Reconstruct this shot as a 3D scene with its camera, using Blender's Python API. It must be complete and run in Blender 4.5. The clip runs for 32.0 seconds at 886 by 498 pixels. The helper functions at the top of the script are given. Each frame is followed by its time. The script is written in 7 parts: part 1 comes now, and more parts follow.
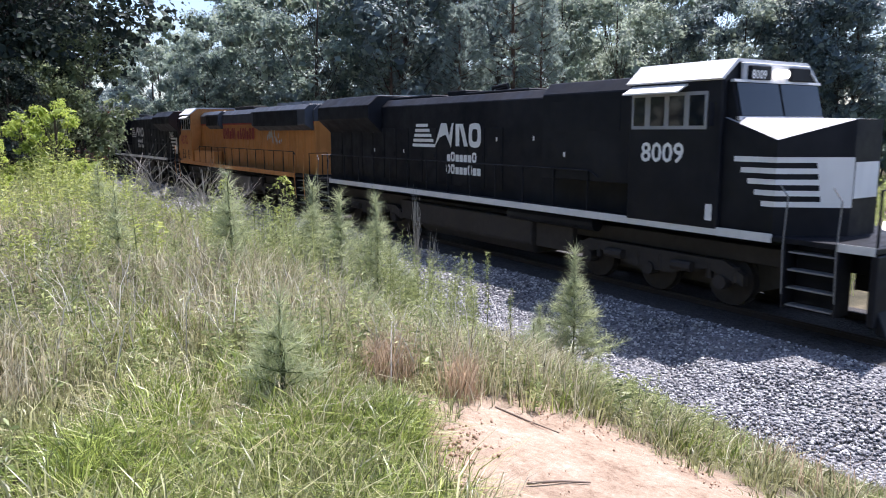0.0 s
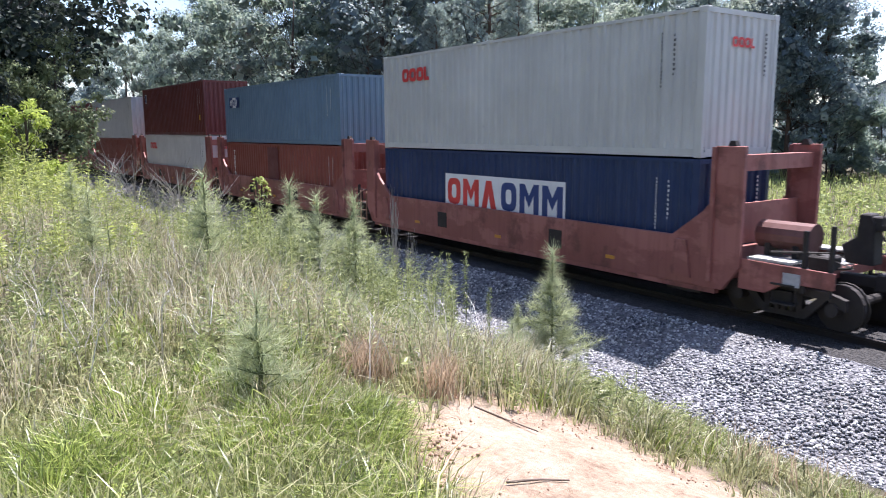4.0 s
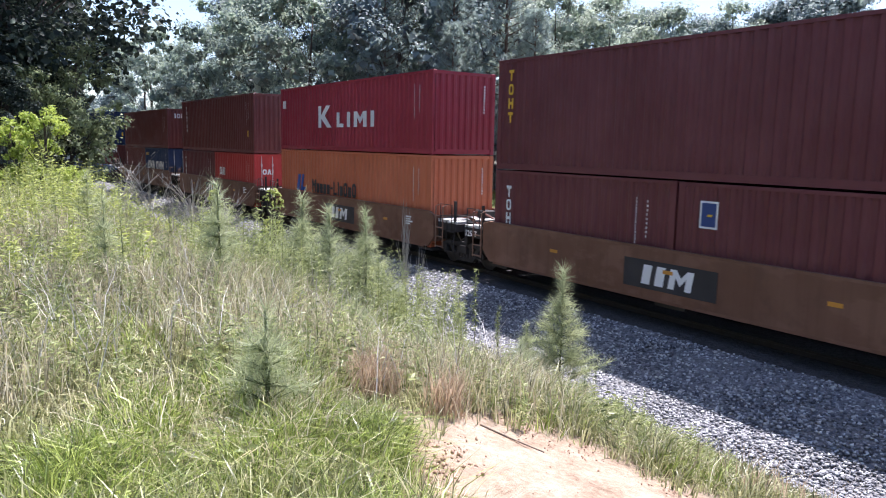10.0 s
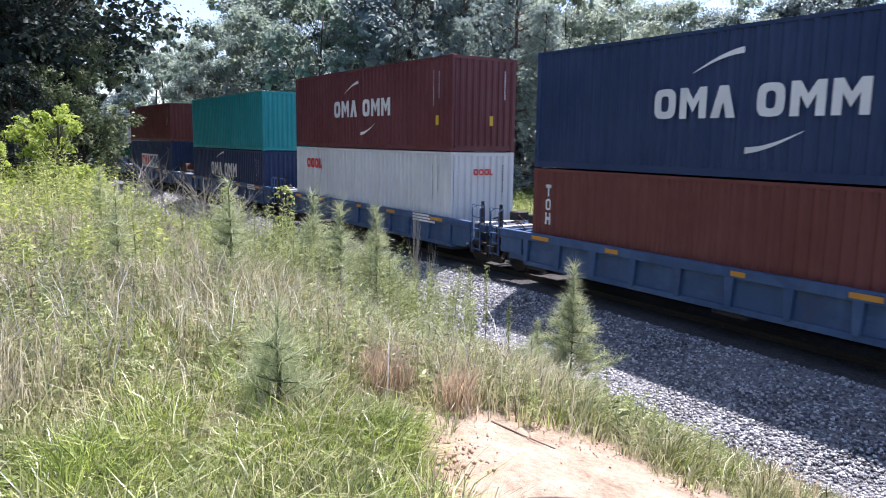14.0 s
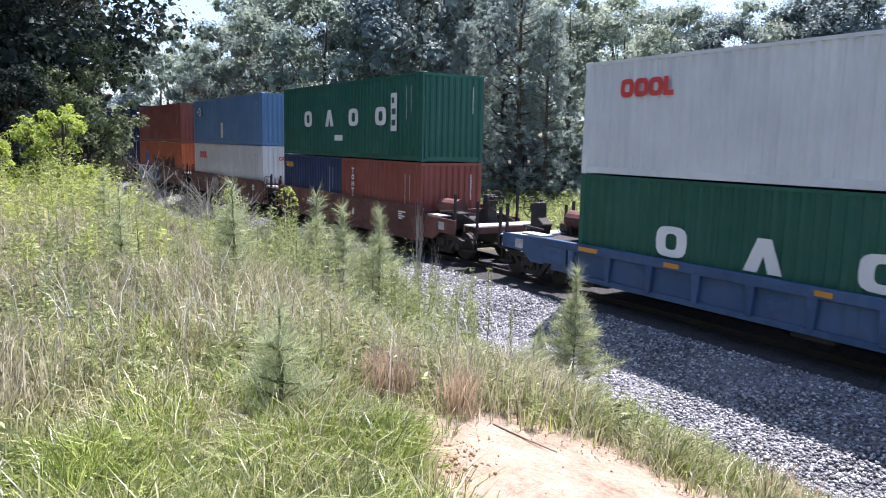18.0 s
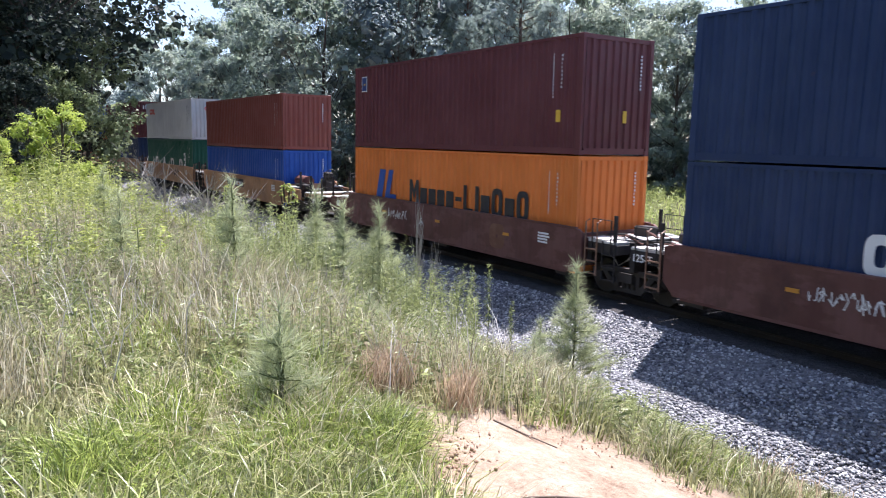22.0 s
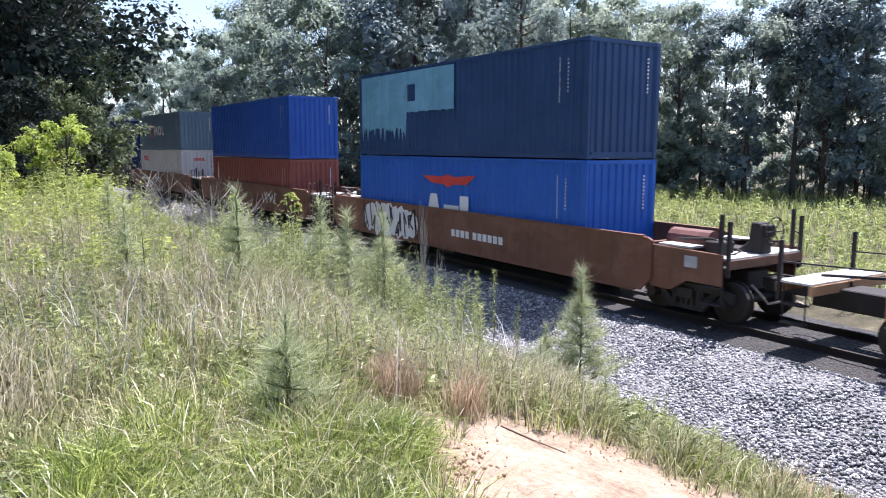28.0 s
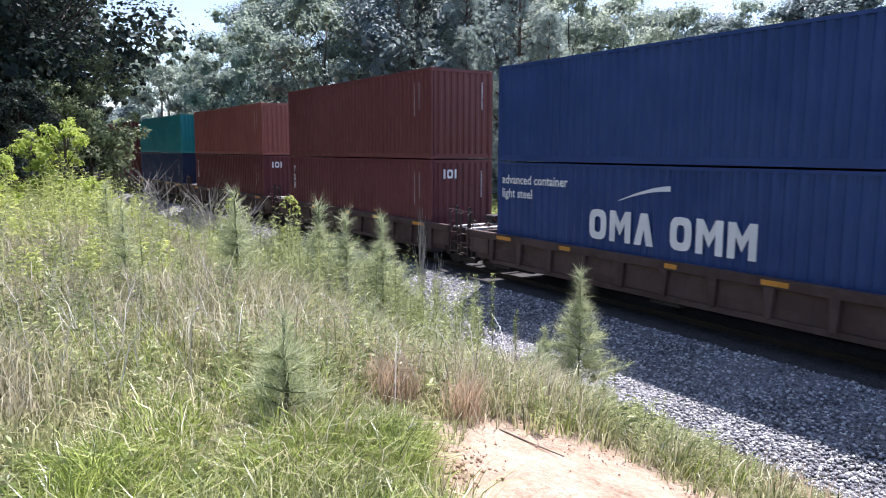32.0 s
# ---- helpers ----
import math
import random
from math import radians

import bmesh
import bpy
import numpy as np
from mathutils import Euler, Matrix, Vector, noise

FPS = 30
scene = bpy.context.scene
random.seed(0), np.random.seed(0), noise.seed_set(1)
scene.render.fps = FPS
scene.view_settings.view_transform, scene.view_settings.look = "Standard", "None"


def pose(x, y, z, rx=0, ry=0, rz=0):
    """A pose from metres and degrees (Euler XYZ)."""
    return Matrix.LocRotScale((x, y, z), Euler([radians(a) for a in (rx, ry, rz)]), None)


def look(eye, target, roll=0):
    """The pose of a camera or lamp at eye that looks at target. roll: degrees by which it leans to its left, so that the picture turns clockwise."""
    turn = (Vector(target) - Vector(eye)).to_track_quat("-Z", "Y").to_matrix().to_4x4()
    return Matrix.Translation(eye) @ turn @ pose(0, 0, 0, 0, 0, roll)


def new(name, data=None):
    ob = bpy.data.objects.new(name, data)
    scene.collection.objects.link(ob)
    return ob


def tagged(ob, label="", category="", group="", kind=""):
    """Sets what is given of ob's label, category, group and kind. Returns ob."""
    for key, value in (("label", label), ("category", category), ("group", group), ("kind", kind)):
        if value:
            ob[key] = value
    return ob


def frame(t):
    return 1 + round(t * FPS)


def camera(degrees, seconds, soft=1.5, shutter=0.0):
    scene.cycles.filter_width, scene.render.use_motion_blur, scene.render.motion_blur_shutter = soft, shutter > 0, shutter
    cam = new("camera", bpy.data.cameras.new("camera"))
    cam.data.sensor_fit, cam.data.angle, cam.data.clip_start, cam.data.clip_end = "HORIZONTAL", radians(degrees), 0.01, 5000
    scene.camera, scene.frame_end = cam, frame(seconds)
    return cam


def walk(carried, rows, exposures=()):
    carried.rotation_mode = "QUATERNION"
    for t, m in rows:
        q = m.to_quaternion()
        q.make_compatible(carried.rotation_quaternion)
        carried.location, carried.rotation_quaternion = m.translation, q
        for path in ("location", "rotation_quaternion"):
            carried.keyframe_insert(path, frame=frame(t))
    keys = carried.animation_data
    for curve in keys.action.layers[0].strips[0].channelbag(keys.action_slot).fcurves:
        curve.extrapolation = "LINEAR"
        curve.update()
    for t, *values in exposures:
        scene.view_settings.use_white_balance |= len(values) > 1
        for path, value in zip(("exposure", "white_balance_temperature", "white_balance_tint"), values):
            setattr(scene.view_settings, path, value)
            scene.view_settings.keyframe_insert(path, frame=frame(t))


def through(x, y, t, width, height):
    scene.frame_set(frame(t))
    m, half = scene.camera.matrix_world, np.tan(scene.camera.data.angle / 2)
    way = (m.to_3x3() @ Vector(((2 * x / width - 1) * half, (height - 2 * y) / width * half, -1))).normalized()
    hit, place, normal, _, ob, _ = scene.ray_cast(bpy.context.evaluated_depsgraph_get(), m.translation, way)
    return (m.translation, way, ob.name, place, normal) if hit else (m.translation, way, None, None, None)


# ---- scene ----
from collections import defaultdict

# A freight train runs past on a slightly curved track, seen from a grassy bank.
# World: x along the track (the train runs towards +x), y away from the bank, rail top at z = 0.

EYE = (0.0, 0.0, 3.6)
YAW = 57.77
cam = camera(62.53, 32.0, soft=1.0, shutter=0.08)
# seconds, turn, pitch, roll of the hand-held camera
HEAD = [
    (0.0, -0.38, -9.35, 0.31), (0.5, -0.24, -9.07, 0.45), (1.0, -0.72, -9.21, 0.34), (1.5, -0.95, -9.25, 0.63),
    (2.0, -1.22, -9.17, 0.53), (2.5, -1.71, -9.5, 0.48), (4.5, -2.34, -9.24, 0.16), (5.0, -2.41, -8.6, -0.79),
    (5.5, -2.25, -8.46, -0.82), (6.0, -2.1, -8.45, -1.0), (6.5, -2.11, -8.51, -1.21), (7.0, -2.31, -8.5, -1.21),
    (7.5, -2.44, -8.25, -1.09), (8.0, -1.9, -8.16, -0.58), (8.5, -1.4, -8.15, -0.69), (9.0, -1.32, -8.07, -1.08),
    (9.5, -1.12, -7.92, -1.17), (10.0, -1.04, -8.08, -1.12), (10.5, -1.11, -7.94, -1.55), (11.0, -1.2, -8.03, -1.81),
    (11.5, -1.23, -8.08, -1.74), (12.0, -1.31, -8.18, -1.68), (12.5, -1.26, -8.17, -1.63), (13.0, -0.69, -8.11, -1.22),
    (13.5, -0.46, -8.13, -0.97), (14.0, -0.24, -8.36, -0.86), (14.5, -0.2, -8.21, -0.99), (16.5, -0.07, -8.45, -1.04),
    (17.0, -0.01, -8.35, -1.02), (17.5, 0.01, -8.32, -1.01), (18.0, 0.04, -8.18, -1.23), (18.5, 0.01, -8.19, -1.26),
    (19.0, -0.08, -8.2, -1.22), (19.5, -0.3, -8.35, -1.3), (20.0, -0.14, -8.4, -1.35), (20.5, -0.19, -8.34, -1.33),
    (21.0, -0.34, -8.54, -1.42), (21.5, -0.17, -8.5, -1.28), (22.0, 0.01, -8.47, -1.05), (22.5, -0.29, -8.32, -0.43),
    (23.0, -0.13, -8.17, 0.15), (23.5, 0.03, -8.06, 0.33), (24.0, 0.17, -7.96, 0.09), (24.5, 0.03, -8.1, 0.27),
    (25.0, 0.28, -7.95, 0.0), (25.5, 0.13, -7.71, -0.41), (26.0, 0.32, -7.73, -0.37), (26.5, 0.47, -7.82, -0.09),
    (28.5, 0.2, -7.99, -0.1), (29.0, 0.53, -7.81, -0.19), (29.5, 0.06, -7.92, -0.19), (30.0, -0.14, -7.97, -0.18),
    (30.5, -0.07, -8.12, 0.12), (31.0, 0.09, -7.95, 0.02), (31.5, -0.04, -7.78, -0.16), (32.0, 0.12, -7.72, -0.12),
]
walk(cam, [(t, pose(*EYE, 90 + p, r, YAW + a)) for t, a, p, r in HEAD], exposures=[(0.0, 1.08, 6040, 21), (1.0, 1.20, 6040, 21), (2.5, 1.30, 6040, 21), (32.0, 1.30, 6040, 21)])

# ---- light: high sun beyond the train, hazy summer sky ----
SUN = Vector((-0.14, 0.35, 1.0)).normalized()
world = bpy.data.worlds.new("sky")
scene.world = world
world.use_nodes = True
wn = world.node_tree.nodes
sky = wn.new("ShaderNodeTexSky")
sky.sky_type = "NISHITA"
sky.sun_disc = False
sky.sun_elevation = math.asin(SUN.z)
sky.sun_rotation = math.atan2(SUN.x, SUN.y)
sky.air_density, sky.dust_density, sky.ozone_density = 1.0, 1.0, 1.3
wn["Background"].inputs["Strength"].default_value = 0.108
world.node_tree.links.new(sky.outputs[0], wn["Background"].inputs["Color"])
sun = new("sun", bpy.data.lights.new("sun", "SUN"))
sun.data.energy, sun.data.angle, sun.data.color = 5.0, radians(0.6), (1.0, 0.96, 0.90)
sun.matrix_world = look(SUN * 200, (0, 0, 0))


# ---- materials ----
MATS = {}


def nodes_of(name):
    m = bpy.data.materials.new(name)
    m.use_nodes = True
    t = m.node_tree
    return m, t, t.nodes["Principled BSDF"], t.nodes["Material Output"]


def noise_node(t, coord, scale, detail=4.0, rough=0.6, stretch=None):
    n = t.nodes.new("ShaderNodeTexNoise")
    n.inputs["Scale"].default_value, n.inputs["Detail"].default_value, n.inputs["Roughness"].default_value = scale, detail, rough
    if stretch:
        mp = t.nodes.new("ShaderNodeMapping")
        mp.inputs["Scale"].default_value = stretch
        t.links.new(coord, mp.inputs["Vector"])
        coord = mp.outputs[0]
    t.links.new(coord, n.inputs["Vector"])
    return n.outputs["Fac"]


def ramp(t, fac, *stops):
    r = t.nodes.new("ShaderNodeValToRGB")
    while len(r.color_ramp.elements) < len(stops):
        r.color_ramp.elements.new(0.5)
    for e, (p, c) in zip(r.color_ramp.elements, stops):
        e.position, e.color = p, (*c, 1) if len(c) == 3 else c
    t.links.new(fac, r.inputs[0])
    return r.outputs[0]


def mix(t, fac, a, b, mode="MIX"):
    n = t.nodes.new("ShaderNodeMix")
    n.data_type, n.blend_type = "RGBA", mode
    for sock, v in ((n.inputs[0], fac), (n.inputs[6], a), (n.inputs[7], b)):
        if isinstance(v, (int, float)):
            sock.default_value = v
        elif isinstance(v, tuple):
            sock.default_value = (*v, 1)
        else:
            t.links.new(v, sock)
    return n.outputs[2]


def bump(t, bsdf, height, strength, dist):
    b = t.nodes.new("ShaderNodeBump")
    b.inputs["Strength"].default_value, b.inputs["Distance"].default_value = strength, dist
    t.links.new(height, b.inputs["Height"])
    t.links.new(b.outputs[0], bsdf.inputs["Normal"])


def coords(t, which="Object"):
    return t.nodes.new("ShaderNodeTexCoord").outputs[which]


def black_white(lo, hi):
    return ((lo, (0, 0, 0)), (hi, (1, 1, 1)))


def paint(name, c, wear=0.35, rough=0.5, rust=(0.12, 0.05, 0.03), dirt=0.35, patch=0.0):
    """Weathered vehicle or container paint: faded patches, vertical dirt streaks, rust specks."""
    if name in MATS:
        return MATS[name]
    m, t, b, _ = nodes_of(name)
    co = coords(t)
    fade = tuple(min(1, v * 1.18 + 0.012) for v in c)
    dark = tuple(v * 0.72 for v in c)
    rnd = t.nodes.new("ShaderNodeObjectInfo").outputs["Random"]
    off = t.nodes.new("ShaderNodeVectorMath")
    off.operation = "MULTIPLY_ADD"
    t.links.new(rnd, off.inputs[0])
    off.inputs[1].default_value = (37.0, 11.0, 23.0)
    t.links.new(co, off.inputs[2])
    co = off.outputs[0]
    base = mix(t, ramp(t, noise_node(t, co, 0.55, 3), *black_white(0.35, 0.7)), c, fade)
    if patch:
        # rubbed, bleached fields and dark rust bleeding with ragged edges
        pale = ramp(t, noise_node(t, co, 0.9, 7, 0.62, (0.8, 1.0, 1.5)), (0.50, (0, 0, 0)), (0.56, (patch,) * 3))
        base = mix(t, pale, base, tuple(min(1, v * 1.45 + 0.03) for v in c))
        brown = ramp(t, noise_node(t, co, 1.3, 8, 0.68, (1.0, 1.0, 0.8)), (0.54, (0, 0, 0)), (0.64, (patch,) * 3))
        base = mix(t, brown, base, tuple(0.35 * v + 0.5 * r for v, r in zip(c, rust)))
    streak = ramp(t, noise_node(t, co, 1.0, 5, 0.65, (5.0, 5.0, 0.22)), *black_white(0.48, 0.78))
    sk = t.nodes.new("ShaderNodeMath")
    sk.operation = "MULTIPLY"
    t.links.new(streak, sk.inputs[0])
    sk.inputs[1].default_value = dirt
    base = mix(t, sk.outputs[0], base, dark)
    spots = ramp(t, noise_node(t, co, 3.2, 8, 0.72), *black_white(0.66, 0.74))
    sp = t.nodes.new("ShaderNodeMath")
    sp.operation = "MULTIPLY"
    t.links.new(spots, sp.inputs[0])
    sp.inputs[1].default_value = wear
    base = mix(t, sp.outputs[0], base, rust)
    t.links.new(base, b.inputs["Base Color"])
    t.links.new(ramp(t, noise_node(t, co, 2.0, 4), (0.3, (rough - 0.1,) * 3), (0.7, (rough + 0.15,) * 3)), b.inputs["Roughness"])
    b.inputs["Specular IOR Level"].default_value = 0.42
    bump(t, b, noise_node(t, co, 2.3, 3), 0.25, 0.02)
    MATS[name] = m
    return m


def plain(name, c, rough=0.6, metal=0.0, scale=8.0, var=0.3, bumps=0.2, dist=0.004):
    if name in MATS:
        return MATS[name]
    m, t, b, _ = nodes_of(name)
    co = coords(t)
    lo, hi = tuple(v * (1 - var) for v in c), tuple(min(1, v * (1 + var)) for v in c)
    two = mix(t, 0.5, noise_node(t, co, scale, 6), noise_node(t, co, scale * 0.13, 3))
    t.links.new(ramp(t, two, (0.35, lo), (0.65, hi)), b.inputs["Base Color"])
    b.inputs["Roughness"].default_value, b.inputs["Metallic"].default_value = rough, metal
    bump(t, b, noise_node(t, co, scale * 2.5, 4), bumps, dist)
    MATS[name] = m
    return m


def leafy(name, c1, c2, c3, through=0.4, rough=0.55, sheen=0.5, pale=0.5):
    """Leaves and blades: each one its own tint, light shining through."""
    if name in MATS:
        return MATS[name]
    m, t, b, out = nodes_of(name)
    rnd = t.nodes.new("ShaderNodeNewGeometry").outputs["Random Per Island"]
    big = noise_node(t, coords(t), 0.35, 2)
    col = ramp(t, rnd, (0.0, c1), (0.55, c2), (1.0, c3))
    col = mix(t, ramp(t, big, (0.3, (0, 0, 0)), (0.7, (0.6, 0.6, 0.6))), col, tuple(v * 0.6 for v in c1))
    t.links.new(col, b.inputs["Base Color"])
    b.inputs["Roughness"].default_value = rough
    b.inputs["Specular IOR Level"].default_value = sheen
    tr = t.nodes.new("ShaderNodeBsdfTranslucent")
    t.links.new(mix(t, pale, col, c3), tr.inputs["Color"])
    ms = t.nodes.new("ShaderNodeMixShader")
    ms.inputs[0].default_value = through
    t.links.new(b.outputs[0], ms.inputs[1])
    t.links.new(tr.outputs[0], ms.inputs[2])
    t.links.new(ms.outputs[0], out.inputs["Surface"])
    MATS[name] = m
    return m


CLAY, CLAY_TURN = (-2.5, 2.62), 15


def ground_mat():
    m, t, b, _ = nodes_of("grassy_soil")
    co = coords(t)
    grass = ramp(t, noise_node(t, co, 2.2, 6), (0.3, (0.035, 0.034, 0.018)), (0.55, (0.085, 0.073, 0.04)), (0.75, (0.17, 0.14, 0.085)))
    clay = ramp(t, mix(t, 0.5, noise_node(t, co, 3.0, 7, 0.7), noise_node(t, co, 26.0, 8, 0.75)), (0.36, (0.18, 0.11, 0.068)), (0.48, (0.37, 0.27, 0.185)), (0.58, (0.47, 0.36, 0.265)), (0.68, (0.61, 0.53, 0.44)))
    d = t.nodes.new("ShaderNodeVectorMath")
    d.operation = "DISTANCE"
    mp = t.nodes.new("ShaderNodeMapping")
    mp.inputs["Location"].default_value = (-CLAY[0], -CLAY[1], -1.7)
    t.links.new(co, mp.inputs["Vector"])
    ro = t.nodes.new("ShaderNodeMapping")
    ro.inputs["Rotation"].default_value = (0, 0, radians(CLAY_TURN))
    t.links.new(mp.outputs[0], ro.inputs["Vector"])
    sq = t.nodes.new("ShaderNodeMapping")
    sq.inputs["Scale"].default_value = (0.57, 0.80, 0.3)
    t.links.new(ro.outputs[0], sq.inputs["Vector"])
    t.links.new(sq.outputs[0], d.inputs[0])
    add = t.nodes.new("ShaderNodeMath")
    add.operation = "MULTIPLY_ADD"
    t.links.new(noise_node(t, co, 2.5, 5), add.inputs[0])
    add.inputs[1].default_value = 0.7
    t.links.new(d.outputs["Value"], add.inputs[2])
    half = t.nodes.new("ShaderNodeMath")
    half.operation = "MULTIPLY"
    t.links.new(add.outputs[0], half.inputs[0])
    half.inputs[1].default_value = 0.5
    mask = ramp(t, half.outputs[0], (0.53, (1, 1, 1)), (0.66, (0.45, 0.45, 0.45)), (0.9, (0, 0, 0)))
    t.links.new(mix(t, mask, grass, clay), b.inputs["Base Color"])
    b.inputs["Roughness"].default_value = 0.95
    bump(t, b, noise_node(t, co, 22, 9, 0.78), 0.8, 0.04)
    return m


def ballast_mat():
    m, t, b, _ = nodes_of("crushed_stone")
    co = coords(t)
    v = t.nodes.new("ShaderNodeTexVoronoi")
    v.inputs["Scale"].default_value = 22
    t.links.new(co, v.inputs["Vector"])
    sep = ramp(t, v.outputs["Color"], (0.1, (0.07, 0.07, 0.08)), (0.6, (0.22, 0.22, 0.235)), (0.95, (0.42, 0.42, 0.42)))
    t.links.new(mix(t, ramp(t, noise_node(t, co, 0.8, 4), *black_white(0.4, 0.75)), sep, (0.17, 0.165, 0.16)), b.inputs["Base Color"])
    b.inputs["Roughness"].default_value = 0.9
    bump(t, b, v.outputs["Distance"], 1.0, 0.05)
    return m


# greasy stone between the rails, darkened further for shade under the train
def oily_shade_mat():
    m, t, b, _ = nodes_of("oily_stone")
    co = coords(t)
    v = t.nodes.new("ShaderNodeTexVoronoi")
    v.inputs["Scale"].default_value = 22
    t.links.new(co, v.inputs["Vector"])
    t.links.new(ramp(t, v.outputs["Color"], (0.1, (0.018, 0.017, 0.017)), (0.9, (0.06, 0.056, 0.053))), b.inputs["Base Color"])
    b.inputs["Roughness"].default_value = 0.85
    bump(t, b, v.outputs["Distance"], 1.0, 0.05)
    return m


def stone_mat():
    m, t, b, _ = nodes_of("loose_stone")
    rnd = t.nodes.new("ShaderNodeNewGeometry").outputs["Random Per Island"]
    col = ramp(t, rnd, (0.0, (0.065, 0.067, 0.08)), (0.55, (0.21, 0.212, 0.225)), (1.0, (0.60, 0.60, 0.58)))
    t.links.new(col, b.inputs["Base Color"])
    b.inputs["Roughness"].default_value = 0.85
    bump(t, b, noise_node(t, coords(t), 60, 4), 0.4, 0.01)
    return m


def bark(name, c):
    if name in MATS:
        return MATS[name]
    m, t, b, _ = nodes_of(name)
    co = coords(t)
    n = noise_node(t, co, 4.0, 6, 0.7, (3.0, 3.0, 0.6))
    t.links.new(ramp(t, n, (0.3, tuple(v * 0.5 for v in c)), (0.7, tuple(v * 1.3 for v in c))), b.inputs["Base Color"])
    b.inputs["Roughness"].default_value = 0.95
    bump(t, b, n, 0.9, 0.03)
    MATS[name] = m
    return m


STEEL = plain("rail_steel", (0.032, 0.024, 0.020), 0.75, 0.2)
SHINE = plain("worn_steel", (0.5, 0.48, 0.46), 0.3, 0.9)
TIE = plain("creosoted_wood", (0.045, 0.036, 0.030), 0.9, 0, 5)
GRIME = plain("running_gear_grime", (0.035, 0.030, 0.027), 0.75, 0.2, 6)
DECK = plain("galvanised_grating", (0.50, 0.50, 0.48), 0.55, 0.3, 9)
GLASS = plain("cab_glass", (0.010, 0.013, 0.017), 0.05, 0.0, 3, 0.1, 0.0)
WHITE = paint("white_marking", (0.72, 0.72, 0.70), 0.12, 0.5, (0.3, 0.28, 0.25), 0.25)
YELLOW = paint("yellow_marking", (0.70, 0.42, 0.03), 0.15)
REDMARK = paint("red_marking", (0.62, 0.05, 0.04), 0.1)
BLACKMARK = paint("black_marking", (0.02, 0.02, 0.025), 0.05)
NAVYMARK = paint("navy_marking", (0.02, 0.045, 0.16), 0.1)
ORANGEMARK = paint("amber_reflector", (0.55, 0.24, 0.03), 0.3)
LGREYPLATE = plain("grey_plate", (0.4, 0.4, 0.4), 0.6)
LADDER = paint("worn_ladder_paint", (0.20, 0.11, 0.07), 0.6)
PIPE = plain("rusty_pipe", (0.17, 0.075, 0.055), 0.7)
HOSE = plain("pale_hose", (0.42, 0.38, 0.32), 0.7)


# ---- geometry helpers ----
class Geo:
    """Gathers boxes, tubes and prisms into one mesh."""

    def __init__(self):
        self.v, self.f = [], []

    def add(self, vs, fs):
        n = len(self.v)
        self.v += [tuple(p) for p in vs]
        self.f += [tuple(i + n for i in f) for f in fs]
        return self

    def box(self, x0, x1, y0, y1, z0, z1):
        return self.add([(x, y, z) for z in (z0, z1) for y in (y0, y1) for x in (x0, x1)],
                        [(0, 2, 3, 1), (4, 5, 7, 6), (0, 1, 5, 4), (2, 6, 7, 3), (0, 4, 6, 2), (1, 3, 7, 5)])

    def prism(self, outline, a, b, axis="y"):
        """A flat outline pushed from a to b along an axis: (x, z) for y, (y, z) for x, (x, y) for z."""
        put = {"y": lambda p, d: (p[0], d, p[1]), "x": lambda p, d: (d, p[0], p[1]), "z": lambda p, d: (p[0], p[1], d)}[axis]
        n = len(outline)
        vs = [put(p, a) for p in outline] + [put(p, b) for p in outline]
        fs = [tuple(range(n - 1, -1, -1)), tuple(range(n, 2 * n))] + [(i, (i + 1) % n, n + (i + 1) % n, n + i) for i in range(n)]
        return self.add(vs, fs)

    def tube(self, pts, r, n=6, r2=None):
        pts = [Vector(p) for p in pts]
        k, vs, fs = len(pts), [], []
        for i, p in enumerate(pts):
            d = (pts[min(i + 1, k - 1)] - pts[max(i - 1, 0)]).normalized()
            u = d.orthogonal().normalized()
            w = d.cross(u)
            rad = r if r2 is None else r + (r2 - r) * i / (k - 1)
            vs += [p + rad * (math.cos(6.2832 * j / n) * u + math.sin(6.2832 * j / n) * w) for j in range(n)]
        for i in range(k - 1):
            fs += [(i * n + j, i * n + (j + 1) % n, (i + 1) * n + (j + 1) % n, (i + 1) * n + j) for j in range(n)]
        fs += [tuple(range(n - 1, -1, -1)), tuple(range((k - 1) * n, k * n))]
        return self.add(vs, fs)

    def mesh(self, name, mat, bevel=0.0, smooth=False):
        me = bpy.data.meshes.new(name)
        me.from_pydata(self.v, [], self.f)
        bm = bmesh.new()
        bm.from_mesh(me)
        bmesh.ops.recalc_face_normals(bm, faces=bm.faces)
        if bevel:
            bmesh.ops.bevel(bm, geom=[e for e in bm.edges if len(e.link_faces) == 2 and e.calc_face_angle(0) > 0.5], offset=bevel, segments=1, affect="EDGES", clamp_overlap=True)
        bm.to_mesh(me)
        bm.free()
        if smooth:
            me.shade_smooth()
        me.materials.append(mat)
        return me


SHARED = {}


def part(name, geo, mat, parent, label="", bevel=0.0, key=None, smooth=False, at=None):
    """One mesh object under a thing or a part. key: alike parts share their mesh."""
    k = (key, mat.name) if key else None
    if k and k in SHARED:
        me = SHARED[k]
    else:
        me = (geo() if callable(geo) else geo).mesh(name, mat, bevel, smooth)
        if k:
            SHARED[k] = me
    ob = new(name, me)
    ob.parent = parent
    if at is not None:
        ob.matrix_basis = at
    return tagged(ob, label) if label else ob


def thing(name, label, category, group="", kind="", m=None):
    ob = new(name)
    ob.empty_display_size = 0.3
    if m is not None:
        ob.matrix_basis = m
    return tagged(ob, label, category, group, kind)


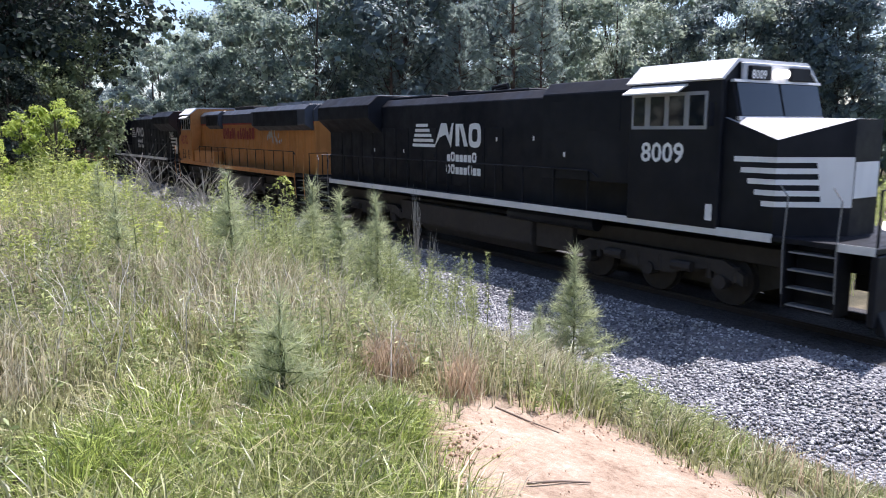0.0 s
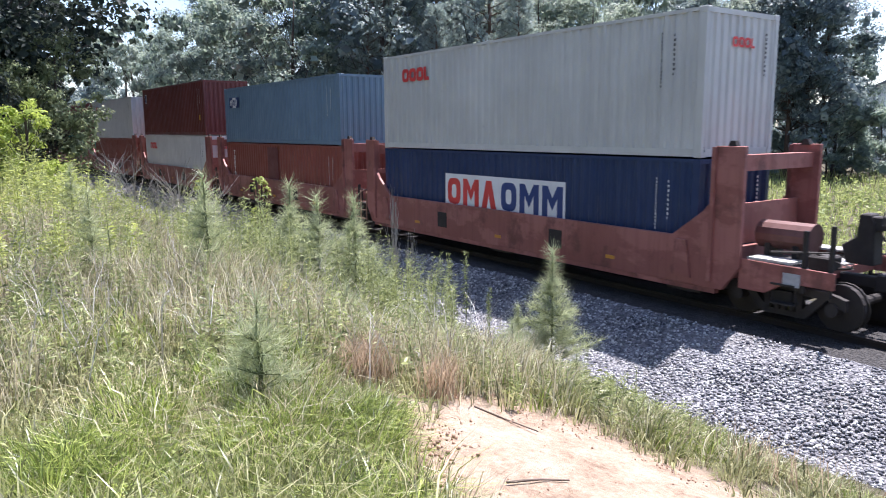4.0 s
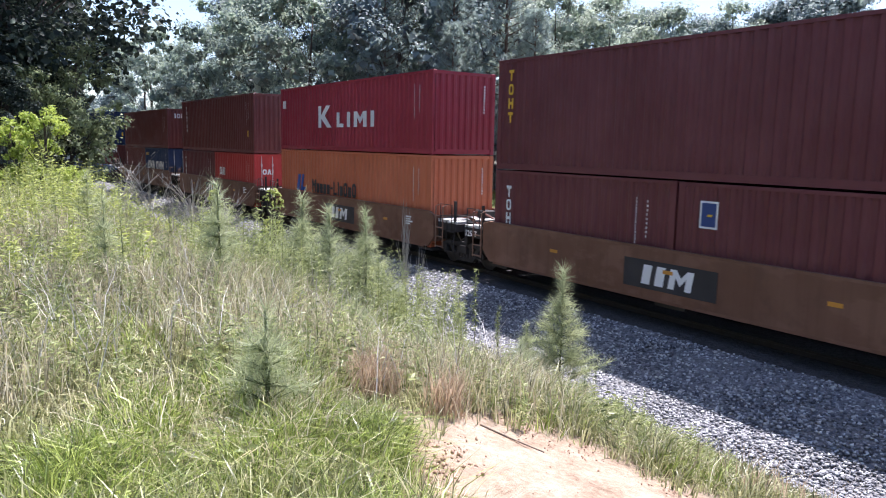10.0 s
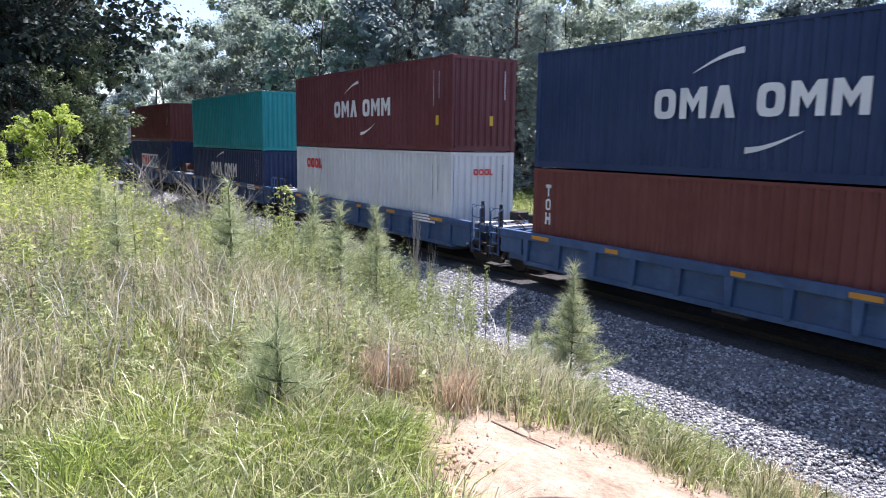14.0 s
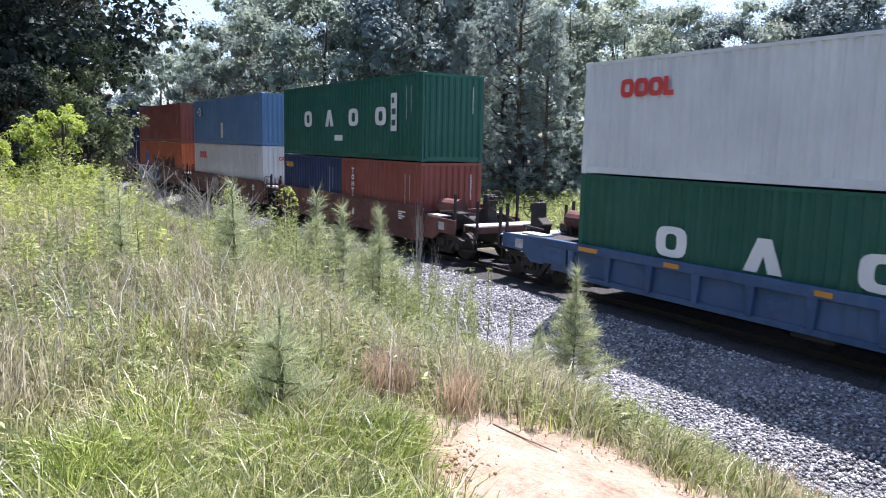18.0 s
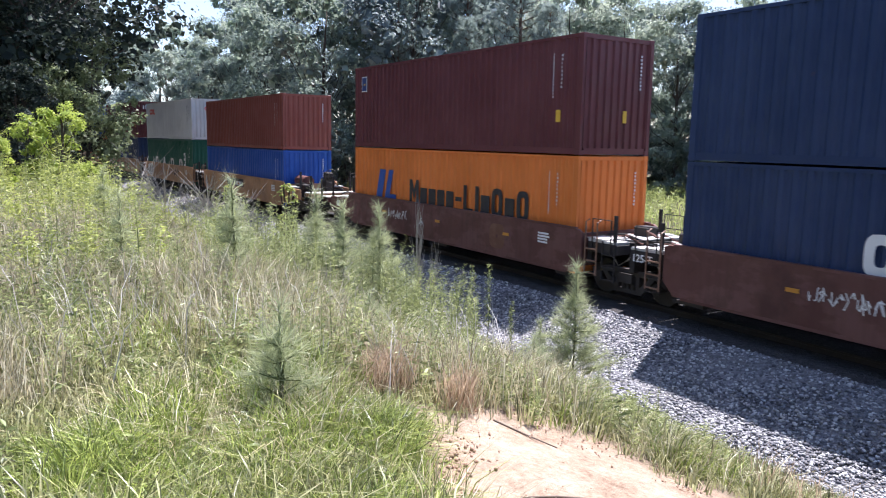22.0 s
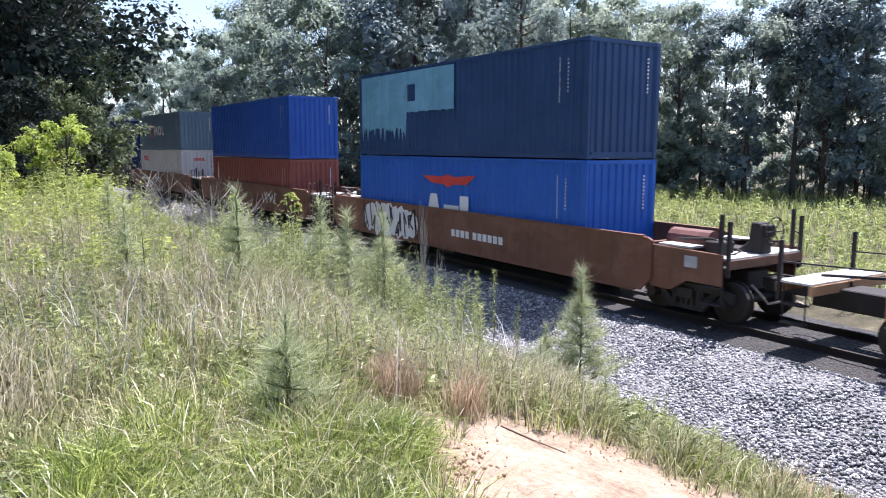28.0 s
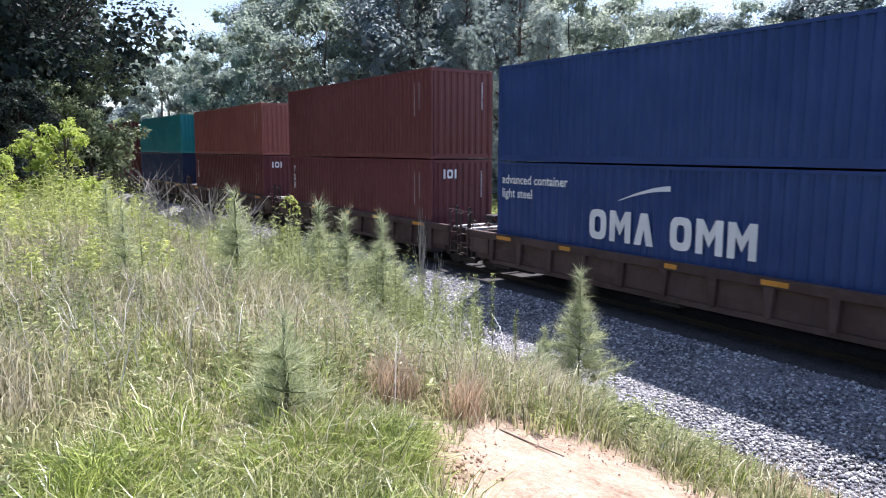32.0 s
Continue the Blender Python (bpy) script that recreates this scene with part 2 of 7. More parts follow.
def bulk(name, verts, faces, mat):
    """A mesh out of arrays; all faces have the same number of corners."""
    verts, faces = np.asarray(verts, np.float32), np.asarray(faces, np.int32)
    me = bpy.data.meshes.new(name)
    me.vertices.add(len(verts))
    me.vertices.foreach_set("co", verts.ravel())
    n, k = faces.shape
    me.loops.add(n * k)
    me.loops.foreach_set("vertex_index", faces.ravel())
    me.polygons.add(n)
    me.polygons.foreach_set("loop_start", np.arange(0, n * k, k, dtype=np.int32))
    me.polygons.foreach_set("loop_total", np.full(n, k, dtype=np.int32))
    me.update(calc_edges=True)
    me.materials.append(mat)
    return me


# ---- the track's line ----
OFF, BEND, GRADE = 13.565, 0.000695, -0.00147


def line(s):
    """Place and heading of the track at s metres along it: x, y, z, angle."""
    a, b = -130.0, 15.0
    c = min(max(s, a), b)
    th = -BEND * c
    x = math.sin(BEND * c) / BEND
    y = OFF - (1 - math.cos(BEND * c)) / BEND
    e = s - c
    return x + e * math.cos(th), y + e * math.sin(th), GRADE * max(c, -90.0), th


def on_line(s):
    x, y, z, th = line(s)
    return pose(x, y, z, 0, 0, math.degrees(th))


def wob(x, y, f):
    return noise.noise(Vector((x * f, y * f, 3.7)))


def lerp(v, table):
    return float(np.interp(v, [p[0] for p in table], [p[1] for p in table]))


PROFILE = [(-400, 1.5), (-60, 0.9), (-20, 0.25), (-5, -0.35), (-3.4, -0.62), (-1.8, -0.34), (1.8, -0.34), (3.4, -0.88), (4.5, -0.88), (5.2, -0.58),
           (6.0, -0.2), (7.4, 0.42), (9.0, 1.14), (10.5, 1.68), (12.0, 1.95), (14, 2.02), (40, 2.2), (400, 3.0)]


def ground_z(x, y):
    v = OFF - 0.5 * BEND * min(x * x, 130.0 ** 2) - y
    if x < -130:
        v += 0.09 * (-130 - x)
    z = lerp(v, PROFILE) + GRADE * min(max(x, -90), 20)
    return z + (0.07 * wob(x, y, 0.7) + 0.03 * wob(x, y, 2.1)) * (1.0 if abs(v) > 3.6 else 0.15)


# ---- ground and track ----
def build_ground():
    xs = np.concatenate([[-900, -500, -300, -200, -150], np.arange(-120, -40, 4), np.arange(-40, 8, 0.5), [9, 11, 14, 18, 25, 40, 70, 120, 250, 500, 900]])
    ys = np.concatenate([[-900, -500, -250, -120, -60, -30, -18, -12], np.arange(-8, 18, 0.4), np.arange(18, 40, 2), [45, 55, 70, 100, 160, 300, 500, 900]])
    verts = [(x, y, ground_z(x, y)) for y in ys for x in xs]
    n = len(xs)
    faces = [(j * n + i, j * n + i + 1, (j + 1) * n + i + 1, (j + 1) * n + i) for j in range(len(ys) - 1) for i in range(n - 1)]
    me = bulk("ground", verts, faces, ground_mat())
    me.shade_smooth()
    tagged(new("ground", me), "grassy bank of red clay soil falling to the railway", "ground", kind="structure")


def build_ballast():
    ss = np.concatenate([np.arange(-220, -60, 5), np.arange(-60, 12, 0.5), np.arange(12, 80, 5)])
    prof = [(-3.5, -0.66), (-2.6, -0.42), (-1.75, -0.16), (-0.9, -0.14), (0.0, -0.14), (0.9, -0.14), (1.75, -0.16), (2.2, -0.28), (2.7, -0.43), (3.2, -0.58), (3.75, -0.74), (4.45, -0.84)]
    verts = []
    for s in ss:
        x, y, z, th = line(s)
        for i, (v, h) in enumerate(prof):
            w = v + (0.3 * wob(s, v, 0.8) if i in (0, len(prof) - 1) else 0)
            h2 = h + (0.035 * wob(s, v * 3, 1.3) if i not in (3, 4, 5) else 0)
            verts.append((x + w * math.sin(th), y - w * math.cos(th), z + h2))
    n = len(prof)
    faces = [(j * n + i + 1, j * n + i, (j + 1) * n + i, (j + 1) * n + i + 1) for j in range(len(ss) - 1) for i in range(n - 1)]
    me = bulk("ballast", verts, faces, ballast_mat())
    me.shade_smooth()
    me.materials.append(oily_shade_mat())
    cols = n - 1
    me.polygons.foreach_set("material_index", np.array([1 if 2 <= i % cols <= 5 else 0 for i in range(len(faces))], dtype=np.int32))
    tagged(new("ballast", me), "bed of crushed pale grey ballast under the track", "ballast", kind="structure")

    # loose stones on the shoulder: squashed octahedra
    rng = np.random.default_rng(4)
    N = 42000
    s = np.concatenate([rng.uniform(-26, 1, 35000), rng.uniform(-60, -26, 7000)])
    v = 1.72 + 2.85 * rng.random(N) ** 0.9
    oct_v = np.array([(1, 0, 0), (-1, 0, 0), (0, 1, 0), (0, -1, 0), (0, 0, 1), (0, 0, -1)], float)
    oct_f = np.array([(0, 2, 4), (2, 1, 4), (1, 3, 4), (3, 0, 4), (2, 0, 5), (1, 2, 5), (3, 1, 5), (0, 3, 5)])
    vs, fs = [], []
    pz = np.array([p[0] for p in prof]), np.array([p[1] for p in prof])
    size = rng.uniform(0.017, 0.044, N) * np.where(s < -26, 1.5, 1.0)
    for i in range(N):
        x, y, z, th = line(s[i])
        a = rng.normal(size=(3, 3))
        q, _ = np.linalg.qr(a)
        p = (oct_v * (size[i] * rng.uniform(0.6, 1.35, (6, 1)))) @ q
        p *= (1, 1, 0.75)
        p += (x + v[i] * math.sin(th), y - v[i] * math.cos(th), z + np.interp(v[i], *pz) + size[i] * 0.25)
        vs.append(p)
        fs.append(oct_f + 6 * i)
    me = bulk("ballast_stone", np.concatenate(vs), np.concatenate(fs), stone_mat())
    tagged(new("ballast_stone", me), "loose crushed grey stones on the ballast shoulder", "stones", kind="stuff")


def build_track():
    root = thing("railway_track", "worn steel rails spiked to dark wooden sleepers", "railway track", kind="structure")
    rail = [(-0.07, -0.17), (0.07, -0.17), (0.07, -0.155), (0.015, -0.13), (0.015, -0.045), (0.036, -0.035), (0.036, 0), (-0.036, 0), (-0.036, -0.035), (-0.015, -0.045), (-0.015, -0.13), (-0.07, -0.155)]
    for side in (-0.753, 0.753):
        g = Geo()
        ss = list(range(-200, 81, 4))
        k = len(rail)
        for j, s in enumerate(ss):
            x, y, z, th = line(s)
            g.v += [(x - (side + a) * math.sin(th), y + (side + a) * math.cos(th), z + b) for a, b in rail]
        g.f += [(j * k + i, j * k + (i + 1) % k, (j + 1) * k + (i + 1) % k, (j + 1) * k + i) for j in range(len(ss) - 1) for i in range(k)]
        part("rail", g, STEEL, root)
    tie = Geo().box(-0.115, 0.115, -1.3, 1.3, -0.33, -0.165).mesh("sleeper", TIE, 0.012)
    plate = Geo().box(-0.1, 0.1, -0.16, 0.16, -0.168, -0.158).mesh("tie_plate", STEEL)
    for i in range(150):
        s = -75 + i * 0.52
        ob = new("sleeper", tie)
        ob.parent = root
        ob.matrix_basis = on_line(s) @ pose(0, 0, 0.003 * math.sin(i * 2.3), 0, 0, math.sin(i * 1.7))
        if s > -25:
            for side in (-0.753, 0.753):
                p = new("tie_plate", plate)
                p.parent = ob
                p.matrix_basis = pose(0, side, 0)


build_ground()
build_ballast()
build_track()


# ---- shipping containers ----
def ridges(length, pitch, depth):
    """The waved line of a corrugated wall, as (along, inward) points."""
    n = max(1, round(length / pitch))
    p, pts = length / n, [(-length / 2, 0.0)]
    for i in range(n):
        a = -length / 2 + i * p
        pts += [(a + p * 0.20, 0.0), (a + p * 0.36, depth), (a + p * 0.70, depth), (a + p * 0.86, 0.0)]
    return pts + [(length / 2, 0.0)]


def wall_geo(length, z0, z1, pitch, depth, flip):
    """A corrugated sheet along x, facing -y (or +y when flipped)."""
    pts = ridges(length, pitch, depth)
    g = Geo()
    g.v = [(a, (-d if flip else d), z) for a, d in pts for z in (z0, z1)]
    g.f = [(2 * i, 2 * i + 2, 2 * i + 3, 2 * i + 1) for i in range(len(pts) - 1)]
    return g


def container(paint_mat, L, H, label, doors=False, dark_post=None):
    """A steel freight container, its base at the origin, its length along x."""
    c = thing("shipping_container", label, "container", "containers on the train")
    W, x = 2.438 / 2, L / 2
    k = (round(L, 2), round(H, 2))
    post = dark_post or paint_mat
    for sx in (-1, 1):
        for sy in (-1, 1):
            part("corner_post", lambda: Geo().prism([(-0.08, -0.06), (0.08, -0.06), (0.08, 0.02), (0.03, 0.06), (-0.08, 0.06)], 0.1, H - 0.1, "z"), post, c, key=("post", k),
                 at=pose(sx * (x - 0.082), sy * (W - 0.062), 0, 0, 0, 0 if sy < 0 else 180))
            for z in (0, H - 0.118):
                part("corner_casting", lambda: Geo().box(-0.089, 0.089, -0.081, 0.081, 0, 0.118), post, c, bevel=0.008, key="casting", at=pose(sx * (x - 0.086), sy * (W - 0.078), z))
    for sy in (-1, 1):
        part("top_rail", lambda: Geo().box(-x + 0.17, x - 0.17, -0.035, 0.035, H - 0.075, H - 0.005), paint_mat, c, key=("trail", k), at=pose(0, sy * (W - 0.04), 0))
        part("bottom_rail", lambda: Geo().box(-x + 0.17, x - 0.17, -0.03, 0.03, 0.02, 0.175), paint_mat, c, key=("brail", k), at=pose(0, sy * (W - 0.035), 0))
        part("side_panel", lambda: wall_geo(L - 0.3, 0.17, H - 0.07, 0.275, 0.036, False), paint_mat, c, key=("side", k), at=pose(0, sy * (W - 0.014), 0, 0, 0, 0 if sy < 0 else 180))
    for sx in (-1, 1):
        part("end_header", lambda: Geo().box(-0.045, 0.045, -W + 0.15, W - 0.15, H - 0.11, H - 0.01), post, c, key=("head", k), at=pose(sx * (x - 0.06), 0, 0))
        part("end_sill", lambda: Geo().box(-0.045, 0.045, -W + 0.15, W - 0.15, 0.02, 0.17), post, c, key=("sill", k), at=pose(sx * (x - 0.06), 0, 0))
        if doors and sx > 0:
            for sy in (-1, 1):
                d = part("door", lambda: wall_geo(1.12, 0.17, H - 0.11, 0.56, 0.03, False), paint_mat, c, key=("door", k), at=pose(x - 0.03, sy * 0.565, 0, 0, 0, 90))
                for q in (-0.28, 0.28):
                    part("lock_rod", lambda: Geo().tube([(0, 0, 0.15), (0, 0, H - 0.12)], 0.02, 6).box(-0.03, 0.03, -0.03, 0.03, 0.9, 1.0).box(-0.03, 0.03, -0.03, 0.03, H - 0.6, H - 0.5), DECK, d, key=("rod", k), at=pose(q, -0.035, 0))
        else:
            part("end_panel", lambda: wall_geo(2.2, 0.165, H - 0.1, 0.245, 0.045, False), paint_mat, c, key=("end", k), at=pose(sx * (x - 0.02), 0, 0, 0, 0, 90 * sx))

    def roof():
        g = Geo()
        pts = ridges(L - 0.2, 0.28, 0.02)
        g.v = [(a, y, H - 0.012 - d) for a, d in pts for y in (-W + 0.05, W - 0.05)]
        g.f = [(2 * i, 2 * i + 2, 2 * i + 3, 2 * i + 1) for i in range(len(pts) - 1)]
        return g

    part("roof", roof, paint_mat, c, key=("roof", k))
    part("underframe", lambda: Geo().box(-x + 0.1, x - 0.1, -W + 0.07, W - 0.07, 0.1, 0.15), GRIME, c, key=("under", k))
    return c


# ---- flat markings: plain shapes, bars and numbers ----
def ring(g, cx, cz, w, h, t, y=0.0, n=16):
    vs = []
    for q in range(n):
        a = 6.28319 * q / n
        ca, sa = math.copysign(abs(math.cos(a)) ** 0.6, math.cos(a)), math.copysign(abs(math.sin(a)) ** 0.6, math.sin(a))
        vs += [(cx + ca * w / 2, y, cz + sa * h / 2), (cx + ca * (w / 2 - t), y, cz + sa * (h / 2 - t))]
    g.add(vs, [(2 * q, 2 * ((q + 1) % n), 2 * ((q + 1) % n) + 1, 2 * q + 1) for q in range(n)])


def poly(g, pts, y=0.0):
    g.add([(a, y, b) for a, b in pts], [tuple(range(len(pts)))])


def rect(g, x0, x1, z0, z1, y=0.0):
    poly(g, [(x0, z0), (x1, z0), (x1, z1), (x0, z1)], y)


def shapes(code, h, gap=0.18, wide=0.8, stroke=0.24):
    """A row of plain shapes: o ring, w wedge, i bar, n twin bars, b block, - dash, blank space. Starts at x = 0, base at z = 0."""
    g, x = Geo(), 0.0
    for ch in code:
        w = h * wide
        if ch == " ":
            x += h * 0.45
            continue
        if ch == "o":
            ring(g, x + w / 2, h / 2, w, h, h * stroke)
        elif ch == "w":
            poly(g, [(x, 0), (x + w * 0.36, 0), (x + w * 0.5, h * 0.5), (x + w * 0.64, 0), (x + w, 0), (x + w * 0.68, h), (x + w * 0.32, h)])
        elif ch == "n":
            w *= 1.15
            rect(g, x, x + w * 0.27, 0, h)
            rect(g, x + w * 0.73, x + w, 0, h)
            poly(g, [(x + w * 0.27, h), (x + w * 0.27, h * 0.6), (x + w * 0.5, h * 0.2), (x + w * 0.73, h * 0.6), (x + w * 0.73, h), (x + w * 0.5, h * 0.62)])
        elif ch == "i":
            w = h * stroke * 1.1
            rect(g, x, x + w, 0, h)
        elif ch == "l":
            w = h * 0.6
            rect(g, x, x + h * stroke, 0, h)
            rect(g, x + h * stroke, x + w, 0, h * stroke)
        elif ch == "-":
            w = h * 0.4
            rect(g, x, x + w, h * 0.4, h * 0.55)
        else:
            w *= 0.8
            rect(g, x, x + w, 0, h * 0.72)
        x += w + h * gap
    return g


def fitted(code, h, width, gap=0.14, wide=0.75, stroke=0.24):
    """The same row of shapes, brought to a given width."""
    g = shapes(code, h, gap, wide, stroke)
    return stretch(g, width / max(v[0] for v in g.v))


def stack_shapes(n, h, w, gap=0.3):
    """Stacked plain marks, like an upright word. Top at z = 0."""
    g = Geo()
    for i in range(n):
        z = -i * h * (1 + gap)
        if i % 3 == 1:
            ring(g, w / 2, z - h / 2, w, h, w * 0.28)
        elif i % 3 == 0:
            rect(g, w * 0.36, w * 0.64, z - h, z)
            rect(g, 0, w, z - h * 0.28, z)
        else:
            rect(g, 0, w * 0.3, z - h, z)
            rect(g, w * 0.7, w, z - h, z)
            rect(g, w * 0.3, w * 0.7, z - h * 0.62, z - h * 0.36)
    return g


def bars(n, h, w, gap=0.5, seed=1):
    """A column of small bars, like unreadable small print. Top at z = 0."""
    rng = random.Random(seed)
    g = Geo()
    for i in range(n):
        z = -i * h * (1 + gap)
        rect(g, 0, w * rng.uniform(0.5, 1.0), z - h, z)
    return g


def swoosh(w, h, up=True):
    """A tapering arc."""
    g, n = Geo(), 12
    pts = []
    for i in range(n + 1):
        u = i / n
        x = w * u
        z = h * math.sin(u * 1.45) / math.sin(1.45)
        t = 0.015 + h * 0.3 * u
        pts.append((x, z, t))
    top = [(x, z + t / 2) for x, z, t in pts]
    bot = [(x, z - t / 2) for x, z, t in pts]
    s = 1 if up else -1
    vs = [(s * a, 0, s * b) for a, b in top] + [(s * a, 0, s * b) for a, b in bot]
    g.add(vs, [(i, i + 1, n + 2 + i, n + 1 + i) for i in range(n)])
    return g


def letters(body, size):
    """Readable characters in the built-in font, as a flat mesh standing up in x and z."""
    cu = bpy.data.curves.new("text", "FONT")
    cu.body, cu.size, cu.resolution_u = body, size, 2
    cu.offset = size * 0.018
    tmp = bpy.data.objects.new("text", cu)
    scene.collection.objects.link(tmp)
    me = bpy.data.meshes.new_from_object(tmp.evaluated_get(bpy.context.evaluated_depsgraph_get()))
    g = Geo()
    g.v = [(v.co.x, 0, v.co.y) for v in me.vertices]
    g.f = [tuple(p.vertices) for p in me.polygons]
    bpy.data.objects.remove(tmp)
    bpy.data.meshes.remove(me)
    bpy.data.curves.remove(cu)
    return g


def slant(g, k):
    g.v = [(x + k * z, y, z) for x, y, z in g.v]
    return g


def stretch(g, kx, kz=1.0):
    g.v = [(x * kx, y, z * kz) for x, y, z in g.v]
    return g


def islands(g):
    """The separate pieces of a flat shape."""
    top = list(range(len(g.v)))

    def find(i):
        while top[i] != i:
            top[i] = top[top[i]]
            i = top[i]
        return i

    for f in g.f:
        for i in f[1:]:
            top[find(i)] = find(f[0])
    sets = defaultdict(list)
    for f in g.f:
        sets[find(f[0])].append(f)
    out = []
    for fs in sets.values():
        used = sorted({i for f in fs for i in f})
        at = {i: n for n, i in enumerate(used)}
        q = Geo()
        q.v, q.f = [g.v[i] for i in used], [tuple(at[i] for i in f) for f in fs]
        out.append(q)
    return out


def mark(parent, g, mat, x, z, half, face="near", name="marking", label=""):
    """Lays a flat shape on a thing's near side, far side or front end."""
    m = {"near": pose(x, -half - 0.005, z), "front": pose(half + 0.005, x, z, 0, 0, 90), "far": pose(x, half + 0.005, z, 0, 0, 180)}[face]
    if name in ("emblem", "stencil", "lettering"):
        pieces = islands(g)
        for q in pieces:
            ob = part("character" if name == "lettering" else name, q, mat, parent, label, at=m)
        return ob
    ob = part(name, g, mat, parent, label, at=m)
    return tagged(ob, kind="stuff") if name in ("small_print", "graffiti", "louvre") else ob


PAINT = {
    "brown": paint("brown_container_paint", (0.142, 0.034, 0.028)),
    "maroon": paint("maroon_container_paint", (0.120, 0.025, 0.028)),
    "oxide": paint("red_oxide_container_paint", (0.230, 0.058, 0.040)),
    "pale_red": paint("sun_bleached_red_paint", (0.300, 0.095, 0.070)),
    "dark_brown": paint("dark_brown_container_paint", (0.060, 0.020, 0.020), 0.5),
    "crimson": paint("crimson_container_paint", (0.270, 0.018, 0.032)),
    "signal": paint("signal_red_container_paint", (0.420, 0.035, 0.030)),
    "grey": paint("light_grey_container_paint", (0.500, 0.500, 0.460), 0.25),
    "white": paint("off_white_container_paint", (0.620, 0.630, 0.620), 0.25),
    "navy": paint("navy_container_paint", (0.009, 0.028, 0.089)),
    "blue": paint("royal_blue_container_paint", (0.012, 0.075, 0.330)),
    "bright": paint("bright_blue_container_paint", (0.010, 0.100, 0.420)),
    "steel_blue": paint("steel_blue_container_paint", (0.120, 0.230, 0.380)),
    "slate": paint("slate_blue_container_paint", (0.130, 0.200, 0.260)),
    "green": paint("deep_green_container_paint", (0.006, 0.085, 0.055)),
    "dull_green": paint("dull_green_container_paint", (0.040, 0.120, 0.105)),
    "teal": paint("teal_container_paint", (0.012, 0.260, 0.270)),
    "orange": paint("orange_container_paint", (0.720, 0.190, 0.030)),
    "deep_blue": paint("deep_blue_container_paint", (0.010, 0.040, 0.150)),
    "dull_orange": paint("faded_orange_container_paint", (0.480, 0.130, 0.055)),
    "patchy": paint("worn_dark_blue_paint", (0.010, 0.045, 0.130), 0.6),
    "cyan": paint("pale_blue_repaint", (0.150, 0.350, 0.460), 1.0, 0.5, (0.10, 0.045, 0.03), 0.7, 0.35),
    "salmon": paint("faded_salmon_car_paint", (0.250, 0.088, 0.070), 0.9, 0.6, (0.085, 0.04, 0.03), 0.7, 0.75),
    "tan": paint("tan_car_paint", (0.380, 0.205, 0.100), 0.6, 0.6, (0.14, 0.06, 0.035), 0.55, 0.4),
    "rusty": paint("rusty_orange_car_paint", (0.150, 0.066, 0.036), 0.7, 0.6, (0.08, 0.04, 0.028), 0.65, 0.4),
    "umber": paint("red_brown_car_paint", (0.105, 0.038, 0.030), 0.5, 0.6, (0.05, 0.025, 0.02), 0.6, 0.55),
    "sooty": paint("dark_brown_car_paint", (0.050, 0.026, 0.022), 0.5, 0.6, (0.03, 0.02, 0.017), 0.6, 0.5),
    "car_blue": paint("grey_blue_car_paint", (0.034, 0.078, 0.165), 0.45, 0.6, (0.10, 0.06, 0.05), 0.6, 0.4),
}
WORDS = {"brown": "weathered brown", "maroon": "dark maroon", "oxide": "rusty red-brown", "pale_red": "sun-bleached red", "dark_brown": "blackened brown", "crimson": "crimson",
         "signal": "signal red", "grey": "light grey", "white": "off-white", "navy": "navy blue", "blue": "royal blue", "bright": "bright blue", "steel_blue": "steel blue",
         "slate": "slate blue", "deep_blue": "deep blue", "green": "deep green", "dull_green": "dull green", "teal": "teal", "orange": "orange", "dull_orange": "faded orange", "patchy": "dark blue patch-painted"}


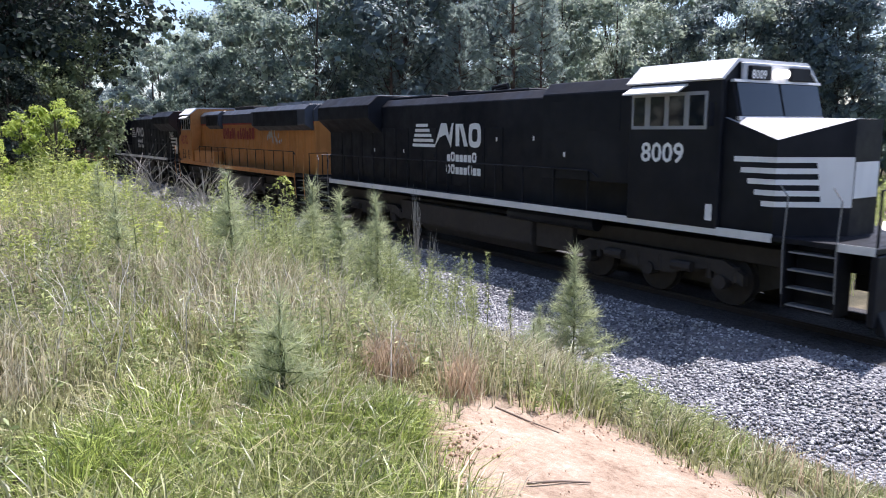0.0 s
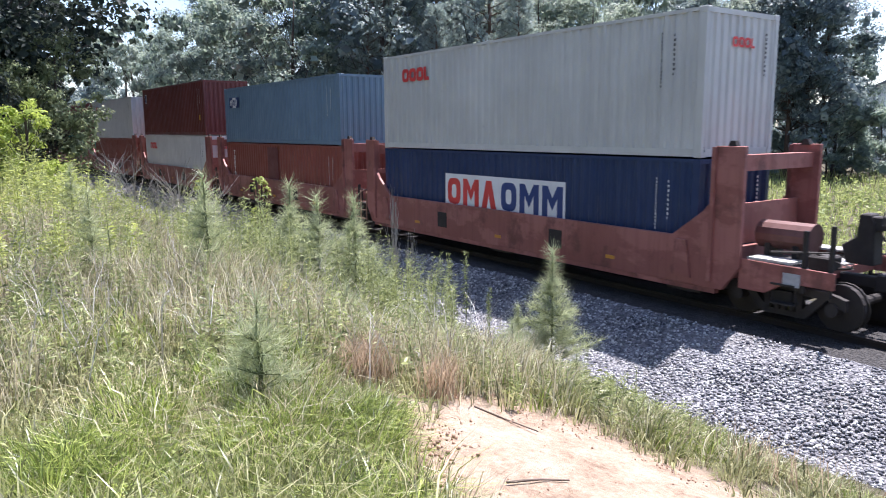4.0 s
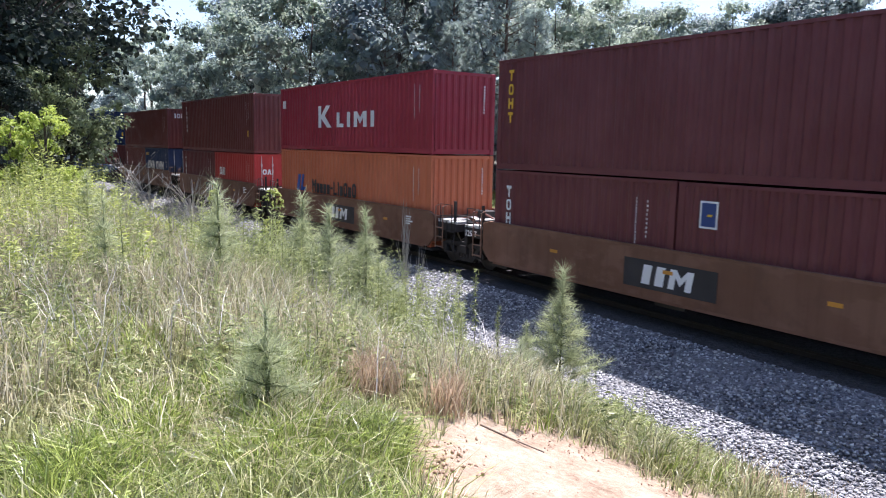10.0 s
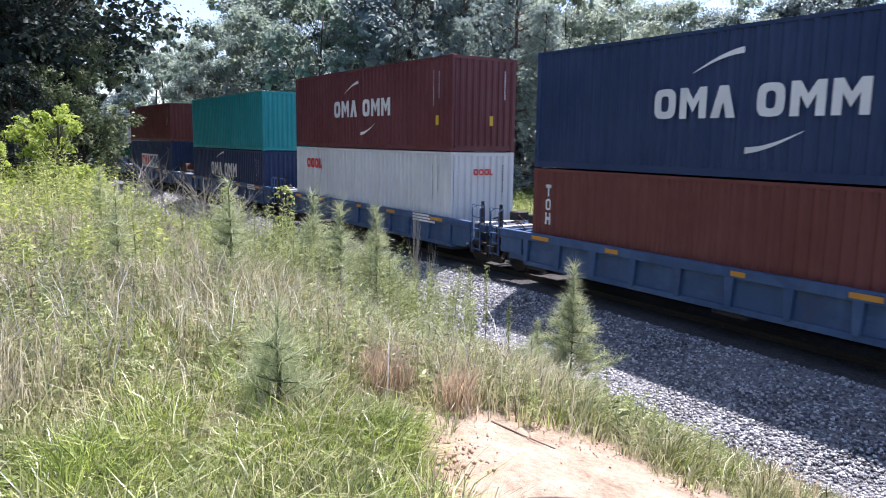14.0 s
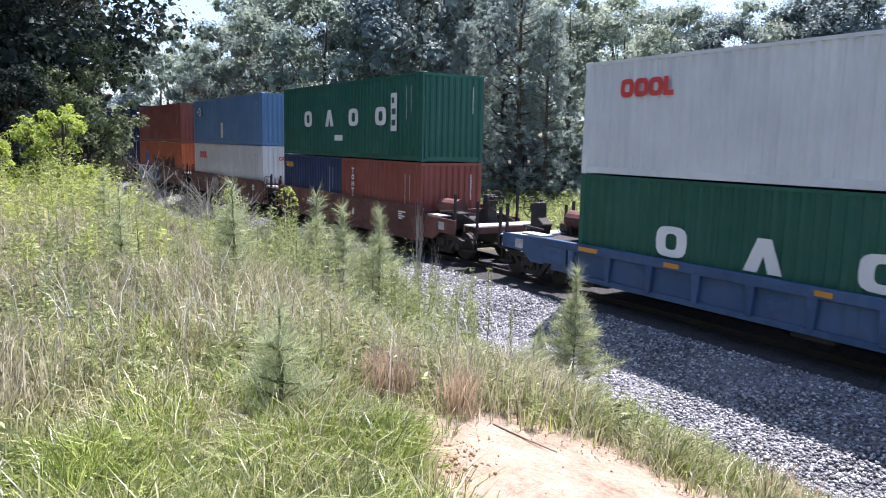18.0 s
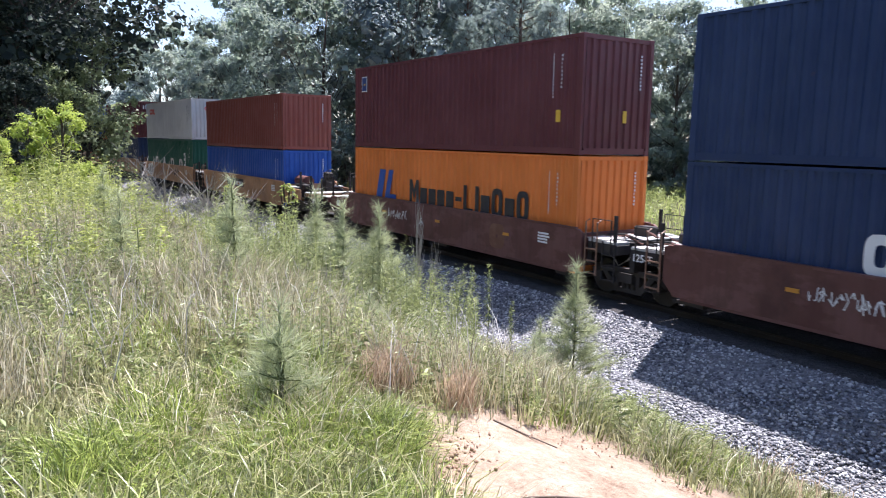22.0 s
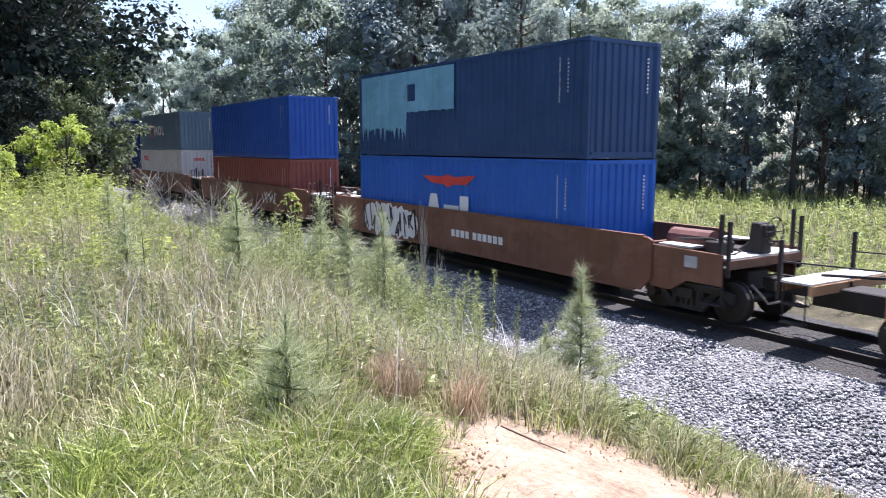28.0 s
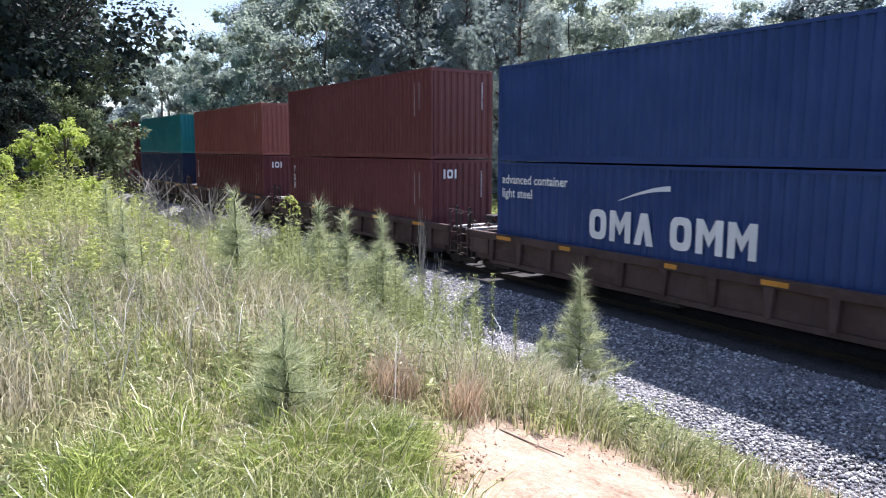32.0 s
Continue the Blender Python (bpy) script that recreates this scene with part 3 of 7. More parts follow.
def decorate(c, code, L, H, mat_name):
    """The markings of one container: a few plain shapes in their colours."""
    W, x = 1.219, L / 2
    light = BLACKMARK if mat_name in ("grey", "white", "teal") else WHITE
    # small print of every container, by the corner post
    mark(c, bars(9, 0.05, 0.05, 0.9, len(code)), light, x - 0.75, H - 0.45, W, name="small_print")
    mark(c, bars(15, 0.055, 0.035, 0.35, 3), light, x - 1.05, H - 0.4, W, name="small_print")
    mark(c, bars(10, 0.05, 0.06, 0.8, 5), light, 0.75, H - 0.4, x, "front", name="small_print")
    if "y" in code:
        mark(c, bars(1, 0.3, 0.3), YELLOW, x - 0.9, H * 0.38, W, name="warning_plate")
        mark(c, bars(1, 0.3, 0.24), YELLOW, 0.2, H * 0.38, x, "front", name="warning_plate")
    if "A" in code:      # word of six shapes with an arc above and an arc below
        mark(c, fitted("onw onn", 0.62, 4.5), WHITE, -2.2, H * 0.40, W, name="emblem")
        mark(c, swoosh(1.15, 0.36), WHITE, -1.25, H * 0.71, W, name="emblem")
        mark(c, swoosh(1.15, 0.36, False), WHITE, 1.2, H * 0.31, W, name="emblem")
    if "B" in code:      # large word low on the side with an arc above it
        mark(c, fitted("onw onn", 0.72, 4.5), WHITE, -2.4, 1.13, W, name="emblem")
        mark(c, swoosh(1.5, 0.34), WHITE, -1.5, 2.08, W, name="emblem")
    if "N" in code:      # two short lines of small letters
        mark(c, letters("advanced container", 0.34), WHITE, -x + 0.22, 2.32, W, name="lettering")
        mark(c, letters("light steel", 0.34), WHITE, -x + 0.22, 1.95, W, name="lettering")
    if "R" in code:      # red and dark word on a white board
        g = Geo()
        rect(g, 0, 5.0, 0, 1.0)
        mark(c, g, WHITE, -2.62, 0.93, W, name="emblem_board")
        mark(c, fitted("onw", 0.76, 2.25), REDMARK, -2.5, 1.05, W + 0.004, name="emblem")
        mark(c, fitted("onn", 0.76, 2.35), NAVYMARK, -0.05, 1.05, W + 0.004, name="emblem")
    if "O" in code:      # small red word near the rear top corner and one on the front end
        mark(c, fitted("oool", 0.4, 1.5, 0.04, 0.85, 0.27), REDMARK, -4.95, H - 0.85, W, name="emblem")
        mark(c, fitted("oool", 0.2, 0.75, 0.06, 0.9), REDMARK, -0.38, H - 0.72, x, "front", name="emblem")
    if "U" in code:      # four widely spaced shapes and a tall white panel
        z = 1.2 if "w" in code else 0.95
        for i, ch in enumerate("owoo"):
            mark(c, fitted(ch, 0.66, 0.82), WHITE, -3.67 + i * 2.17, z, W, name="emblem")
        g = Geo()
        rect(g, 0, 0.42, 0, 1.3)
        z = 1.0 if "w" in code else 0.72
        mark(c, g, WHITE, 4.0, z, W, name="emblem_board")
        mark(c, bars(3, 0.2, 0.3, 0.9), PAINT["green"], 4.06, z + 1.15, W + 0.004, name="small_print")
        if "w" in code:
            mark(c, bars(1, 0.22, 1.3), WHITE, -0.6, 0.86, W, name="small_print")
    if "M" in code:      # blue, white and blue squares
        for i, m in enumerate((NAVYMARK, WHITE, NAVYMARK)):
            g = Geo()
            rect(g, 0, 0.42, 0, 0.48)
            mark(c, g, m, -x + 0.7 + 0.42 * i, H - 0.95, W, name="emblem_square")
            mark(c, shapes("noi"[i], 0.28, 0, 0.8), WHITE if i != 1 else NAVYMARK, -x + 0.79 + 0.42 * i, H - 0.85, W + 0.004, name="emblem")
    if "L" in code:      # a round badge and a white word
        g = Geo()
        ring(g, 0, 0, 1.0, 0.95, 0.09, 0.0, 24)
        mark(c, g, REDMARK, -1.87, 1.38, W, name="emblem")
        g = Geo()
        poly(g, [(-0.38, -0.05), (-0.1, 0.3), (0.3, 0.3), (0.05, 0.05), (0.3, -0.25), (-0.1, -0.3)])
        mark(c, g, PAINT["dull_green"], -1.87, 1.38, W + 0.003, name="emblem")
        mark(c, fitted("nol", 0.66, 2.8, 0.25, 0.9), WHITE, -1.13, 1.05, W, name="emblem")
    if "H" in code:      # blue slanted double bar and a long dark word
        blue = PAINT["blue"]
        k, zt = (0.62, 1.2) if "s" in code else (1.0, 1.05)
        mark(c, slant(stretch(shapes("i", 1.1 * k), 1.5), 0.3), blue, -4.4, zt, W, name="emblem")
        mark(c, slant(stretch(shapes("l", 1.1 * k), 1.2), 0.3), blue, -4.4 + 0.65 * k, zt, W, name="emblem")
        mark(c, fitted("nbbbb-libobo", 0.85 * k, 6.25 * k, 0.12, 0.62, 0.2), BLACKMARK, -1.98 if k == 1 else -2.8, zt, W, name="emblem")
    if "P" in code:      # red bird-like bar over a bold white word
        g = Geo()
        poly(g, [(0, 0.34), (0.35, 0.12), (0.75, 0.1), (0.9, 0), (1.05, 0.1), (1.5, 0.12), (1.8, 0.42), (1.1, 0.34), (0.9, 0.42), (0.7, 0.34)])
        mark(c, stretch(g, 1.68), REDMARK, -1.53, 1.95, W, name="emblem")
        mark(c, fitted("wbl", 1.13, 2.85, 0.04, 0.78, 0.34), WHITE, -1.38, 0.6, W, name="emblem")
    if "K" in code:      # one big and several small white shapes
        g = Geo()
        poly(g, [(0, 0), (0.28, 0), (0.28, 0.36), (0.8, 0), (1.2, 0), (0.6, 0.46), (1.1, 0.85), (0.72, 0.85), (0.28, 0.5), (0.28, 0.85), (0, 0.85)])
        mark(c, g, WHITE, -2.18, 0.89, W, name="emblem")
        mark(c, fitted("lini", 0.56, 2.95, 0.3, 0.9, 0.25), WHITE, -0.53, 0.89, W, name="emblem")
        g = Geo()
        rect(g, 0, 0.36, 0, 0.32)
        mark(c, g, WHITE, -x + 0.25, H - 0.85, W, name="emblem_square")
    if "T" in code:      # upright white word of six marks
        mark(c, stack_shapes(6, 0.2, 0.22, 0.28), WHITE, -x + 0.92, H - 0.35, W, name="emblem")
    if "G" in code:
        mark(c, stack_shapes(4, 0.28, 0.2), YELLOW, -x + 0.45, H - 0.28, W, name="emblem")
    if "t" in code:      # short upright white word, repeated on the front end
        mark(c, stack_shapes(3, 0.3, 0.2, 0.2), WHITE, -x + 0.5, H - 0.4, W, name="emblem")
    if "e" in code:
        mark(c, shapes("ioi", 0.3, 0.2), WHITE, -0.75, H - 0.62, x, "front", name="emblem")
    if "C" in code:      # three bold white shapes
        mark(c, shapes("owi", 0.42, 0.12), WHITE, -x + 0.85, H - 1.2, W, name="emblem")
        mark(c, shapes("owi", 0.26, 0.12), WHITE, -0.8, H - 1.0, x, "front", name="emblem")
    if "D" in code:      # tall white label with dark marks
        g = Geo()
        rect(g, 0, 0.42, 0, 1.5)
        mark(c, g, WHITE, -5.66, 1.15, W, name="emblem_board")
        mark(c, stack_shapes(4, 0.22, 0.22, 0.4), NAVYMARK, -5.56, 2.45, W + 0.004, name="emblem")
    if "S" in code:      # small pale word near the rear top corner
        mark(c, shapes("ooooo", 0.17, 0.1), YELLOW if "1" in code else WHITE, -x + 0.4, H - 0.55, W, name="emblem")
    if "Q" in code:      # dark blue round shapes under a small badge
        mark(c, fitted("ooooo", 0.6, 4.1, 0.3, 0.9, 0.25), NAVYMARK, -2.1, 1.12, W, name="emblem")
        mark(c, fitted("nbbn", 0.26, 1.2, 0.2), NAVYMARK, -1.75, H - 0.7, W, name="emblem")
        mark(c, shapes("w", 0.4), NAVYMARK, -2.55, H - 0.75, W, name="emblem")
    if "F" in code:      # square badge in blue and yellow
        g = Geo()
        rect(g, 0, 0.42, 0, 0.55)
        mark(c, g, WHITE, -x + 0.55, H - 0.9, W, name="emblem_square")
        g = Geo()
        rect(g, 0, 0.34, 0, 0.47)
        mark(c, g, NAVYMARK, -x + 0.59, H - 0.86, W + 0.004, name="emblem_square")
        mark(c, slant(shapes("-", 0.3), 0.5), YELLOW, -x + 0.66, H - 0.78, W + 0.008, name="emblem")
    if "E" in code:      # one word of narrow marks across the side
        mark(c, fitted("owbiiwl", 0.42, 2.45, 0.12, 0.7), WHITE, -1.14, 1.52, W, name="emblem")
    if "X" in code:      # repainted rectangle
        g = Geo()
        rect(g, 0, 0.42, 0, 0.85)
        mark(c, g, WHITE, -0.6, 0.35, W, name="paint_patch")
    if "k" in code:      # scorched panels across the middle
        g = Geo()
        for a, b in ((-3.9, -1.35), (-1.3, 1.2)):
            rect(g, a, b, 0.2, H - 0.12)
        mark(c, g, PAINT["dark_brown"], 0, 0, W, name="paint_patch", label="blackened panel")
    if "Z" in code:      # square repaired patch
        g = Geo()
        rect(g, 0, 1.15, 0.02, H - 0.3)
        mark(c, g, PAINT["maroon"], -0.9, 0.15, W, name="repair_patch")
    if "W" in code:      # large pale repaint over the rear half
        g = Geo()
        rng = random.Random(8)
        top, n = H - 0.12, 80
        xs = [-x + 0.2 + i * 6.2 / n for i in range(n + 1)]
        lows = [(H * 0.5 if a > -2.6 else H * 0.3) + (rng.random() ** 3 * -0.55 + 0.08) * (1 if a < -2.6 else 0.1) for a in xs]
        g.add([(a, 0, top) for a in xs] + [(a, 0, b) for a, b in zip(xs, lows)], [(i, i + 1, n + 2 + i, n + 1 + i) for i in range(n)])
        mark(c, g, PAINT["cyan"], 0, 0, W, name="paint_patch")
        g = Geo()
        rect(g, 0, 0.5, 0, 0.55)
        mark(c, g, PAINT["patchy"], -2.5, H * 0.62, W + 0.004, name="paint_patch")


# ---- trucks, wells and decks of the container cars ----
def disc(r, y0, y1, n=20):
    return Geo().prism([(r * math.cos(6.28319 * i / n), r * math.sin(6.28319 * i / n)) for i in range(n)], y0, y1, "y")


def wheelset_geo(r=0.42):
    g = Geo()
    for s in (-1, 1):
        a, b = sorted((s * 0.70, s * 0.83))
        d = disc(r, a, b)
        g.add(d.v, d.f)
        a, b = sorted((s * 0.66, s * 0.70))
        d = disc(r + 0.03, a, b)
        g.add(d.v, d.f)
        a, b = sorted((s * 0.83, s * 1.12))
        d = disc(0.09, a, b, 10)
        g.add(d.v, d.f)
    d = disc(0.085, -0.7, 0.7, 10)
    return g.add(d.v, d.f)


def side_frame(g, y, w):
    """A cast side frame with its window openings, as a few bars."""
    a, b = y - w, y + w
    g.prism([(-w2, z) for w2, z in ((1.12, 0.42), (1.12, 0.62), (0.75, 0.72))] + [(0.75, 0.72), (1.12, 0.62), (1.12, 0.42), (0.8, 0.58), (-0.8, 0.58)], a, b)
    g.prism([(-0.8, 0.58), (-0.62, 0.58), (-0.3, 0.26), (0.3, 0.26), (0.62, 0.58), (0.8, 0.58), (0.42, 0.16), (-0.42, 0.16)], a, b)
    g.box(-0.36, -0.26, a, b, 0.2, 0.62).box(0.26, 0.36, a, b, 0.2, 0.62)
    for q in (-0.14, 0.0, 0.14):
        d = Geo().tube([(q, y, 0.26), (q, y, 0.5)], 0.06, 8)
        g.add(d.v, d.f)
    for q in (-0.9, 0.9):
        d = disc(0.12, a - 0.05, b + 0.05, 10)
        g.add([(p[0] + q, p[1], p[2] + 0.42) for p in d.v], d.f)


def truck(parent, x):
    """A two-axle truck: cast frame with springs, and two wheelsets."""
    def geo():
        g = Geo()
        for s in (-1, 1):
            side_frame(g, s * 1.02, 0.06)
        return g.box(-0.2, 0.2, -1.15, 1.15, 0.4, 0.62).box(-0.35, 0.35, -0.35, 0.35, 0.55, 0.85)

    t = part("truck", geo, GRIME, parent, "grimy cast-steel truck", key="truck", at=pose(x, 0, 0))
    for q in (-0.9, 0.9):
        part("wheelset", wheelset_geo, GRIME, t, "rusty steel wheels", key="wheelset", at=pose(q, 0, 0.42), smooth=False)


def coupler(parent, x, sx):
    part("coupler", lambda: Geo().box(0, 0.75, -0.09, 0.09, 0.72, 0.92).box(0.7, 1.0, -0.17, 0.15, 0.68, 0.98), GRIME, parent, bevel=0.02, key="coupler", at=pose(x, 0, 0, 0, 0, 0 if sx > 0 else 180))


def brake_gear(parent, x, sx, paint_mat):
    """Handbrake wheel on its stand, with a fat air reservoir beside it."""
    def wheel():
        g = Geo()
        n = 16
        g.tube([(0, 0.3 * math.cos(6.28319 * i / n), 0.3 * math.sin(6.28319 * i / n)) for i in range(n + 1)], 0.018, 5)
        for i in range(3):
            a = i * 1.0472
            g.tube([(0, -0.3 * math.cos(a), -0.3 * math.sin(a)), (0, 0.3 * math.cos(a), 0.3 * math.sin(a))], 0.013, 5)
        return g

    m = pose(x, 0, 0, 0, 0, 0 if sx > 0 else 180)
    part("brake_stand", lambda: Geo().prism([(-0.35, 1.1), (0.15, 1.1), (0.1, 1.85), (0.02, 2.02), (-0.16, 2.02), (-0.2, 1.6), (-0.45, 1.42)], 0.05, 0.4).box(0.0, 0.22, 0.1, 0.36, 1.72, 1.98), GRIME, parent, bevel=0.02, key="brakestand", at=m @ pose(0.75, -0.1, 0))
    part("brake_wheel", wheel, GRIME, parent, key="brakewheel", at=m @ pose(1.03, 0.13, 1.85))
    part("air_reservoir", lambda: Geo().tube([(-0.95, -0.55, 1.55), (-0.9, -0.55, 1.55), (0.05, -0.55, 1.55), (0.1, -0.55, 1.55)], 0.27, 14), paint_mat, parent, key="reservoir", at=m)
    for q in (-0.7, -0.15):
        part("reservoir_bracket", lambda: Geo().box(-0.05, 0.05, -0.8, -0.3, 1.1, 1.4), GRIME, parent, key="resbracket", at=m @ pose(q, 0, 0))


def coupled_end(parent, half, reach, sx, paint_mat, top):
    """The car's end over its own truck: deep side plates, a low crosswalk, posts and rails, pipes and hoses."""
    m = pose(0, 0, 0, 0, 0, 0 if sx > 0 else 180)
    web = half + 1.75
    for sy in (-1, 1):
        part("bolster_web", lambda: Geo().prism([(half - 0.05, 0.55), (half + 0.5, 0.55), (half + 0.9, 0.8), (web, 0.8), (web, top - 0.05), (half - 0.05, top - 0.02)], -0.03, 0.03), paint_mat, parent, bevel=0.01, key=("bweb", half, top), at=m @ pose(0, sy * 1.26, 0))
        part("side_grating", lambda: Geo().box(half + 0.1, half + 0.95, -0.2, 0.2, top - 0.02, top + 0.025), DECK, parent, "pale metal walkway grating", key=("sgrate", half, top), at=m @ pose(0, sy * 1.05, 0))
        for q, h in ((web - 0.1, 0.75), (reach - 0.12, 0.62)):
            part("corner_post", lambda: Geo().box(-0.035, 0.035, -0.035, 0.035, top - 0.5, top + h), GRIME, parent, key=("cpost", top, h), at=m @ pose(q, sy * 1.22, 0))
        part("grab_rail", lambda: Geo().tube([(web - 0.1, 0, top + 0.3), (reach - 0.12, 0, top + 0.22)], 0.016, 5), GRIME, parent, key=("crail", half, reach, top), at=m @ pose(0, sy * 1.22, 0))
        part("corner_step", lambda: Geo().box(-0.22, 0.22, -0.1, 0.1, 0.4, 0.43).box(-0.22, 0.22, -0.1, 0.1, 0.75, 0.78).tube([(-0.22, 0, 0.38), (-0.22, 0, 1.1)], 0.016, 5).tube([(0.22, 0, 0.38), (0.22, 0, 1.1)], 0.016, 5), GRIME, parent, key="cstep", at=m @ pose(reach - 0.45, sy * 1.24, 0))
    part("center_sill", lambda: Geo().box(half - 0.1, reach - 0.25, -0.35, 0.35, 0.62, 1.02), GRIME, parent, bevel=0.02, key=("csill", half, reach), at=m)
    part("bolster", lambda: Geo().box(half + 0.05, half + 0.95, -1.2, 1.2, 0.85, top - 0.12), GRIME, parent, bevel=0.02, key=("bols", half, top), at=m)
    part("crosswalk", lambda: Geo().box(reach - 0.75, reach - 0.1, -1.24, 1.24, top - 0.16, top - 0.12), DECK, parent, "pale metal crosswalk grating", key=("cwalk", reach, top), at=m)
    part("end_beam", lambda: Geo().box(reach - 0.78, reach - 0.7, -1.24, 1.24, top - 0.34, top - 0.16).box(reach - 0.14, reach - 0.06, -1.24, 1.24, top - 0.34, top - 0.16).box(reach - 0.78, reach - 0.06, -0.06, 0.06, top - 0.34, top - 0.17), paint_mat, parent, key=("ebeam", reach, top), at=m)
    part("brake_pipe", lambda: Geo().tube([(half + 0.4, -0.95, top + 0.12), (half + 1.2, -0.9, top + 0.2), (web, -0.7, top - 0.02), (reach - 0.6, -0.6, top - 0.2)], 0.028, 6), GRIME, parent, key=("bpipe", half, reach, top), at=m)
    part("brake_pipe", lambda: Geo().tube([(half + 0.9, 0.5, top + 0.05), (web, 0.55, top + 0.1), (reach - 0.5, 0.5, top - 0.05)], 0.028, 6), GRIME, parent, key=("bpipe2", half, reach, top), at=m)
    part("valve_box", lambda: Geo().box(half + 1.1, half + 1.5, -1.0, -0.55, top - 0.1, top + 0.16), GRIME, parent, bevel=0.03, key=("cvalve", half, top), at=m)
    part("air_hose", lambda: Geo().tube([(reach - 0.2, -0.3, 0.75), (reach + 0.05, -0.35, 0.6), (reach + 0.2, -0.3, 0.42), (reach + 0.4, -0.2, 0.5)], 0.028, 6), HOSE, parent, "pale hanging air hose", key=("chose", reach), at=m)
    part("data_plate", lambda: Geo().box(-0.16, 0.16, -0.006, 0.006, -0.12, 0.12), LGREYPLATE, parent, "small grey data plate", key="dataplate", at=m @ pose(half + 1.0, -1.295 if sx > 0 else 1.295, top - 0.28))


def end_deck(parent, x0, x1, paint_mat, top=1.22):
    """The platform over a truck: beams, pale grating, grab rails and hoses."""
    a, b = min(x0, x1), max(x0, x1)
    ln = round(b - a, 2)
    o = pose((a + b) / 2, 0, 0)
    part("end_sill", lambda: Geo().box(-ln / 2, ln / 2, -0.42, 0.42, 0.62, top - 0.12).box(-ln / 2 + 0.1, ln / 2 - 0.1, -1.25, -0.8, top - 0.3, top - 0.06).box(-ln / 2 + 0.1, ln / 2 - 0.1, 0.8, 1.25, top - 0.3, top - 0.06).box(-0.25, 0.25, -0.8, 0.8, top - 0.3, top - 0.06).box(-ln / 2 + 0.05, -ln / 2 + 0.2, -1.2, 1.2, 0.7, top - 0.1), paint_mat, parent, bevel=0.015, key=("sill", ln, top), at=o)
    part("grating", lambda: Geo().box(-ln / 2 + 0.12, ln / 2 - 0.12, -1.24, -0.82, top - 0.055, top).box(-ln / 2 + 0.12, ln / 2 - 0.12, 0.82, 1.24, top - 0.055, top).box(-0.16, 0.16, -0.82, 0.82, top - 0.055, top), DECK, parent, "pale metal walkway grating", key=("grate", ln, top), at=o)
    inner = 1 if x0 > x1 else -1
    if abs(x0) < abs(x1) and ln > 0.9:
        part("platform_plate", lambda: Geo().box(-0.3, 0.3, -1.22, 1.22, top + 0.004, top + 0.03).box(0.3, min(0.75, ln - 0.35), -0.35, 0.55, top + 0.004, top + 0.03), DECK, parent, "pale metal platform plate", key=("pplate", ln, top), at=pose(x0 - inner * 0.36, 0, 0, 0, 0, 0 if inner < 0 else 180))
    part("end_ladder", lambda: Geo().tube([(-0.19, 0, 0.45), (-0.19, 0, top + 0.42), (-0.19, 0.12, top + 0.47)], 0.02, 6).tube([(0.19, 0, 0.45), (0.19, 0, top + 0.42), (0.19, 0.12, top + 0.47)], 0.02, 6)
         .box(-0.19, 0.19, -0.025, 0.025, 0.48, 0.51).box(-0.19, 0.19, -0.025, 0.025, 0.78, 0.81).box(-0.19, 0.19, -0.025, 0.025, 1.06, 1.09), paint_mat if paint_mat is not GRIME else LADDER, parent, "worn steel end ladder", key=("endladder", top), at=pose(x0 - inner * 0.3, -1.33, 0))
    for q, z in ((-0.3, 0.02), (0.05, 0.08), (0.34, -0.02)):
        part("brake_pipe", lambda: Geo().tube([(-ln / 2 + 0.1, 0.1, top - 0.08), (-0.1, 0.22, top + 0.05), (0.12, 0.05, top + 0.08), (ln / 2 - 0.05, 0.18, top - 0.1)], 0.032, 6), PIPE, parent, "rusty bent brake pipe", key=("bentpipe", ln, top), at=o @ pose(0, q * 2, z))
    for sy in (-1, 1):
        part("grab_rail", lambda: Geo().tube([(-0.3, 0, top - 0.3), (-0.3, 0, top + 0.5), (0.3, 0, top + 0.5), (0.3, 0, top - 0.3)], 0.017, 6).tube([(-0.3, 0, top + 0.15), (0.3, 0, top + 0.15)], 0.014, 5), paint_mat, parent, key=("grab", top), at=o @ pose(0, sy * 1.27, 0))
    part("corner_post", lambda: Geo().box(-0.035, 0.035, -0.035, 0.035, top - 0.3, top + 0.62), GRIME, parent, key=("dkpost", top), at=o @ pose(ln / 2 - 0.2, -1.2, 0))
    part("corner_post", lambda: Geo().box(-0.035, 0.035, -0.035, 0.035, top - 0.3, top + 0.62), GRIME, parent, key=("dkpost", top), at=o @ pose(-ln / 2 + 0.2, 1.2, 0))
    part("brake_rigging", lambda: Geo().tube([(-ln / 2 + 0.1, -0.55, top + 0.06), (0, -0.5, top + 0.12), (ln / 2 - 0.1, -0.55, top + 0.05)], 0.03, 6), GRIME, parent, key=("rig", ln, top), at=o)
    part("valve_box", lambda: Geo().box(-0.28, 0.12, 0.1, 0.55, top - 0.1, top + 0.26), GRIME, parent, bevel=0.03, key=("valve", top), at=o)
    part("air_hose", lambda: Geo().tube([(-0.4, -0.6, top - 0.2), (-0.1, -0.75, top - 0.4), (0.1, -0.78, top - 0.62), (0.35, -0.7, top - 0.45), (0.5, -0.6, top - 0.2)], 0.025, 6), HOSE, parent, "pale looping air hose", key=("hose", top), at=o)
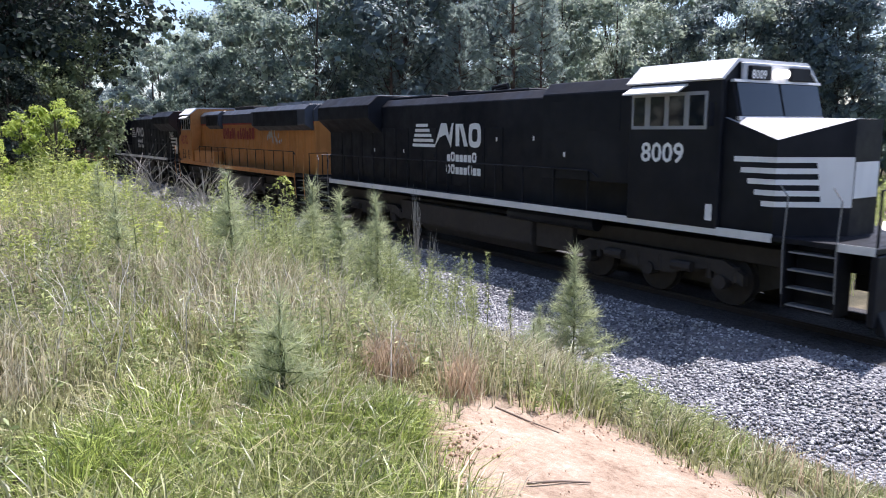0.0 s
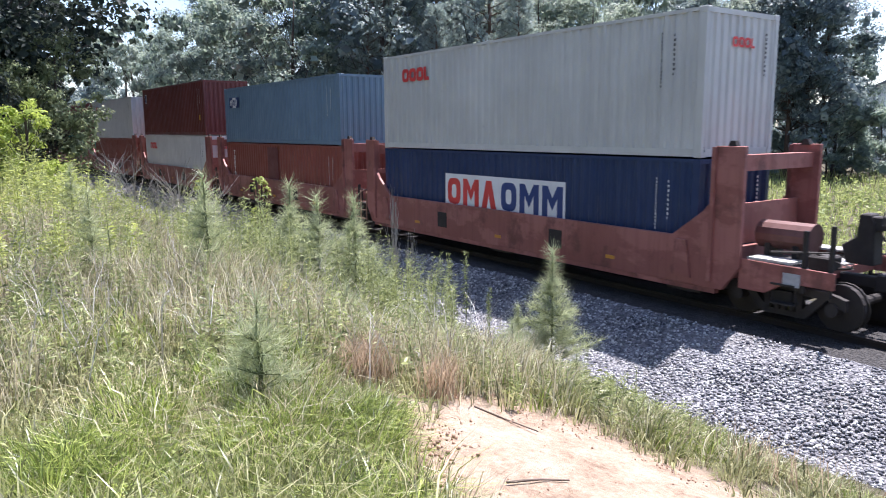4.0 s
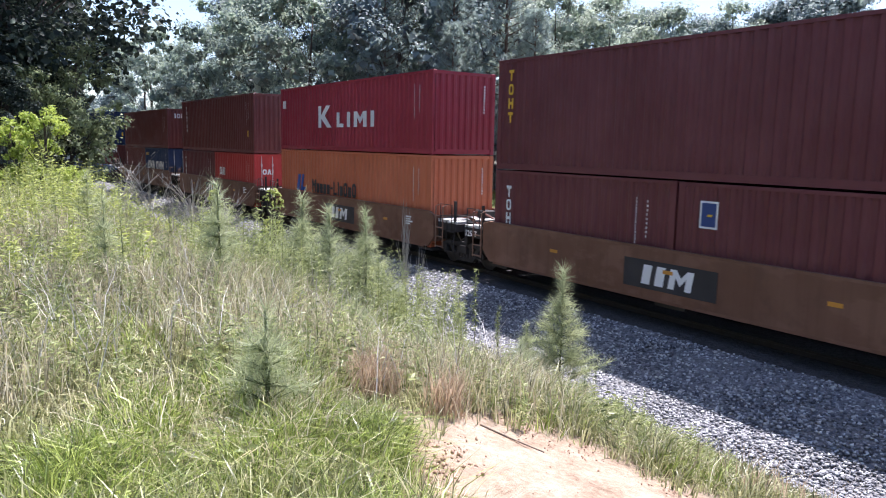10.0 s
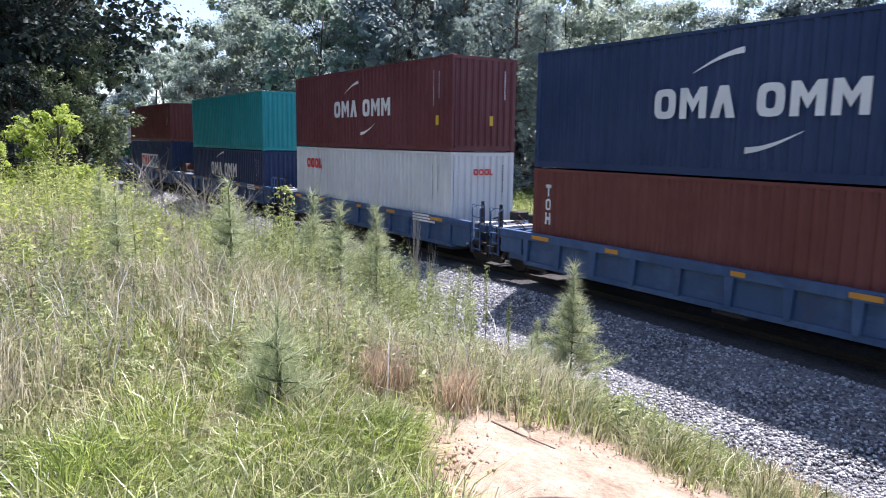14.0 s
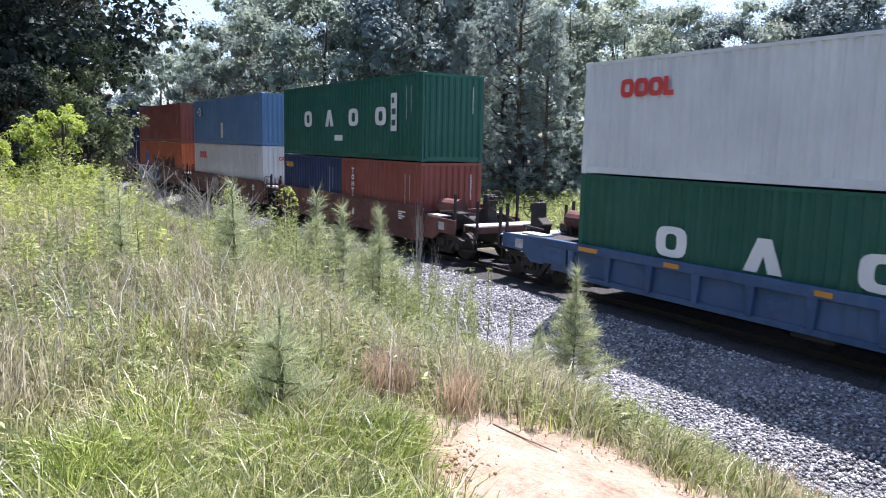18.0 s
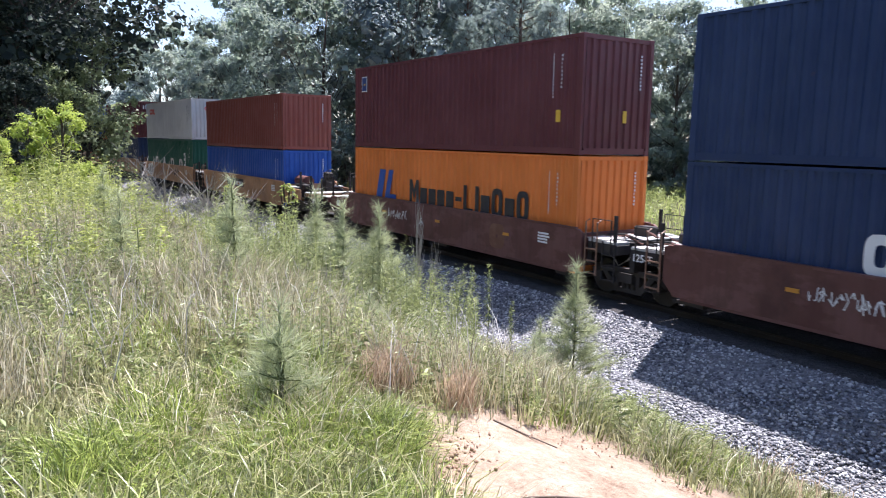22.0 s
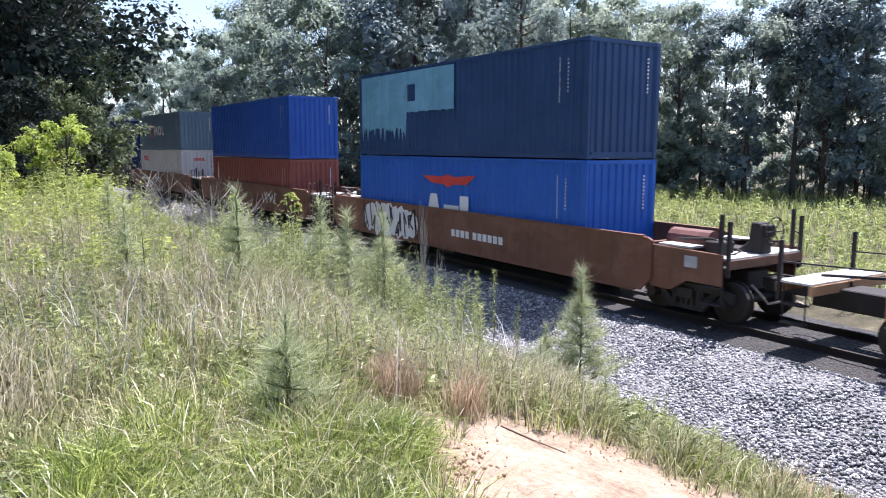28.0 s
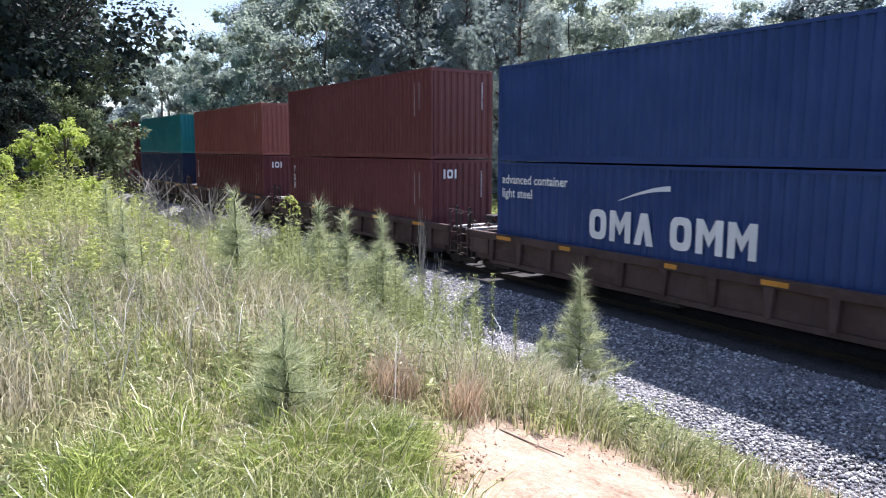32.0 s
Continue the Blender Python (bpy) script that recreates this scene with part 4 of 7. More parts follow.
    part("step_ladder", lambda: Geo().tube([(-0.2, 0, 0.35), (-0.2, 0, top)], 0.018, 5).tube([(0.2, 0, 0.35), (0.2, 0, top)], 0.018, 5).box(-0.2, 0.2, -0.03, 0.03, 0.38, 0.41).box(-0.2, 0.2, -0.03, 0.03, 0.68, 0.71).box(-0.2, 0.2, -0.03, 0.03, 0.98, 1.01), GRIME, parent, key=("ladder", top), at=pose((a + b) / 2 + 0.25, -1.28, 0))


def reflectors(parent, half, y, z, n=4):
    for i in range(n):
        q = -half + (i + 0.5) * 2 * half / n
        part("reflector", lambda: Geo().box(-0.13, 0.13, -0.004, 0.004, -0.04, 0.04), ORANGEMARK, parent, "amber reflector strip", key="reflector", at=pose(q, -y - 0.006, z))


def well_car(style, col, label, half, front_gap, rear_gap, front_end, rear_end, well=6.25):
    """One platform of a container car. half: half its body; gaps: to the middle of the joint ahead and behind; ends: the car couples there."""
    c = thing("well_car", label, "railway wagon", "container cars of the train")
    p = PAINT[col]
    Wd = 1.36
    if style == "twin":
        # sides sweep up into tall posts at the ends
        out = [(-half, 0.95), (-half + 0.35, 0.46), (half - 0.35, 0.46), (half, 0.95), (half, 3.22), (half - 0.62, 3.22), (half - 0.68, 2.15), (half - 0.85, 1.95), (half - 1.55, 1.42),
               (-half + 1.55, 1.42), (-half + 0.85, 1.95), (-half + 0.68, 2.15), (-half + 0.62, 3.22), (-half, 3.22)]
        for sy in (-1, 1):
            part("side_sill", lambda: Geo().prism(out, -0.05, 0.05), p, c, bevel=0.012, key=("twin", half), at=pose(0, sy * (Wd - 0.05), 0))
            part("bottom_chord", lambda: Geo().box(-half + 0.5, half - 0.5, -0.07, 0.07, 0.36, 0.5), p, c, key=("chord", half), at=pose(0, sy * (Wd - 0.08), 0))
            for sx in (-1, 1):
                part("post_flange", lambda: Geo().box(-0.04, 0.04, -0.1, 0.1, 0.6, 3.2), p, c, key="flange", at=pose(sx * (half - 0.62), sy * (Wd - 0.04), 0))
                part("gusset", lambda: Geo().prism([(-0.25, 0.6), (0.25, 0.6), (0.12, 1.35), (-0.12, 1.35)], -0.03, 0.03), p, c, key="gusset", at=pose(sx * (half - 1.3), sy * (Wd + 0.02), 0))
                part("locating_cone", lambda: Geo().prism([(-0.1, 3.2), (0.1, 3.2), (0.05, 3.32), (-0.05, 3.32)], -0.06, 0.06), GRIME, c, key="cone", at=pose(sx * (half - 0.3), sy * (Wd - 0.1), 0))
        for sx in (-1, 1):
            part("bulkhead_beam", lambda: Geo().box(-0.12, 0.12, -Wd + 0.1, Wd - 0.1, 2.75, 3.05), p, c, key="bulkhead", at=pose(sx * (half - 0.25), 0, 0))
            part("end_beam", lambda: Geo().box(-0.06, 0.06, -Wd + 0.1, Wd - 0.1, 0.7, 1.3), p, c, key="endbeam", at=pose(sx * (half - 0.25), 0, 0))
            part("bulkhead_plate", lambda: Geo().box(-0.03, 0.03, -Wd + 0.1, Wd - 0.1, 1.3, 2.1), p, c, key="bulkplate", at=pose(sx * (half - 0.42), 0, 0))
        for q in (-2.6, 2.2):
            part("hatch_plate", lambda: Geo().box(-0.22, 0.22, -0.01, 0.01, -0.22, 0.22), GRIME, c, key="hatch", at=pose(q, -Wd - 0.008, 0.92))
        top = 1.15
    elif style == "ribbed":
        # an upper chord on slanted ribs, the sheet set back behind them
        for sy in (-1, 1):
            part("top_chord", lambda: Geo().box(-half, half, -0.07, 0.07, 1.06, 1.26), p, c, bevel=0.012, key=("tchord", half), at=pose(0, sy * (Wd - 0.07), 0))
            part("side_sheet", lambda: Geo().box(-half + 0.3, half - 0.3, -0.012, 0.012, 0.46, 1.08), p, c, key=("sheet", half), at=pose(0, sy * (Wd - 0.105), 0))
            part("bottom_chord", lambda: Geo().box(-half + 1.0, half - 1.0, -0.08, 0.08, 0.38, 0.5), p, c, key=("rchord", half), at=pose(0, sy * (Wd - 0.12), 0))
            n = 11
            for i in range(n):
                q = (-half + 1.1) + i * (2 * half - 2.2) / (n - 1)
                part("rib", lambda: Geo().prism([(-0.11, 1.08), (0.11, 1.08), (0.06, 0.46), (-0.06, 0.46)], -0.05, 0.05), p, c, bevel=0.01, key="rib", at=pose(q, sy * (Wd - 0.05), 0))
        for sx in (-1, 1):
            for sy in (-1, 1):
                part("end_web", lambda: Geo().box(-0.45, 0.45, -0.03, 0.03, 0.62, 1.06), p, c, key="endweb", at=pose(sx * (half - 0.46), sy * (Wd - 0.06), 0))
        top = 1.26
    else:
        high = 1.5 if style == "deep" else 1.62
        out = [(-half, high - 0.06), (-half, 0.72), (-half + 0.3, 0.42), (half - 0.3, 0.42), (half, 0.72), (half, high - 0.06), (half - 0.12, high), (-half + 0.12, high)]
        for sy in (-1, 1):
            part("side_sill", lambda: Geo().prism(out, -0.035, 0.035), p, c, bevel=0.01, key=(style, half), at=pose(0, sy * (Wd - 0.04), 0))
            part("top_flange", lambda: Geo().box(-half + 0.25, half - 0.25, -0.06, 0.06, high - 0.02, high + 0.03), p, c, key=("flg", style, half), at=pose(0, sy * (Wd - 0.06), 0))
            part("bottom_flange", lambda: Geo().box(-half + 0.5, half - 0.5, -0.06, 0.06, 0.38, 0.44), p, c, key=("bfl", half), at=pose(0, sy * (Wd - 0.06), 0))
        for sx in (-1, 1):
            part("end_bulkhead", lambda: Geo().box(-0.06, 0.06, -Wd + 0.08, Wd - 0.08, 0.6, high - 0.1), p, c, key=("ebk", high), at=pose(sx * (half - 0.12), 0, 0))
        top = 1.3 if style == "deep" else 1.5
    part("well_floor", lambda: Geo().box(-well, well, -0.16, 0.16, 0.28, 0.355).box(-well, -well + 0.8, -1.25, 1.25, 0.28, 0.352).box(well - 0.8, well, -1.25, 1.25, 0.28, 0.352).box(-0.4, 0.4, -1.25, 1.25, 0.28, 0.352), GRIME, c, key=("floor", well))
    for gap, end, sx in ((front_gap, front_end, 1), (rear_gap, rear_end, -1)):
        reach = gap - 0.12 if not end else gap
        if not end:
            end_deck(c, sx * half, sx * reach, p if style == "ribbed" else GRIME, top if style != "twin" else 1.0)
            if sx > 0:
                truck(c, gap)
        else:
            coupled_end(c, half, reach, sx, p, top if style != "twin" else 1.15)
            truck(c, sx * (half + 0.75))
            coupler(c, sx * (reach - 0.1), sx)
            brake_gear(c, sx * (half + 0.9), sx, PAINT["umber"])
    if style == "ribbed":
        for q, w in ((-5.6, 0.32), (-3.1, 0.2), (0.2, 0.16), (2.6, 0.28), (5.5, 0.34)):
            part("reflector", Geo().box(-w, w, -0.004, 0.004, -0.05, 0.05), ORANGEMARK, c, "amber reflector strip", at=pose(q, -Wd - 0.006, 1.16))
    elif style != "long":
        reflectors(c, half - 1.2, Wd, 0.72 if style == "twin" else 1.05, 3)
    return c


# ---- the train: places along it in metres, and the time at which each passes ----
HC, ST = 2.896, 2.591
FLOOR = 0.36
F40, F20 = 12.192, 6.058
# metres that the train has run past the 19th second
RUN = [(0.0, -322.4), (1.0, -305.35), (2.0, -288.29), (2.5, -279.77), (4.5, -245.65), (5.0, -237.11), (6.0, -220.08), (7.0, -203.16), (8.0, -186.3), (9.0, -169.45), (10.0, -152.61),
       (11.0, -135.74), (12.0, -118.84), (13.0, -101.93), (14.0, -85.0), (15.5, -59.6), (16.5, -42.65), (17.5, -25.65), (18.5, -8.57), (19.5, 8.59), (20.5, 25.72), (21.5, 42.79),
       (22.5, 59.84), (23.5, 76.9), (24.5, 94.0), (25.5, 111.2), (26.5, 128.39), (27.5, 145.57), (28.5, 162.75), (29.4, 178.25), (30.2, 192.09), (31.2, 209.43), (32.0, 223.32)]
MOVERS = []  # thing, metres along the train, height above the rail, turned round

CARS = {
    "twin": ("faded salmon articulated container car with tall end posts and rust stains", 7.15, 6.25),
    "deep": ("articulated well car with plain dented sides and grimy ends", 6.45, 6.25),
    "ribbed": ("articulated container car with ribbed sides and pale end decks", 7.3, 6.25),
    "long": ("long rusty orange well car with deep plain sides", 8.3, 8.1),
}
TINT = {"salmon": "faded salmon", "rusty": "rusty orange-brown", "car_blue": "grey-blue", "umber": "dark red-brown", "tan": "dusty tan", "sooty": "sooty dark brown"}

# along the train, car style, car colour, couples ahead, couples behind, upper container, lower containers: colour, height, marks
UNITS = [
    (239.01, "twin", "salmon", 1, 0, ("grey", HC, "O"), [("navy", ST, "R")]),
    (223.68, "twin", "salmon", 0, 0, ("slate", ST, "M"), [("oxide", ST, "TZ")]),
    (208.33, "twin", "salmon", 0, 0, ("brown", HC, "Fy"), [("white", HC, "O")]),
    (193.00, "twin", "salmon", 0, 0, ("white", HC, "O"), [("oxide", ST, "")]),
    (177.90, "twin", "salmon", 0, 1, ("brown", ST, "d"), [("teal", HC, "D")]),
    (158.15, "deep", "rusty", 1, 0, ("brown", HC, "T"), [("white", ST, "Q2"), ("navy", ST, "B2")]),
    (142.68, "deep", "rusty", 0, 0, ("maroon", HC, "Gy"), [("maroon", ST, "t2"), ("maroon", ST, "F2")]),
    (127.22, "deep", "rusty", 0, 0, ("crimson", ST, "K"), [("dull_orange", HC, "Hs")]),
    (111.62, "deep", "rusty", 0, 0, ("brown", HC, "Ty"), [("maroon", ST, "t2"), ("signal", ST, "C2d")]),
    (96.04, "deep", "rusty", 0, 1, ("brown", ST, "te"), [("brown", ST, "t2"), ("navy", ST, "B2Sd1")]),
    (76.24, "ribbed", "car_blue", 1, 0, ("navy", HC, "Ay"), [("brown", ST, "te")]),
    (60.14, "ribbed", "car_blue", 0, 0, ("maroon", HC, "Ay"), [("white", HC, "O")]),
    (43.73, "ribbed", "car_blue", 0, 1, ("teal", HC, "x"), [("navy", ST, "Bh")]),
    (26.31, "ribbed", "car_blue", 1, 0, ("brown", ST, "F"), [("navy", HC, "R")]),
    (9.99, "ribbed", "car_blue", 0, 1, ("white", ST, "O"), [("green", ST, "Um")]),
    (-9.67, "deep", "umber", 1, 0, ("green", HC, "Uw"), [("navy", ST, "2S1"), ("oxide", ST, "T2")]),
    (-24.74, "deep", "umber", 0, 0, ("steel_blue", ST, "MX"), [("white", HC, "O")]),
    (-40.04, "deep", "umber", 0, 0, ("pale_red", ST, ""), [("dull_orange", HC, "H")]),
    (-55.31, "deep", "umber", 0, 0, ("navy", HC, "Ay"), [("navy", HC, "Bhd")]),
    (-70.75, "deep", "umber", 0, 1, ("maroon", HC, "Fy"), [("orange", HC, "H")]),
    (-90.36, "deep", "tan", 1, 0, ("oxide", ST, ""), [("blue", ST, "")]),
    (-105.75, "deep", "tan", 0, 0, ("white", ST, "O"), [("green", HC, "Um")]),
    (-121.10, "deep", "tan", 0, 0, ("maroon", HC, "teyk"), [("navy", HC, "S")]),
    (-136.63, "deep", "tan", 0, 0, ("bright", HC, "Py"), [("orange", HC, "H")]),
    (-152.00, "deep", "tan", 0, 1, ("grey", HC, "O"), [("dull_green", ST, "E")]),
    (-173.42, "long", "rusty", 1, 0, ("patchy", HC, "W"), [("bright", HC, "P")]),
    (-192.77, "long", "rusty", 0, 0, ("blue", HC, ""), [("oxide", ST, "T")]),
    (-212.18, "long", "rusty", 0, 1, ("slate", ST, "L"), [("white", HC, "O")]),
    (-233.87, "ribbed", "sooty", 1, 0, ("deep_blue", ST, ""), [("deep_blue", HC, "BNh")]),
    (-249.62, "ribbed", "sooty", 0, 0, ("brown", HC, ""), [("maroon", HC, "te")]),
    (-265.37, "ribbed", "sooty", 0, 0, ("pale_red", ST, ""), [("maroon", HC, "te")]),
    (-280.79, "ribbed", "sooty", 0, 0, ("teal", ST, ""), [("navy", HC, "")]),
    (-296.50, "ribbed", "sooty", 0, 1, ("brown", HC, ""), [("brown", ST, "")]),
]


def build_units():
    for i, (o, style, col, ahead, behind, upper, lower) in enumerate(UNITS):
        ga = (UNITS[i - 1][0] - o) / 2 if i else 8.9
        gb = (o - UNITS[i + 1][0]) / 2 if i + 1 < len(UNITS) else 9.6
        text, half, well = CARS[style]
        c = well_car(style, col, TINT[col] + " " + text.replace("faded salmon ", "").replace("rusty orange ", "").replace("articulated ", "" if style == "ribbed" else "articulated "), half, ga - (0.45 if ahead else 0), gb - (0.45 if behind else 0), ahead, behind, well)
        MOVERS.append((c, o, 0.0, 0))
        car_marks(c, i, style, half)
        n = len(lower)
        for j, (name, h, code) in enumerate(lower):
            L = F20 if n == 2 else F40
            where = "in the well of the car" if style != "ribbed" else "low on the car"
            b = container(PAINT[name], L, h, f"{WORDS[name]} corrugated {'short ' if n == 2 else ''}shipping container {where}", "d" in code)
            shift = 0.0 if n == 1 else (-1 if j == 0 else 1) * 3.06
            decorate(b, code.replace("d", ""), L, h, name) if n == 1 else small_marks(b, code, L, h, name)
            MOVERS.append((b, o + shift, FLOOR, 0))
        name, h, code = upper
        b = container(PAINT[name], F40, h, f"{WORDS[name]} corrugated shipping container stacked on another", "d" in code)
        decorate(b, code.replace("d", ""), F40, h, name)
        MOVERS.append((b, o, FLOOR + lower[0][1] + 0.02, 0))


def small_marks(b, code, L, h, name):
    """Markings of the half-length containers."""
    W, x = 1.219, L / 2
    if "B" in code:
        mark(b, fitted("onw onn", 0.66, 4.07), WHITE, -2.26, 1.06, W, name="emblem")
        mark(b, swoosh(1.25, 0.32), WHITE, -1.5, 1.98, W, name="emblem")
        mark(b, bars(12, 0.05, 0.06, 0.6), WHITE, x - 0.6, h - 0.35, W, name="small_print")
    else:
        decorate(b, code.replace("2", "").replace("d", ""), L, h, name)
    if "S" in code:
        mark(b, shapes("ooooo", 0.18, 0.1), YELLOW, -x + 0.3, h - 0.5, W, name="emblem")


def blob_row(seed, n, h, w):
    """Swollen overlapping rounded shapes, like spray-painted scrawl."""
    rng = random.Random(seed)
    g, x = Geo(), 0.0
    for i in range(n):
        r = h * rng.uniform(0.42, 0.55)
        k = 10
        poly(g, [(x + r * 0.8 * math.cos(6.2832 * q / k) * rng.uniform(0.8, 1.2), h / 2 + r * math.sin(6.2832 * q / k) * rng.uniform(0.8, 1.15)) for q in range(k)], -0.001 * i)
        x += w / n
    return g


def scrawl(seed, n, h, w, t=0.035):
    """Thin looping sprayed lines."""
    rng = random.Random(seed)
    g = Geo()
    for i in range(n):
        x0 = w * i / n
        pts = [(x0 + w / n * rng.uniform(-0.2, 1.2), h * rng.random()) for _ in range(4)]
        for (a, b), (c, d) in zip(pts, pts[1:]):
            ln = math.hypot(c - a, d - b) + 1e-6
            nx, nz = -(d - b) / ln * t / 2, (c - a) / ln * t / 2
            poly(g, [(a + nx, b + nz), (c + nx, d + nz), (c - nx, d - nz), (a - nx, b - nz)], -0.0006 * i)
    return g


def car_marks(c, i, style, half):
    """Stencils, plates and sprayed scrawls on the sides of the cars."""
    W = 1.36 if style != "twin" else 1.365
    if style == "deep":
        mark(c, bars(4, 0.05, 0.5, 0.5, i), WHITE, half - 1.6, 1.28, W, name="stencil")
        mark(c, letters("125-T", 0.24), WHITE, -half - 0.95, 1.0, 1.285, name="stencil")
    if 5 <= i <= 9:
        dark = Geo()
        rect(dark, 0, 2.4, 0, 0.62)
        if i in (6, 7, 8):
            mark(c, dark, BLACKMARK, -1.2, 0.62, W, name="emblem_board")
            mark(c, slant(shapes("iin", 0.42, 0.3, 1.2, 0.5), 0.15), WHITE, -0.7, 0.72, W + 0.004, name="emblem")
        else:
            mark(c, shapes("bbbb bbbbbb", 0.26, 0.16), WHITE, -1.2 if i == 5 else -5.2, 0.95, W, name="stencil")
    if 15 <= i <= 19:
        mark(c, letters("BCDEA"[i - 15], 0.32), WHITE, {15: 1.3, 16: -2.6}.get(i, -1.1), 0.85, W, name="stencil")
        g = Geo()
        ring(g, 0, 0, 0.7, 0.7, 0.30)
        mark(c, g, PAINT["rusty"], 3.1, 0.95, W, name="emblem", label="faded round emblem")
        if i != 16:
            mark(c, scrawl(i, 14, 0.36, 1.3, 0.024), WHITE, -3.2, 0.85, W, name="graffiti")
        if i == 16:
            mark(c, blob_row(3, 3, 0.85, 1.0), LGREYPLATE, -1.8, 0.52, W + 0.003, name="graffiti", label="pale bulging sprayed letters")
            mark(c, scrawl(78, 9, 0.6, 1.0, 0.03), PAINT["umber"], -1.9, 0.62, W + 0.008, name="graffiti")
            mark(c, scrawl(77, 22, 0.55, 2.2, 0.026), WHITE, 0.9, 0.6, W, name="graffiti")
        if i == 17:
            # one big sprayed piece along most of the side: teal below, pale above, dark swollen letters
            rng = random.Random(5)
            low, high = Geo(), Geo()
            n = 22
            poly(low, [(6.6 * q / n, 0.0) for q in range(n + 1)] + [(6.6 * (n - q) / n, 0.42 + 0.14 * rng.random()) for q in range(n + 1)])
            poly(high, [(6.3 * q / n, 0.36 + 0.1 * rng.random()) for q in range(n + 1)] + [(6.3 * (n - q) / n, 0.92 + 0.12 * rng.random()) for q in range(n + 1)])
            mark(c, high, PAINT["white"], -6.0, 0.46, W + 0.002, name="graffiti", label="pale sprayed background")
            mark(c, low, PAINT["teal"], -6.2, 0.46, W + 0.005, name="graffiti", label="teal sprayed ground")
            for k in range(6):
                g = Geo()
                w, h = rng.uniform(1.1, 1.6), rng.uniform(0.72, 0.98)
                lean = rng.uniform(-0.25, 0.25)
                poly(g, [(w / 2 + (w / 2) * math.cos(6.2832 * q / 9) * rng.uniform(0.65, 1.15) + lean * math.sin(6.2832 * q / 9), h / 2 + (h / 2) * math.sin(6.2832 * q / 9) * rng.uniform(0.75, 1.1)) for q in range(9)])
                mark(c, g, NAVYMARK if k % 3 else PAINT["slate"], -5.8 + k * 1.03, 0.48 + rng.uniform(0, 0.12), W + 0.009 + 0.001 * (k % 2), name="graffiti", label="dark blue swollen sprayed letter")
            mark(c, scrawl(12, 14, 0.9, 6.2, 0.05), BLACKMARK, -6.0, 0.5, W + 0.016, name="graffiti")
            mark(c, scrawl(13, 12, 0.85, 6.1, 0.025), WHITE, -5.9, 0.52, W + 0.02, name="graffiti")
            mark(c, scrawl(14, 9, 0.7, 5.7, 0.06), PAINT["cyan"], -5.6, 0.5, W + 0.012, name="graffiti")
            mark(c, blob_row(6, 2, 0.2, 0.3), YELLOW, -3.9, 1.12, W + 0.024, name="graffiti")
    if 20 <= i <= 24:
        mark(c, letters("40", 0.5), BLACKMARK, -half + 0.35, 0.75, W, name="stencil")
        if i == 20:
            g = Geo()
            rect(g, 0, 2.7, 0, 0.42)
            mark(c, g, BLACKMARK, -1.9, 0.9, W, name="emblem_board")
            mark(c, shapes("bbbb bbbbbb", 0.3, 0.16), WHITE, -1.8, 0.96, W + 0.004, name="stencil")
        elif i == 24:
            mark(c, shapes("bbbb bbbbbb", 0.3, 0.16), BLACKMARK, -4.2, 0.95, W, name="stencil")
            mark(c, scrawl(31, 5, 0.7, 0.9, 0.06), WHITE, -5.3, 0.7, W, name="graffiti")
            mark(c, scrawl(32, 7, 0.7, 1.3, 0.06), YELLOW, 1.2, 0.65, W, name="graffiti")
        else:
            mark(c, shapes("iin", 0.5, 0.3, 0.9, 0.2), PAINT["oxide"], -1.9, 0.82, W, name="emblem")
            if i == 22:
                mark(c, scrawl(i + 40, 16, 0.8, 3.4, 0.035), WHITE, -4.9, 0.55, W + 0.002, name="graffiti", label="thin white sprayed scrawl")
            else:
                mark(c, blob_row(i, 4, 0.85, 1.5), WHITE, -5.3, 0.55, W + 0.002, name="graffiti", label="white bulging sprayed letters")
                mark(c, scrawl(i + 40, 9, 0.85, 1.7, 0.05), BLACKMARK, -5.6, 0.55, W + 0.012, name="graffiti")
            mark(c, scrawl(i + 60, 12, 0.5, 2.6, 0.04), BLACKMARK, 0.6, 0.8, W, name="graffiti")
    if i == 25:
        mark(c, blob_row(21, 9, 1.1, 3.6), WHITE, -5.2, 0.45, W + 0.002, name="graffiti", label="huge white sprayed letters with dark outlines")
        mark(c, scrawl(22, 14, 1.1, 4.0, 0.07), BLACKMARK, -5.5, 0.45, W + 0.016, name="graffiti")
        mark(c, shapes("bbbb bbbbbb", 0.3, 0.2), WHITE, 0.4, 0.85, W, name="stencil")
    if i in (26, 27):
        mark(c, scrawl(i, 9, 0.6, 2.0, 0.06), WHITE, 2.6 if i == 26 else -1.0, 0.75, W, name="graffiti")
        if i == 27:
            g = Geo()
            rect(g, 0, 2.7, 0, 0.42)
            mark(c, g, BLACKMARK, -5.6, 0.85, W, name="emblem_board")
            mark(c, shapes("bbbb bbbbbb", 0.3, 0.2), WHITE, -5.5, 0.91, W + 0.004, name="stencil")
    if 10 <= i <= 14:
        mark(c, bars(3, 0.06, 1.4, 0.5, i), WHITE, half - 3.2, 1.25, W, name="stencil")


build_units()


